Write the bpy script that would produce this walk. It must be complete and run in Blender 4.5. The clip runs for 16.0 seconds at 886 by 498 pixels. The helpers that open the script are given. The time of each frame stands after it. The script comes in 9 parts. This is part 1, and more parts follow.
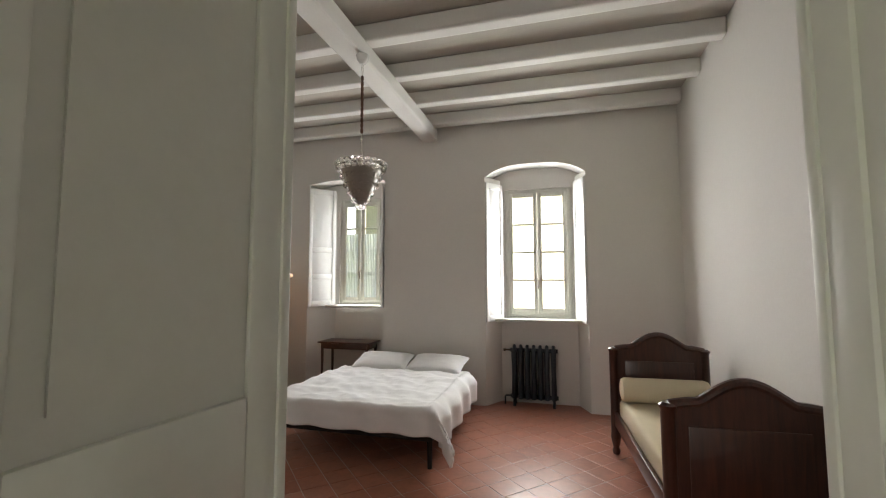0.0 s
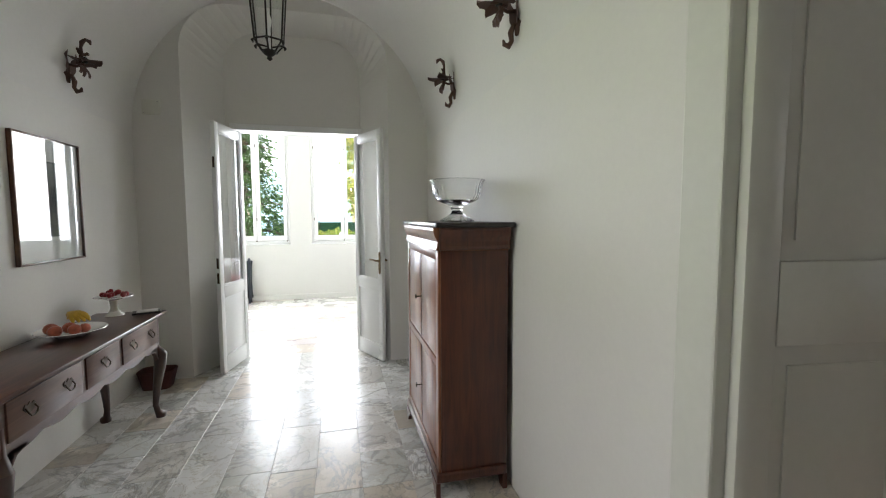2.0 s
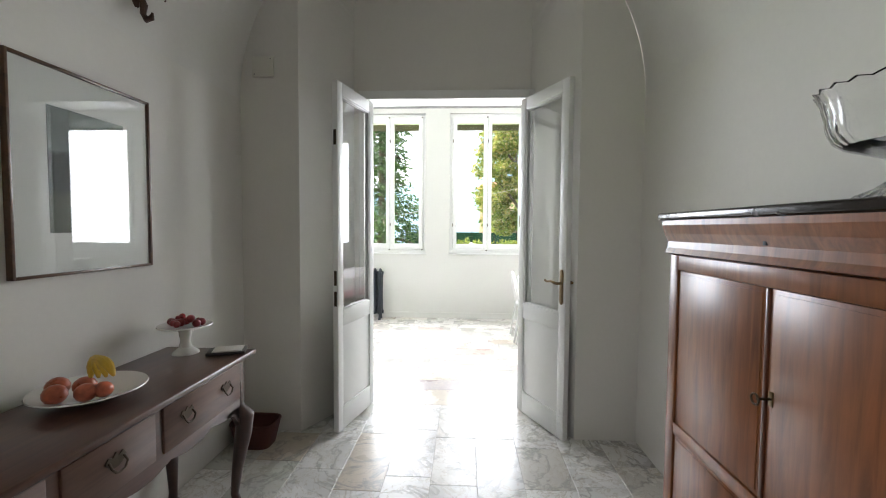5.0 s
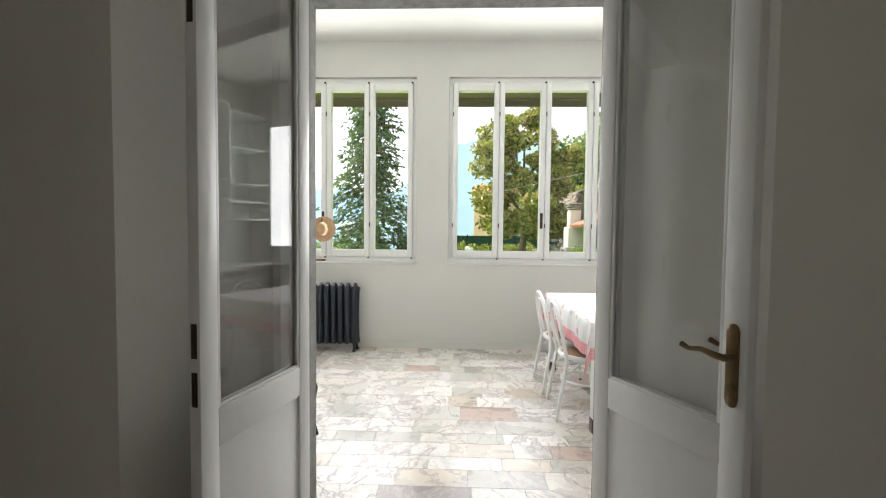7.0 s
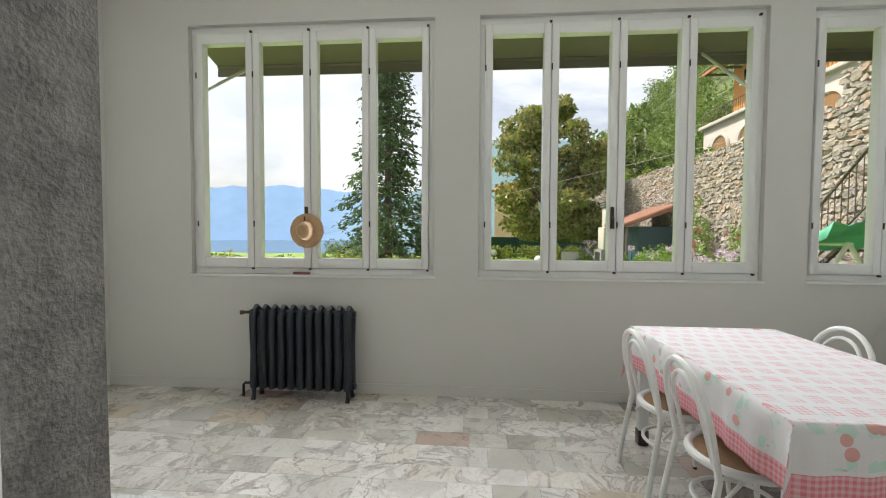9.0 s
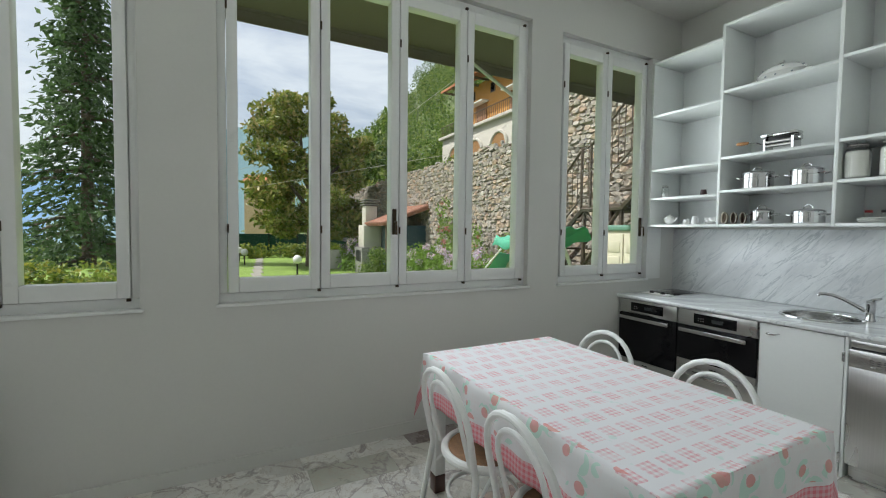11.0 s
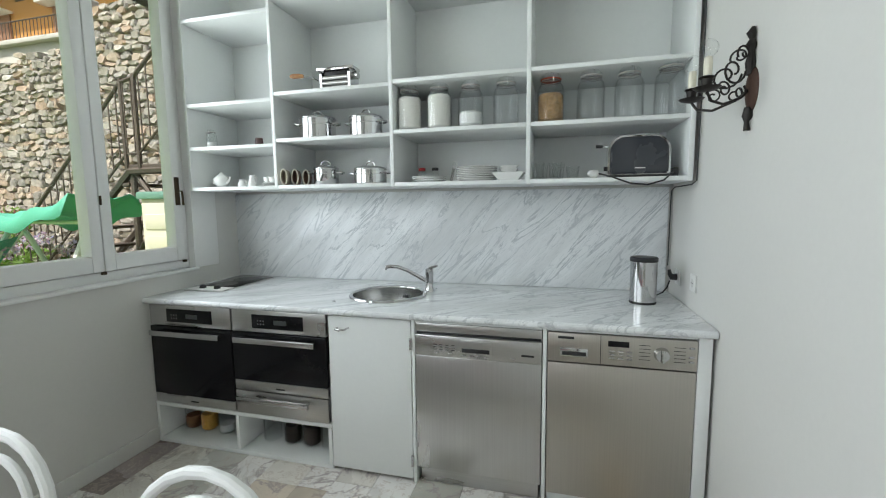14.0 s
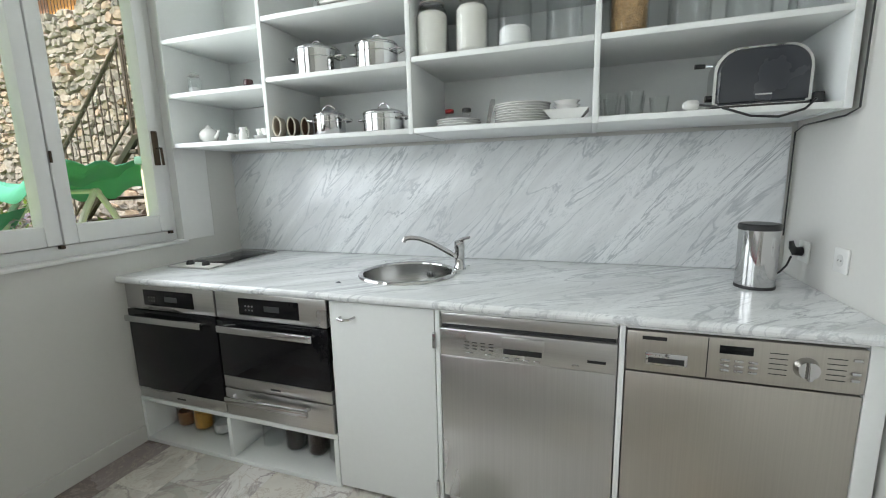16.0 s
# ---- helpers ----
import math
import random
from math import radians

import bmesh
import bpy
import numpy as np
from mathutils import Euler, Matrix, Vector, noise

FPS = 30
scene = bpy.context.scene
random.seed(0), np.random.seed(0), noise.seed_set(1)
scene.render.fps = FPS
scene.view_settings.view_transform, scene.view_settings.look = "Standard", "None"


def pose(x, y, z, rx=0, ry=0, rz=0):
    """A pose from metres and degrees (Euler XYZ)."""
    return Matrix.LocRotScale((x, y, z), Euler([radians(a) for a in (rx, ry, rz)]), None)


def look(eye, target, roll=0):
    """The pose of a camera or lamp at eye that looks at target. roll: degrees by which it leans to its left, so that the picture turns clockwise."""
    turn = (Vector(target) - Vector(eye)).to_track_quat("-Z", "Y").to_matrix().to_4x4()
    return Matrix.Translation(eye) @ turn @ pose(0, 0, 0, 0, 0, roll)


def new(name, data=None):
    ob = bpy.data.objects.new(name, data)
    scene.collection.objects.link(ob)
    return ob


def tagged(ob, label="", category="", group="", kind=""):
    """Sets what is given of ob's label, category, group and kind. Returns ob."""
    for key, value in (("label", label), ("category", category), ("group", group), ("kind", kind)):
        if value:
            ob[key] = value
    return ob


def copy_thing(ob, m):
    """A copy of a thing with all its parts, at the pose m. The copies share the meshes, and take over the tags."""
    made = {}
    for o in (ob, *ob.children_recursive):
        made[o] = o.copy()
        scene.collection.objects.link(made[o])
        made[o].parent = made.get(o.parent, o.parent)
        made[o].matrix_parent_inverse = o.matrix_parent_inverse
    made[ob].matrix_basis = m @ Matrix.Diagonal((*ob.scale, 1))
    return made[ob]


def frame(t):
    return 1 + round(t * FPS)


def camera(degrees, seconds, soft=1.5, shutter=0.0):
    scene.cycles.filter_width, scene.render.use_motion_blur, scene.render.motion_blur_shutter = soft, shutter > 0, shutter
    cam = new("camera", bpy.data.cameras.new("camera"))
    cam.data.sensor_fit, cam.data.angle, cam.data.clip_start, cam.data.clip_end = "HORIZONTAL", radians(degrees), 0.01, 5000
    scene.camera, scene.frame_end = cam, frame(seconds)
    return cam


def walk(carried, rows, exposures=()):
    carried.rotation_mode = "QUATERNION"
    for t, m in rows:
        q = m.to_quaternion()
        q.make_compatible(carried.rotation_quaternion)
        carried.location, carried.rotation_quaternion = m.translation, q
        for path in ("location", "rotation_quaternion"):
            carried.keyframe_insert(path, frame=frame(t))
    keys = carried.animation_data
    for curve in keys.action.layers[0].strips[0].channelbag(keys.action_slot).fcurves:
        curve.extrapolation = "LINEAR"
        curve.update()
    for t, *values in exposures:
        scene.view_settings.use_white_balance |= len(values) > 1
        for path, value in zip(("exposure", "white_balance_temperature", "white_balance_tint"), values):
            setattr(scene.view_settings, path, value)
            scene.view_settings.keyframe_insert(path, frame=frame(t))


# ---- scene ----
cam = camera(92.5, 16.0, 1.1)
PATH = [
    (0, (7.988, -2.802, 1.607), (7.467, -0.877, 1.759), -0.1),
    (0.5, (8.033, -3.012, 1.575), (7.186, -1.202, 1.661), 0.2),
    (0.6, (8.045, -3.046, 1.572), (7.105, -1.282, 1.645), 0.2),
    (1, (8.078, -3.157, 1.534), (6.757, -1.655, 1.533), 0.3),
    (1.5, (8.108, -3.329, 1.526), (6.383, -2.32, 1.439), -0.1),
    (2, (8.165, -3.481, 1.499), (6.228, -3.005, 1.349), -0.2),
    (2.5, (8.213, -3.575, 1.482), (6.224, -3.477, 1.299), -0.3),
    (3, (8.055, -3.561, 1.469), (6.064, -3.641, 1.297), -0.2),
    (3.5, (7.766, -3.573, 1.448), (5.776, -3.703, 1.3), 0.1),
    (4, (7.407, -3.626, 1.463), (5.417, -3.776, 1.335), 0.2),
    (4.2, (7.248, -3.64, 1.446), (5.257, -3.789, 1.329), 0.2),
    (6.3, (5.579, -3.848, 1.4), (3.581, -3.889, 1.311), 0.8),
    (6.5, (5.401, -3.853, 1.4), (3.403, -3.898, 1.316), 0.8),
    (7, (5.002, -3.839, 1.391), (3.005, -3.91, 1.31), 0.6),
    (7.5, (4.594, -3.875, 1.409), (2.598, -3.973, 1.327), 0.6),
    (8, (4.204, -3.903, 1.412), (2.213, -4.07, 1.326), 0.6),
    (8.2, (4.068, -3.898, 1.397), (2.079, -4.099, 1.318), 0.5),
    (10.3, (3.0, -4.114, 1.43), (1.028, -3.785, 1.37), 0.0),
    (10.4, (2.97, -4.096, 1.435), (1.013, -3.688, 1.373), 0.1),
    (10.5, (2.935, -4.08, 1.44), (1.0, -3.581, 1.374), 0.1),
    (11, (2.791, -3.932, 1.473), (1.016, -3.015, 1.386), 0.7),
    (11.5, (2.600, -3.845, 1.438), (1.146, -2.474, 1.352), 0.7),
    (12, (2.476, -3.657, 1.439), (1.397, -1.975, 1.361), 0.3),
    (12.5, (2.473, -3.432, 1.436), (1.663, -1.605, 1.365), 0.3),
    (13, (2.449, -3.133, 1.452), (1.81, -1.241, 1.347), -0.1),
    (13.5, (2.381, -2.801, 1.431), (1.822, -0.886, 1.285), -0.2),
    (14, (2.337, -2.545, 1.436), (1.83, -0.623, 1.221), -0.6),
    (14.5, (2.335, -2.312, 1.425), (1.852, -0.394, 1.13), -0.9),
    (15, (2.291, -2.189, 1.403), (1.807, -0.283, 1.041), -1.2),
    (15.5, (2.216, -2.085, 1.385), (1.706, -0.197, 0.967), -1.6),
    (16, (2.188, -2.02, 1.349), (1.541, -0.158, 1.008), -1.4),
]
EXPOSURES = [(0, 2.45, 6800, 12), (0.5, 2.3, 6800, 12), (1.0, 2.3, 6300, 12), (1.5, 2.25, 6250, 12), (2.5, 2.15, 6250, 13), (4.2, 2.2, 6250, 13), (6.3, 1.45, 6400, 13), (7.0, 1.2, 6600, 13), (8.2, 0.75, 6700, 13), (10.3, -0.05, 6300, 8), (11.0, -0.05, 6200, 7), (12.5, -0.05, 6200, 7), (13.5, 0.24, 6200, 7), (14.5, 0.36, 6250, 7), (16.0, 0.5, 6350, 9)]
walk(cam, [(t, look(eye, target, roll)) for t, eye, target, roll in PATH], EXPOSURES)


# ---------------------------------------------------------------- light
def world_sky():
    w = bpy.data.worlds.new("sky")
    scene.world = w
    w.use_nodes = True
    nt = w.node_tree
    sky = nt.nodes.new("ShaderNodeTexSky")
    sky.sky_type, sky.sun_disc = "NISHITA", False
    sky.sun_elevation, sky.sun_rotation = radians(56), radians(SUN_TURN)
    sky.air_density, sky.dust_density, sky.ozone_density = 1.0, 5.0, 1.0
    bg = nt.nodes["Background"]
    bg.inputs["Strength"].default_value = 0.15
    # Thin high cloud and haze over the lake.
    tc, mp, n, r, mx = (nt.nodes.new("ShaderNode" + k) for k in ("TexCoord", "Mapping", "TexNoise", "ValToRGB", "Mix"))
    mp.inputs["Scale"].default_value = (1.0, 1.0, 3.2)
    mp.inputs["Rotation"].default_value = (0.25, 0.0, 0.4)
    n.inputs["Scale"].default_value, n.inputs["Detail"].default_value, n.inputs["Roughness"].default_value = 2.2, 7, 0.6
    n.inputs["Distortion"].default_value = 0.5
    r.color_ramp.elements[0].position, r.color_ramp.elements[0].color = 0.36, (0.12, 0.12, 0.12, 1)
    r.color_ramp.elements[1].position, r.color_ramp.elements[1].color = 0.66, (0.85, 0.85, 0.85, 1)
    mx.data_type = "RGBA"
    mx.inputs[7].default_value = (6.2, 6.4, 6.6, 1)
    nt.links.new(tc.outputs["Generated"], mp.inputs[0])
    nt.links.new(mp.outputs[0], n.inputs["Vector"])
    nt.links.new(n.outputs["Fac"], r.inputs[0])
    nt.links.new(r.outputs[0], mx.inputs[0])
    nt.links.new(sky.outputs[0], mx.inputs[6])
    nt.links.new(mx.outputs[2], bg.inputs["Color"])


SUN_TURN = 198.0
world_sky()
sun_data = bpy.data.lights.new("sun", "SUN")
sun_data.energy, sun_data.angle, sun_data.color = 4.6, radians(0.6), (1.0, 0.95, 0.87)
sun = new("sun", sun_data)
sun.matrix_world = look((-4.6, -14.1, 22), (0, 0, 0))


def window_light(name, x, y, z, rx, rz, w, h, watts, colour=(0.95, 0.98, 1.0)):
    """The sky's light in a window's opening."""
    d = bpy.data.lights.new(name, "AREA")
    d.shape, d.size, d.size_y, d.energy, d.color = "RECTANGLE", w, h, watts, colour
    d.spread = radians(170)
    ob = new(name, d)
    ob.matrix_world = pose(x, y, z, rx, 0, rz)
    return ob


# The kitchen's three windows and the bedroom's two.
window_light("window_light_a", 0.03, -5.42, 2.05, 90, -90, 2.1, 1.8, 33)
window_light("window_light_b", 0.03, -2.86, 2.05, 90, -90, 2.1, 1.8, 33)
window_light("window_light_c", 0.03, -0.80, 2.05, 90, -90, 1.0, 1.8, 16)
# Added fill light, in an unseen made-up opening of the hall's south wall.
window_light("fill_light_hall", 7.0, -5.26, 1.6, 90, 0, 0.7, 1.6, 3.2, (1.0, 0.97, 0.93))
window_light("window_light_bed", 7.73, 3.05, 2.0, 90, 180, 0.85, 1.7, 11)
window_light("window_light_bed_left", 5.1, 3.05, 2.0, 90, 180, 0.7, 1.6, 6.3)


# ---------------------------------------------------------------- materials
def ramp(nt, stops):
    r = nt.nodes.new("ShaderNodeValToRGB")
    el = r.color_ramp.elements
    while len(el) < len(stops):
        el.new(0.5)
    for e, (p, c) in zip(el, stops):
        e.position, e.color = p, (*c, 1) if len(c) == 3 else c
    return r


def coords(nt, scale=(1, 1, 1), turn=(0, 0, 0), by_piece=0.0):
    """World place in metres, turned and stretched; by_piece shifts it for each object."""
    geo = nt.nodes.new("ShaderNodeNewGeometry")
    src = geo.outputs["Position"]
    if by_piece:
        info = nt.nodes.new("ShaderNodeObjectInfo")
        mul = nt.nodes.new("ShaderNodeVectorMath")
        mul.operation = "SCALE"
        comb = nt.nodes.new("ShaderNodeCombineXYZ")
        nt.links.new(info.outputs["Random"], comb.inputs[0])
        nt.links.new(info.outputs["Random"], comb.inputs[2])
        isl = nt.nodes.new("ShaderNodeMath")
        isl.operation = "ADD"
        nt.links.new(geo.outputs["Random Per Island"], isl.inputs[0])
        nt.links.new(info.outputs["Random"], isl.inputs[1])
        nt.links.new(isl.outputs[0], comb.inputs[1])
        nt.links.new(comb.outputs[0], mul.inputs[0])
        mul.inputs["Scale"].default_value = by_piece
        add = nt.nodes.new("ShaderNodeVectorMath")
        nt.links.new(src, add.inputs[0])
        nt.links.new(mul.outputs[0], add.inputs[1])
        src = add.outputs[0]
    m = nt.nodes.new("ShaderNodeMapping")
    m.vector_type = "POINT"
    m.inputs["Rotation"].default_value = [radians(a) for a in turn]
    nt.links.new(src, m.inputs[0])
    st = nt.nodes.new("ShaderNodeMapping")
    st.inputs["Scale"].default_value = scale
    nt.links.new(m.outputs[0], st.inputs[0])
    return st.outputs[0]


def tex_noise(nt, vec, scale, detail=4, rough=0.55, warp=0.0):
    n = nt.nodes.new("ShaderNodeTexNoise")
    n.inputs["Scale"].default_value, n.inputs["Detail"].default_value = scale, detail
    n.inputs["Roughness"].default_value, n.inputs["Distortion"].default_value = rough, warp
    nt.links.new(vec, n.inputs["Vector"])
    return n.outputs["Fac"]


def mixed(nt, fac, a, b, mode="MIX"):
    m = nt.nodes.new("ShaderNodeMix")
    m.data_type, m.blend_type = "RGBA", mode
    for sock, v in ((m.inputs[0], fac), (m.inputs[6], a), (m.inputs[7], b)):
        if isinstance(v, (int, float)):
            sock.default_value = v
        elif isinstance(v, tuple):
            sock.default_value = (*v, 1)
        else:
            nt.links.new(v, sock)
    return m.outputs[2]


def base(name):
    m = bpy.data.materials.new(name)
    m.use_nodes = True
    return m, m.node_tree, m.node_tree.nodes["Principled BSDF"]


def bumped(nt, b, height, strength, dist=0.01):
    n = nt.nodes.new("ShaderNodeBump")
    n.inputs["Strength"].default_value, n.inputs["Distance"].default_value = strength, dist
    nt.links.new(height, n.inputs["Height"])
    nt.links.new(n.outputs[0], b.inputs["Normal"])


def plain(name, colour, rough=0.5, metal=0.0, vary=0.12, fine=60.0, coarse=2.5, bump=0.15, stretch=(1, 1, 1), coat=0.0, dist=0.002, by_piece=0.0):
    """A painted, moulded or metal surface: colour and gloss vary at two scales."""
    m, nt, b = base(name)
    vec = coords(nt, stretch, by_piece=by_piece)
    f, c = tex_noise(nt, vec, fine, 3), tex_noise(nt, vec, coarse, 5, 0.6)
    dark, light = tuple(v * (1 - vary) for v in colour), tuple(min(1, v * (1 + vary)) for v in colour)
    r1 = ramp(nt, [(0.3, dark), (0.7, light)])
    nt.links.new(c, r1.inputs[0])
    r2 = ramp(nt, [(0.3, tuple(v * (1 - vary * 0.6) for v in colour)), (0.7, light)])
    nt.links.new(f, r2.inputs[0])
    nt.links.new(mixed(nt, 0.4, r1.outputs[0], r2.outputs[0]), b.inputs["Base Color"])
    rr = ramp(nt, [(0.3, (rough * 0.85,) * 3), (0.7, (min(1, rough * 1.15),) * 3)])
    nt.links.new(c, rr.inputs[0])
    nt.links.new(rr.outputs[0], b.inputs["Roughness"])
    b.inputs["Metallic"].default_value, b.inputs["Coat Weight"].default_value = metal, coat
    if bump:
        bumped(nt, b, f, bump, dist)
    return m


def wood(name, dark, light, grain="x", rough=0.35, coat=0.3, scale=1.0):
    m, nt, b = base(name)
    st = {"x": (1.2, 14, 14), "y": (14, 1.2, 14), "z": (14, 14, 1.2)}[grain]
    vec = coords(nt, tuple(s * scale for s in st))
    g = tex_noise(nt, vec, 2.2, 6, 0.62, 0.8)
    p = tex_noise(nt, coords(nt), 3.0, 4)
    r = ramp(nt, [(0.28, dark), (0.5, tuple((a + c) / 2 for a, c in zip(dark, light))), (0.75, light)])
    nt.links.new(g, r.inputs[0])
    r2 = ramp(nt, [(0.3, (0.72, 0.72, 0.72)), (0.7, (1.05, 1.02, 1.0))])
    nt.links.new(p, r2.inputs[0])
    nt.links.new(mixed(nt, 1.0, r.outputs[0], r2.outputs[0], "MULTIPLY"), b.inputs["Base Color"])
    b.inputs["Roughness"].default_value, b.inputs["Coat Weight"].default_value = rough, coat
    b.inputs["Coat Roughness"].default_value = 0.18
    bumped(nt, b, g, 0.12, 0.002)
    return m


def marble(name, ground, vein, vein2, scale=3.0, width=0.035, stretch=(1, 1, 1), turn=(0, 0, 0), rough=0.12, by_piece=0.0, tint=None, cloud=(0.86, 1.0)):
    """Polished marble: a clouded ground with two sets of veins."""
    m, nt, b = base(name)
    vec = coords(nt, stretch, turn, by_piece)
    n1 = tex_noise(nt, vec, scale, 9, 0.6, 0.9)
    n2 = tex_noise(nt, vec, scale * 2.7, 8, 0.65, 1.3)
    c = tex_noise(nt, vec, scale * 0.8, 6, 0.6, 0.4)
    rg = ramp(nt, [(0.3, tuple(v * cloud[0] for v in ground)), (0.62, tuple(v * cloud[1] for v in ground))])
    nt.links.new(c, rg.inputs[0])
    col = rg.outputs[0]
    if tint:
        info = nt.nodes.new("ShaderNodeObjectInfo")
        geo = nt.nodes.new("ShaderNodeNewGeometry")
        s = nt.nodes.new("ShaderNodeMath")
        s.operation = "ADD"
        fr = nt.nodes.new("ShaderNodeMath")
        fr.operation = "FRACT"
        nt.links.new(info.outputs["Random"], s.inputs[0])
        nt.links.new(geo.outputs["Random Per Island"], s.inputs[1])
        nt.links.new(s.outputs[0], fr.inputs[0])
        rt = ramp(nt, tint)
        rt.color_ramp.interpolation = "CONSTANT"
        nt.links.new(fr.outputs[0], rt.inputs[0])
        col = mixed(nt, 1.0, col, rt.outputs[0], "MULTIPLY")
    for n, v, w in ((n1, vein, width), (n2, vein2, width * 0.7)):
        r = ramp(nt, [(0.5 - w, (0, 0, 0)), (0.5, (1, 1, 1)), (0.5 + w, (0, 0, 0))])
        nt.links.new(n, r.inputs[0])
        soft = nt.nodes.new("ShaderNodeMath")
        soft.operation = "MULTIPLY"
        nt.links.new(r.outputs[0], soft.inputs[0])
        nt.links.new(c, soft.inputs[1])
        up = nt.nodes.new("ShaderNodeMath")
        up.operation, up.use_clamp = "MULTIPLY", True
        nt.links.new(soft.outputs[0], up.inputs[0])
        up.inputs[1].default_value = 1.6
        col = mixed(nt, up.outputs[0], col, v)
    nt.links.new(col, b.inputs["Base Color"])
    rr = ramp(nt, [(0.3, (rough * 0.7,) * 3), (0.7, (rough * 1.5,) * 3)])
    nt.links.new(c, rr.inputs[0])
    nt.links.new(rr.outputs[0], b.inputs["Roughness"])
    bumped(nt, b, n1, 0.03, 0.002)
    return m


def pane_glass(name, tint=(0.992, 0.997, 0.994), least=0.03, slant=0.8):
    """Thin flat glass: clear, with a mirror gloss that grows at a slant."""
    m, nt, b = base(name)
    nt.nodes.remove(b)
    out = nt.nodes["Material Output"]
    t, g, mx, lw, pw, ma = (nt.nodes.new("ShaderNode" + k) for k in ("BsdfTransparent", "BsdfGlossy", "MixShader", "LayerWeight", "Math", "Math"))
    t.inputs[0].default_value = (*tint, 1)
    g.inputs["Roughness"].default_value = 0.0
    lw.inputs[0].default_value = 0.5
    pw.operation, ma.operation = "POWER", "MULTIPLY_ADD"
    nt.links.new(lw.outputs["Facing"], pw.inputs[0])
    pw.inputs[1].default_value = 4.0
    nt.links.new(pw.outputs[0], ma.inputs[0])
    ma.inputs[1].default_value, ma.inputs[2].default_value = slant, least
    nt.links.new(ma.outputs[0], mx.inputs[0])
    nt.links.new(t.outputs[0], mx.inputs[1])
    nt.links.new(g.outputs[0], mx.inputs[2])
    nt.links.new(mx.outputs[0], out.inputs[0])
    return m


def solid_glass(name, tint=(0.97, 0.99, 0.985), rough=0.0):
    m, nt, b = base(name)
    b.inputs["Base Color"].default_value = (*tint, 1)
    b.inputs["Transmission Weight"].default_value, b.inputs["Roughness"].default_value, b.inputs["IOR"].default_value = 1.0, rough, 1.45
    return m


def steel(name, axis="z", colour=(0.54, 0.535, 0.525), rough=0.29):
    """Brushed stainless steel, with the brush marks along an axis."""
    m, nt, b = base(name)
    st = {"x": (2, 220, 220), "z": (220, 220, 2)}[axis]
    g = tex_noise(nt, coords(nt, st), 1.0, 3)
    c = tex_noise(nt, coords(nt, (3, 3, 0.6) if axis == "z" else (0.6, 3, 3)), 1.0, 3)
    r = ramp(nt, [(0.3, tuple(v * 0.96 for v in colour)), (0.7, tuple(v * 1.04 for v in colour))])
    nt.links.new(g, r.inputs[0])
    nt.links.new(r.outputs[0], b.inputs["Base Color"])
    rr = ramp(nt, [(0.3, (rough * 0.8,) * 3), (0.7, (rough * 1.25,) * 3)])
    nt.links.new(c, rr.inputs[0])
    nt.links.new(rr.outputs[0], b.inputs["Roughness"])
    b.inputs["Metallic"].default_value = 1.0
    b.inputs["Anisotropic"].default_value = 0.5
    bumped(nt, b, g, 0.05, 0.001)
    return m


M = {}
M["plaster"] = plain("wall_plaster", (0.70, 0.685, 0.645), 0.75, vary=0.035, fine=45, coarse=1.3, bump=0.16)
M["plaster_bed"] = plain("bedroom_plaster", (0.66, 0.64, 0.605), 0.8, vary=0.04, fine=40, coarse=1.1, bump=0.18)
M["plaster_kitchen"] = plain("kitchen_plaster", (0.64, 0.635, 0.605), 0.7, vary=0.03, fine=45, coarse=1.2, bump=0.12)
# Boards are darkened in colour for the shade between the joists.
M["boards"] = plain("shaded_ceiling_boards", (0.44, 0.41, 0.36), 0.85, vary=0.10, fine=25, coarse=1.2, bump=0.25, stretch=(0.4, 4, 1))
M["ceiling"] = plain("ceiling_plaster", (0.70, 0.69, 0.66), 0.8, vary=0.04, fine=40, coarse=1.5, bump=0.15)
M["white_paint"] = plain("white_gloss_paint", (0.78, 0.785, 0.77), 0.32, vary=0.03, fine=35, coarse=3, bump=0.06)
M["door_paint"] = plain("aged_cream_door_paint", (0.62, 0.62, 0.56), 0.38, vary=0.05, fine=30, coarse=2.5, bump=0.08)
M["lacquer"] = plain("white_lacquered_board", (0.76, 0.78, 0.77), 0.35, vary=0.03, fine=50, coarse=2, bump=0.04)
M["marble_counter"] = marble("grey_veined_marble", (0.80, 0.82, 0.835), (0.46, 0.49, 0.52), (0.60, 0.63, 0.65), 2.8, 0.022, (0.55, 1.0, 3.0), (0, 48, 0), 0.16, cloud=(0.80, 1.04))
M["marble_top"] = marble("grey_veined_marble_worktop", (0.76, 0.78, 0.785), (0.44, 0.46, 0.48), (0.57, 0.59, 0.61), 2.6, 0.026, (0.6, 2.8, 1.0), (0, 0, -40), 0.14, cloud=(0.80, 1.04))
TINTS = [(0.0, (1.02, 1.02, 1.02)), (0.40, (0.95, 0.93, 0.89)), (0.58, (0.84, 0.85, 0.82)), (0.74, (0.82, 0.74, 0.63)), (0.85, (0.68, 0.69, 0.64)), (0.93, (0.70, 0.55, 0.50)), (0.975, (0.42, 0.36, 0.36))]
M["marble_floor"] = marble("broken_marble_floor", (0.74, 0.72, 0.69), (0.30, 0.25, 0.25), (0.50, 0.43, 0.37), 2.6, 0.026, by_piece=37.0, tint=TINTS, rough=0.26, cloud=(0.80, 1.06))
M["marble_hall"] = marble("white_marble_slab", (0.72, 0.71, 0.69), (0.30, 0.29, 0.27), (0.46, 0.41, 0.34), 2.4, 0.03, by_piece=23.0, tint=TINTS[:4], rough=0.24, cloud=(0.82, 1.02))
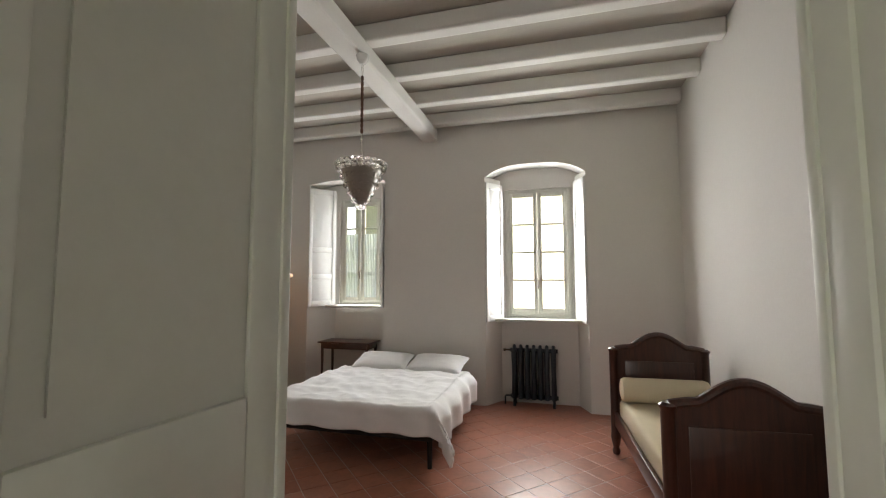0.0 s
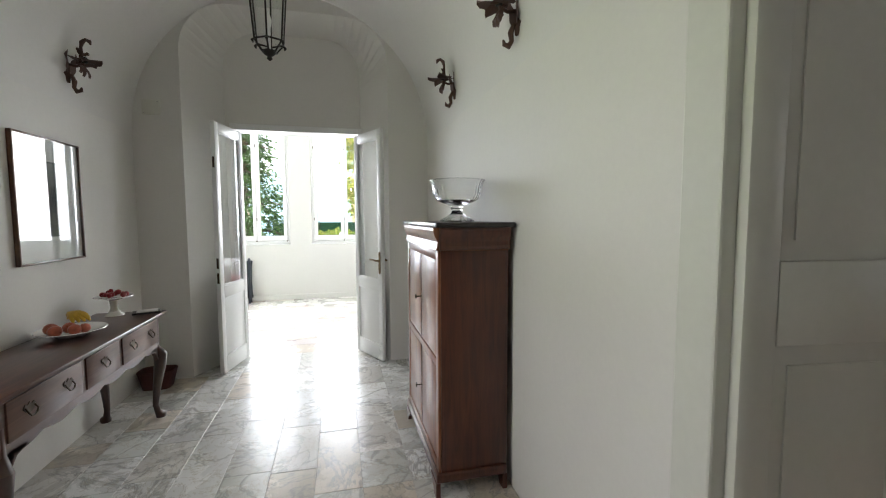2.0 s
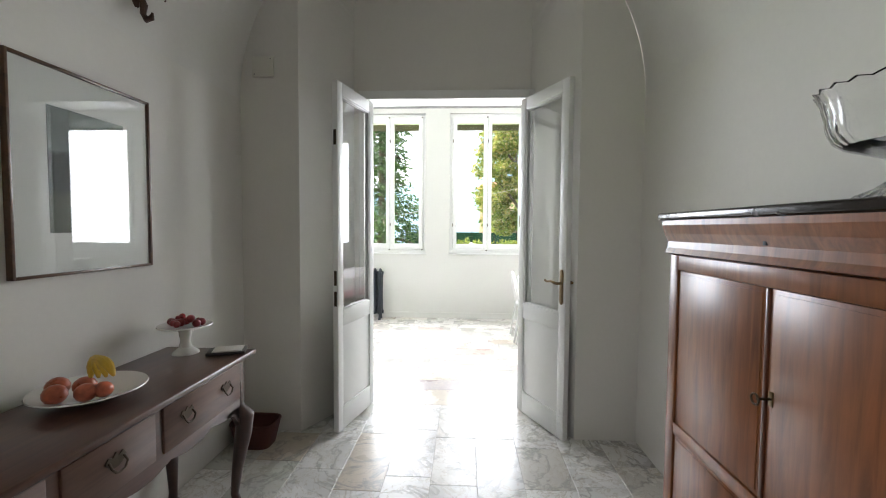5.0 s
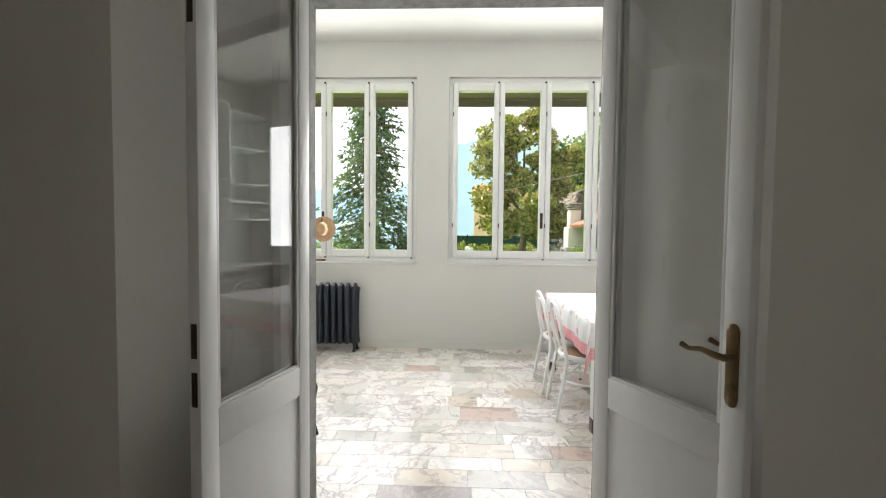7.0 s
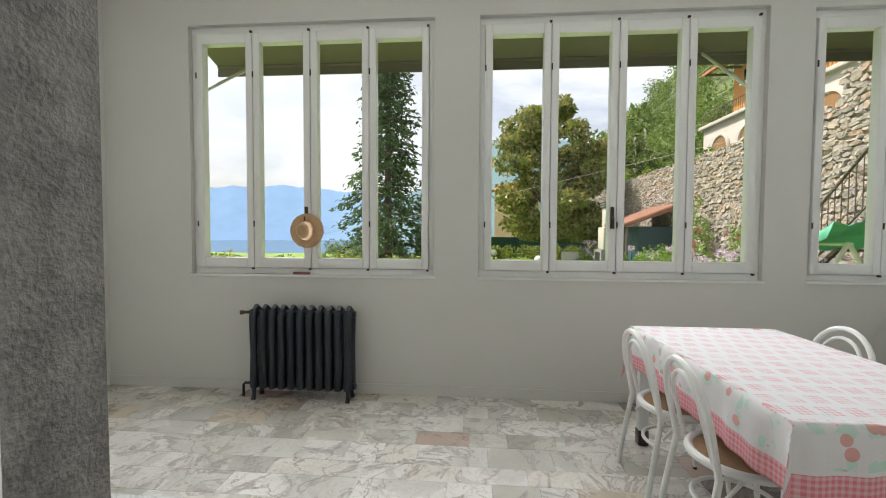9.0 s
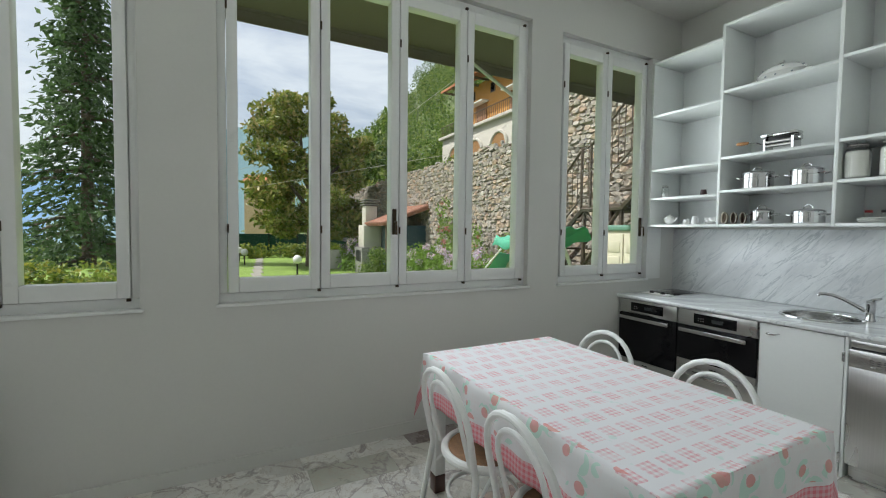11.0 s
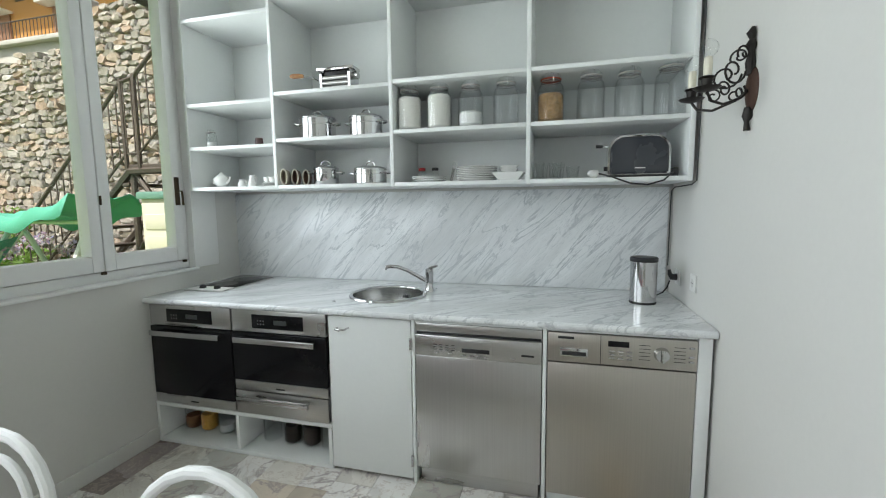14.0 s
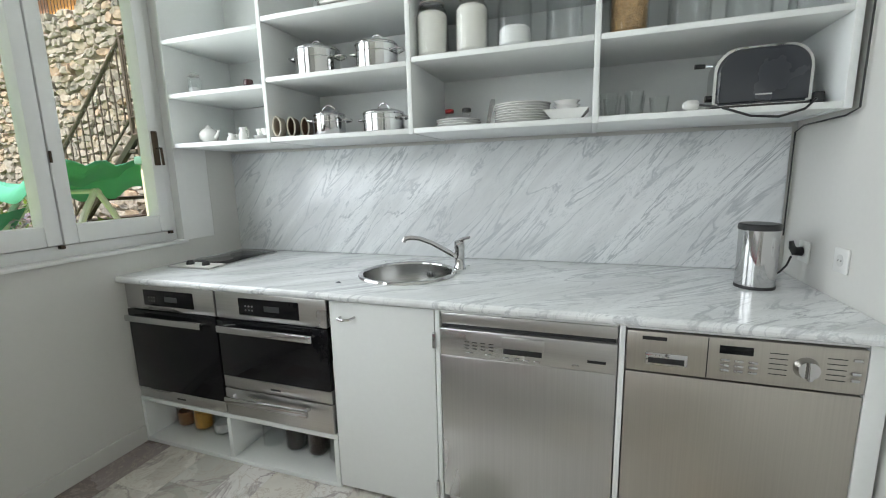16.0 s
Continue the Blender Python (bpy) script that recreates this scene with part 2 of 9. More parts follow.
M["grout"] = plain("grey_grout", (0.50, 0.48, 0.45), 0.85, vary=0.15, fine=90, bump=0.3)
M["terracotta"] = plain("waxed_terracotta", (0.36, 0.145, 0.095), 0.34, vary=0.28, fine=25, coarse=5, bump=0.12, coat=0.15, by_piece=19.0)
M["glass"] = pane_glass("window_glass", least=0.012, slant=0.8)
M["door_glass"] = pane_glass("old_door_glass", (0.985, 0.992, 0.988), least=0.06, slant=0.85)
M["crystal"] = solid_glass("cut_crystal", (0.985, 0.99, 0.99))
M["jar_glass"] = pane_glass("jar_glass", (0.988, 0.995, 0.992), 0.022, 1.0)
M["mahogany"] = wood("dark_mahogany", (0.020, 0.006, 0.004), (0.085, 0.026, 0.014), "y", 0.3, 0.35)
M["mahogany_z"] = wood("dark_mahogany_upright", (0.020, 0.006, 0.004), (0.075, 0.023, 0.012), "z", 0.3, 0.35)
M["walnut"] = wood("polished_walnut", (0.11, 0.033, 0.011), (0.32, 0.115, 0.040), "z", 0.36, 0.2)
# Red walnut, its colour darkened for the shade on the cabinet's side.
M["walnut_side"] = wood("shaded_red_walnut", (0.045, 0.011, 0.005), (0.120, 0.034, 0.014), "z", 0.34, 0.3)
M["ebony"] = plain("black_stained_top", (0.018, 0.014, 0.012), 0.25, vary=0.2, coat=0.3)
M["console_wood"] = wood("brown_mahogany", (0.040, 0.014, 0.009), (0.115, 0.044, 0.026), "x", 0.32, 0.3)
M["pine"] = wood("honey_pine", (0.30, 0.13, 0.04), (0.52, 0.27, 0.10), "z", 0.4, 0.3)
M["iron"] = plain("black_wrought_iron", (0.022, 0.019, 0.017), 0.45, 0.6, vary=0.35, fine=70, bump=0.4)
M["rust_iron"] = plain("rusty_brown_iron", (0.075, 0.040, 0.028), 0.6, 0.3, vary=0.35, fine=80, bump=0.5)
M["radiator"] = plain("black_cast_iron", (0.018, 0.024, 0.034), 0.38, 0.2, vary=0.25, fine=90, bump=0.3)
M["steel"] = steel("brushed_steel_upright", "z")
M["steel_x"] = steel("brushed_steel_level", "x")
M["chrome"] = plain("polished_chrome", (0.56, 0.56, 0.56), 0.08, 1.0, vary=0.02, bump=0)
M["brass"] = plain("aged_brass", (0.17, 0.115, 0.06), 0.35, 0.9, vary=0.3, bump=0.2)
M["bronze"] = plain("dark_bronze", (0.07, 0.05, 0.032), 0.4, 0.8, vary=0.3, bump=0.2)
M["black_glass"] = plain("black_oven_glass", (0.006, 0.006, 0.007), 0.05, vary=0.1, bump=0)
M["black_glass"].node_tree.nodes["Principled BSDF"].inputs["Specular IOR Level"].default_value = 0.22
M["black"] = plain("black_plastic", (0.015, 0.015, 0.016), 0.4, vary=0.1)
M["white_plastic"] = plain("white_plastic", (0.72, 0.72, 0.70), 0.35, vary=0.03, bump=0.03)
M["china"] = plain("white_china", (0.80, 0.80, 0.78), 0.12, vary=0.03, coat=0.4, bump=0)
M["linen"] = plain("white_cotton", (0.80, 0.80, 0.80), 0.9, vary=0.05, fine=220, coarse=5, bump=0.25)
M["cream_linen"] = plain("cream_upholstery", (0.62, 0.54, 0.38), 0.88, vary=0.08, fine=240, coarse=5, bump=0.3)
M["granite"] = plain("grey_granite", (0.22, 0.215, 0.20), 0.8, vary=0.55, fine=120, coarse=14, bump=0.9, dist=0.006)


# ---------------------------------------------------------------- mesh helpers
def bx(bm, x0, x1, y0, y1, z0, z1):
    """A box."""
    v = [bm.verts.new(p) for p in ((x0, y0, z0), (x1, y0, z0), (x1, y1, z0), (x0, y1, z0), (x0, y0, z1), (x1, y0, z1), (x1, y1, z1), (x0, y1, z1))]
    for f in ((0, 3, 2, 1), (4, 5, 6, 7), (0, 1, 5, 4), (1, 2, 6, 5), (2, 3, 7, 6), (3, 0, 4, 7)):
        bm.faces.new([v[i] for i in f])
    return v


def soften(bm, r=0.004, seg=2):
    bmesh.ops.bevel(bm, geom=list(bm.edges), offset=r, segments=seg, affect="EDGES", profile=0.5, clamp_overlap=True)


def box(x0, x1, y0, y1, z0, z1, r=0.004, seg=2):
    bm = bmesh.new()
    bx(bm, x0, x1, y0, y1, z0, z1)
    if r:
        soften(bm, r, seg)
    return bm


def prism(bm, poly, axis, a0, a1):
    """A polygon in the plane across an axis, made thick from a0 to a1. poly: (u, v) in the order of the two other axes."""
    def at(u, v, a):
        return {"x": (a, u, v), "y": (u, a, v), "z": (u, v, a)}[axis]
    lo = [bm.verts.new(at(u, v, a0)) for u, v in poly]
    hi = [bm.verts.new(at(u, v, a1)) for u, v in poly]
    bm.faces.new(lo)
    bm.faces.new(hi[::-1])
    n = len(poly)
    for i in range(n):
        bm.faces.new((lo[i], hi[i], hi[(i + 1) % n], lo[(i + 1) % n]))
    bmesh.ops.recalc_face_normals(bm, faces=list(bm.faces))


def ring(bm, c, n, b, r, seg):
    return [bm.verts.new(c + r * (math.cos(2 * math.pi * k / seg) * n + math.sin(2 * math.pi * k / seg) * b)) for k in range(seg)]


def tube(bm, pts, r, seg=8, closed=False):
    """A round rod along a line of points; r: one radius, or one for each point."""
    pts = [Vector(p) for p in pts]
    rs = r if isinstance(r, (list, tuple)) else [r] * len(pts)
    n, rings = len(pts), []
    up = None
    for i, p in enumerate(pts):
        t = (pts[(i + 1) % n] - pts[i - 1]) if closed else pts[min(i + 1, n - 1)] - pts[max(i - 1, 0)]
        t.normalize()
        if up is None:
            up = t.orthogonal().normalized()
        up = (up - t * up.dot(t)).normalized()
        rings.append(ring(bm, p, up, t.cross(up), max(rs[i], 1e-4), seg))
    pairs = list(zip(rings, rings[1:])) + ([(rings[-1], rings[0])] if closed else [])
    for a, b in pairs:
        for k in range(seg):
            bm.faces.new((a[k], a[(k + 1) % seg], b[(k + 1) % seg], b[k]))
    if not closed:
        bm.faces.new(rings[0][::-1])
        bm.faces.new(rings[-1])
    return bm


def lathe(bm, prof, c=(0, 0, 0), seg=24, sx=1.0, sy=1.0):
    """A turned shape: prof is (radius, height), from the bottom up."""
    rings = []
    for r, z in prof:
        rings.append([bm.verts.new((c[0] + sx * max(r, 1e-4) * math.cos(2 * math.pi * k / seg), c[1] + sy * max(r, 1e-4) * math.sin(2 * math.pi * k / seg), c[2] + z)) for k in range(seg)])
    for a, b in zip(rings, rings[1:]):
        for k in range(seg):
            bm.faces.new((a[k], a[(k + 1) % seg], b[(k + 1) % seg], b[k]))
    bm.faces.new(rings[0][::-1])
    bm.faces.new(rings[-1])
    return bm


def ball(bm, c, r, seg=12, sx=1.0, sy=1.0, sz=1.0):
    n = max(4, seg // 2)
    return lathe(bm, [(r * math.sin(math.pi * i / n), -sz * r * math.cos(math.pi * i / n)) for i in range(n + 1)], c, seg, sx, sy)


def link(name, bm, mat, smooth=False, angle=35):
    me = bpy.data.meshes.new(name)
    bmesh.ops.recalc_face_normals(bm, faces=list(bm.faces))
    bm.to_mesh(me)
    bm.free()
    me.materials.append(M[mat] if isinstance(mat, str) else mat)
    if smooth:
        me.shade_smooth()
        me.set_sharp_from_angle(angle=radians(angle))
    return new(name, me)


def part(name, bm, material, parent, label="", smooth=True):
    ob = link(name, bm, material, smooth)
    ob.parent = parent
    if label:
        ob["label"] = label
    return ob


def thing(name, label, category, group="", m=None):
    ob = new(name)
    ob.empty_display_size = 0.1
    if m is not None:
        ob.matrix_world = m
    return tagged(ob, label, category, group)


def solo(name, bm, material, label, category, group="", m=None, smooth=True):
    ob = link(name, bm, material, smooth)
    if m is not None:
        ob.matrix_world = m
    return tagged(ob, label, category, group)


def setting(name, bm, material, label="", category="", smooth=False):
    return tagged(link(name, bm, material, smooth), label, category, kind="structure")


def slab_with_holes(bm, axis, t0, t1, u0, u1, z0, z1, holes):
    """A wall across an axis (x or y) from t0 to t1, with rectangular openings (ua, ub, za, zb) right through."""
    us = sorted({u0, u1, *(h[0] for h in holes), *(h[1] for h in holes)})
    zs = sorted({z0, z1, *(h[2] for h in holes), *(h[3] for h in holes)})
    for ua, ub in zip(us, us[1:]):
        run = None
        for za, zb in zip(zs, zs[1:]):
            um, zm = (ua + ub) / 2, (za + zb) / 2
            solid = not any(h[0] < um < h[1] and h[2] < zm < h[3] for h in holes)
            if solid:
                run = (run[0], zb) if run else (za, zb)
            if run and (not solid or zb == zs[-1]):
                if axis == "x":
                    bx(bm, t0, t1, ua, ub, *run)
                else:
                    bx(bm, ua, ub, t0, t1, *run)
                run = None


# ---------------------------------------------------------------- the building
KX, KH = 3.0, 3.60            # kitchen: depth from the window wall, height
KY0, KY1 = -7.3, 0.2
HY0, HY1 = -5.24, -2.57       # hall: its two long walls
HX0, HX1 = 3.8, 10.6
VC, VZ, VR = (HY0 + HY1) / 2, 2.27, (HY1 - HY0) / 2
DOOR_Y = (-4.50, -3.25)     # glazed double door between hall and kitchen
BX0, BX1, BY0, BY1, BH = 3.75, 9.42, -2.39, 2.766, 3.86   # bedroom

WIN_A, WIN_B, WIN_C = (-6.50, -4.34, 1.02, 3.19), (-3.96, -1.70, 1.02, 3.19), (-1.37, -0.02, 1.02, 3.16)
bm = bmesh.new()
slab_with_holes(bm, "x", -0.17, 0.0, KY0 - 0.3, 2.0, 0, KH + 0.3, [WIN_A, WIN_B, WIN_C])
setting("wall_kitchen_windows", bm, "plaster_kitchen", "white plastered kitchen wall with three wide windows", "wall")
bm = bmesh.new()
slab_with_holes(bm, "y", KY1, KY1 + 0.3, 0.0, KX + 0.3, 0, KH + 0.3, [])
setting("wall_kitchen_north", bm, "plaster_kitchen", "white plastered wall behind the kitchen units", "wall")
bm = bmesh.new()
slab_with_holes(bm, "y", KY0 - 0.3, KY0, 0.0, KX + 0.3, 0, KH + 0.3, [])
setting("wall_kitchen_south", bm, "plaster_kitchen", "plain white plastered kitchen end wall", "wall")
bm = bmesh.new()
slab_with_holes(bm, "x", KX, KX + 0.30, KY0, KY1, 0, KH + 0.3, [(DOOR_Y[0] - 0.06, DOOR_Y[1] + 0.11, 0, 2.47)])
setting("wall_kitchen_east", bm, "plaster_kitchen", "white plastered wall between kitchen and hall", "wall")
setting("ceiling_kitchen", box(0, KX, KY0, KY1, KH, KH + 0.25, 0), "ceiling", "flat white kitchen ceiling", "ceiling")

# The hall: two long walls, a round vault, a deep splayed niche before the glazed door.
BED_DOOR = (7.29, 8.53, 0, 2.45)
bm = bmesh.new()
slab_with_holes(bm, "y", HY1, BY0, KX + 0.3, HX1, 0, VZ, [(BED_DOOR[0], BED_DOOR[1], 0, VZ)])
bx(bm, KX + 0.3, HX1, HY1 + 0.02, BY0, VZ + 0.20, 4.2)
bx(bm, KX + 0.3, BED_DOOR[0], HY1 + 0.02, BY0, VZ, VZ + 0.20)
bx(bm, BED_DOOR[1], HX1, HY1 + 0.02, BY0, VZ, VZ + 0.20)
setting("wall_hall_north", bm, "plaster", "white plastered hall wall with a bedroom doorway", "wall")
bm = bmesh.new()
# The hole is made up, cut out of view for the hall's fill light.
slab_with_holes(bm, "y", HY0 - 0.3, HY0, KX + 0.3, HX1, 0, 4.2, [(6.63, 7.37, 0.75, 2.45)])
setting("wall_hall_south", bm, "plaster", "white plastered hall wall hung with pictures", "wall")
# Unseen slab, added to block direct sun from the made-up opening.
setting("hall_sun_blocker", box(5.6, 8.4, -7.2, HY0 - 0.3, 2.60, 2.72, 0.005), "plaster", "plain unseen slab added to keep sun out of the hall opening", "roof")
bm = bmesh.new()
slab_with_holes(bm, "x", HX1, HX1 + 0.3, HY0 - 0.3, BY0, 0, 4.2, [])
setting("wall_hall_east", bm, "plaster", "plain white end wall of the hall", "wall")
bm = bmesh.new()
N = 40
arc = [(VC - VR * math.cos(math.pi * k / N), VZ + VR * math.sin(math.pi * k / N)) for k in range(N + 1)]
for (ya, za), (yb, zb) in zip(arc, arc[1:]):
    f = [bm.verts.new(p) for p in ((HX0 - 0.02, ya, za), (HX1, ya, za), (HX1, yb, zb), (HX0 - 0.02, yb, zb))]
    bm.faces.new(f)
bmesh.ops.remove_doubles(bm, verts=list(bm.verts), dist=0.0005)
vault = setting("ceiling_hall_vault", bm, "ceiling", "white plastered barrel vault of the hall", "ceiling", smooth=True)
sol = vault.modifiers.new("thick", "SOLIDIFY")
sol.thickness, sol.offset, sol.use_rim = 0.12, 1.0, False

# End wall of the hall with the niche's opening, whose top corners are round.
def niche_outline(y0, y1, top, r, n=8):
    pts = [(y0, 0.0)]
    pts += [(y0 + r - r * math.cos(a), top - r + r * math.sin(a)) for a in (math.pi / 2 * k / n for k in range(n + 1))]
    pts += [(y1 - r + r * math.sin(a), top - r + r * math.cos(a)) for a in (math.pi / 2 * k / n for k in range(n + 1))]
    return pts + [(y1, 0.0)]


front = niche_outline(-4.84, -2.975, 3.44, 0.42)
back = niche_outline(-4.595, -3.225, 3.40, 0.36)
outer = [(HY0, 0.0), (HY0, VZ)] + [p for p in arc[1:-1]] + [(HY1, VZ), (HY1, 0.0)]
bm = bmesh.new()
# Flank faces: strips between the vault's line and the opening's line.
def along(line, k, n):
    d = [0.0]
    for a, b in zip(line, line[1:]):
        d.append(d[-1] + math.dist(a, b))
    s = d[-1] * k / n
    i = max(j for j in range(len(d)) if d[j] <= s + 1e-9)
    if i == len(line) - 1:
        return line[-1]
    f = (s - d[i]) / (d[i + 1] - d[i])
    return tuple(p + (q - p) * f for p, q in zip(line[i], line[i + 1]))


NS = 96
rows_n = [[bm.verts.new((x, *along(l, k, NS))) for k in range(NS + 1)] for l, x in ((outer, HX0), (front, HX0), (back, KX + 0.3))]
for a, b in zip(rows_n, rows_n[1:]):
    for k in range(NS):
        bm.faces.new((a[k], a[k + 1], b[k + 1], b[k]))
# Back wall of the niche round the door.
dy0, dy1, dz = DOOR_Y[0] - 0.05, DOOR_Y[1] + 0.018, 2.47
hole = [(dy0, 0.0), (dy0, dz), (dy1, dz), (dy1, 0.0)]
inner = [bm.verts.new((KX + 0.302, *along(hole, k, NS))) for k in range(NS + 1)]
for k in range(NS):
    bm.faces.new((rows_n[2][k], rows_n[2][k + 1], inner[k + 1], inner[k]))
setting("wall_hall_niche", bm, "plaster", "white plastered splayed niche round the glazed door", "wall", smooth=False)

# The bedroom: deep window niches that reach the floor, beams and joists.
NICHE_1, NICHE_2 = (4.40, 5.62), (7.06, 8.345)
bm = bmesh.new()
slab_with_holes(bm, "y", BY1, BY1 + 0.30, BX0 - 0.3, BX1 + 0.3, 0, BH + 0.3, [(*NICHE_1, 0, 3.10), (*NICHE_2, 0, 3.15)])
for (x0, x1), top, rise in ((NICHE_1, 3.10, 0.05), (NICHE_2, 3.15, 0.15)):
    n = 14
    curve = []
    for k in range(n + 1):
        s = k / n
        curve.append((x0 + (x1 - x0) * s, top - rise * abs(2 * s - 1) ** 3.2))
    for (xa, za), (xb, zb) in zip(curve, curve[1:]):
        prism(bm, [(xa, za), (xb, zb), (xb, top + 0.0005), (xa, top + 0.0005)], "y", BY1 + 0.0005, BY1 + 0.298)
setting("wall_bedroom_windows", bm, "plaster_bed", "pale plastered bedroom wall with two deep window niches", "wall")
bm = bmesh.new()
BW1, BW2 = (4.76, 5.47, 1.27, 2.86), (7.29, 8.17, 1.12, 2.87)
slab_with_holes(bm, "y", BY1 + 0.30, BY1 + 0.46, BX0 - 0.3, BX1 + 0.3, 0, BH + 0.3, [BW1, BW2])
setting("wall_bedroom_niche_back", bm, "plaster_bed", "plastered back of the window niches", "wall")
bm = bmesh.new()
for (x0, x1), (wa, wb, _, _), top in ((NICHE_1, BW1, 3.10), (NICHE_2, BW2, 3.15)):
    for a, b in ((x0, wa - 0.06), (x1, wb + 0.06)):
        prism(bm, [(a, BY1 + 0.002), (b, BY1 + 0.298), (a, BY1 + 0.298)], "z", 0.0, top - 0.14)
setting("wall_bedroom_splays", bm, "plaster_bed", "splayed plaster cheeks of the window niches", "wall")
for nm, x0, x1, y0, y1 in (("wall_bedroom_east", BX1, BX1 + 0.3, BY0, BY1), ("wall_bedroom_west", BX0 - 0.3, BX0, BY0, BY1)):
    setting(nm, box(x0, x1, y0, y1, 0, BH + 0.3, 0), "plaster_bed", "pale plastered bedroom side wall", "wall")
setting("ceiling_bedroom", box(BX0, BX1, BY0, BY1, BH, BH + 0.2, 0), "boards", "boards above ceiling joists, darkened to grey-beige for the shade", "ceiling")
bm = bmesh.new()
y = -1.55
while y < 2.65:
    w = 0.066 + 0.010 * math.sin(5 * y)
    bx(bm, BX0, BX1, y - w, y + w, 3.70, BH)
    y += 0.69
soften(bm, 0.02, 2)
setting("joists_bedroom", bm, "ceiling", "white painted rounded ceiling joists", "joist")
bm = bmesh.new()
bx(bm, 6.19, 6.41, BY0, BY1, 3.55, 3.72)
soften(bm, 0.025, 2)
setting("main_beam_bedroom", bm, "ceiling", "white painted main ceiling beam", "beam")

# Grounds under the pieces of the floors.
setting("floor", box(0.0, HX1, KY0, HY1, -0.2, -0.004, 0), "grout", "grey joints under the marble floor", "floor")
setting("floor_bedroom", box(BX0, BX1, HY1, BY1 + 0.30, -0.2, -0.004, 0), "grout", "grey joints under the terracotta floor", "floor")

# Skirting.
bm = bmesh.new()
bx(bm, 0.0, 0.012, KY0, -0.6, 0.0, 0.09)
soften(bm, 0.003)
setting("baseboard", bm, "plaster_kitchen", "low painted skirting along the window wall", "skirting")


# ---------------------------------------------------------------- windows and doors
def kitchen_window(name, y0, y1, z0, z1, lights, label, lock=None):
    """A row of narrow casements in one frame, set near the room's face."""
    win = tagged(new(name), label, "window", kind="structure")
    x0, x1 = -0.13, -0.05
    bmf = bmesh.new()
    bx(bmf, x0, x1, y0, y1, z0, z0 + 0.06)
    bx(bmf, x0, x1, y0, y1, z1 - 0.06, z1)
    bx(bmf, x0, x1, y0, y0 + 0.045, z0 + 0.06, z1 - 0.06)
    bx(bmf, x0, x1, y1 - 0.045, y1, z0 + 0.06, z1 - 0.06)
    soften(bmf, 0.004)
    part("window_frame", bmf, "white_paint", win)
    bms = box(-0.05, 0.018, y0 - 0.015, y1 + 0.015, z0 - 0.012, z0 + 0.006, 0.004)
    part("window_sill", bms, "white_paint", win)
    span = (y1 - y0 - 0.09) / lights
    for k in range(lights):
        a, b = y0 + 0.045 + k * span, y0 + 0.045 + (k + 1) * span
        g = 0.062
        bmc = bmesh.new()
        xa, xb = x0 + 0.02, x1 + 0.022
        bx(bmc, xa, xb, a + 0.003, a + g, z0 + 0.064, z1 - 0.064)
        bx(bmc, xa, xb, b - g, b - 0.003, z0 + 0.064, z1 - 0.064)
        bx(bmc, xa, xb, a + g, b - g, z0 + 0.064, z0 + 0.150)
        bx(bmc, xa, xb, a + g, b - g, z1 - 0.150, z1 - 0.064)
        soften(bmc, 0.005)
        c = part("casement", bmc, "white_paint", win)
        p = part("pane", box(xa + 0.025, xa + 0.030, a + g - 0.005, b - g + 0.005, z0 + 0.145, z1 - 0.145, 0), "glass", c, smooth=False)
        p.visible_shadow = False
        for zz in (z0 + 0.45, z1 - 0.42):
            bmh = tube(bmesh.new(), [(xb + 0.004, a + 0.004, zz - 0.025), (xb + 0.004, a + 0.004, zz + 0.025)], 0.006, 6)
            part("hinge", bmh, "bronze", c)
        for zz in (z0 + 0.055, z1 - 0.055):
            bmh = box(xb - 0.012, xb + 0.010, b - 0.02, b + 0.0, zz - 0.008, zz + 0.008, 0.002)
            part("bolt", bmh, "bronze", c)
        if k == lock:
            bmh = box(xb, xb + 0.014, b - 0.052, b - 0.022, z0 + 0.42, z0 + 0.60, 0.005)
            h = part("window_handle", bmh, "bronze", c)
            part("lever", tube(bmesh.new(), [(xb + 0.012, b - 0.037, z0 + 0.51), (xb + 0.045, b - 0.037, z0 + 0.51), (xb + 0.05, b - 0.037, z0 + 0.42)], 0.007, 8), "bronze", h)
    return win


kitchen_window("window_1", *WIN_A, 4, "white four-light kitchen casement window facing the lake", 1)
kitchen_window("window_2", *WIN_B, 4, "white four-light kitchen casement window facing the garden", 1)
kitchen_window("window_3", -1.37, -0.23, 1.02, 3.16, 2, "white two-light casement window beside the shelves", 1)
# The last window's deep sill runs on behind the worktop's end.
setting("window_board", box(-0.165, 0.0, -0.23, -0.02, 1.02, 3.16, 0.002), "white_paint", "white painted panel between window and shelves", "panel")


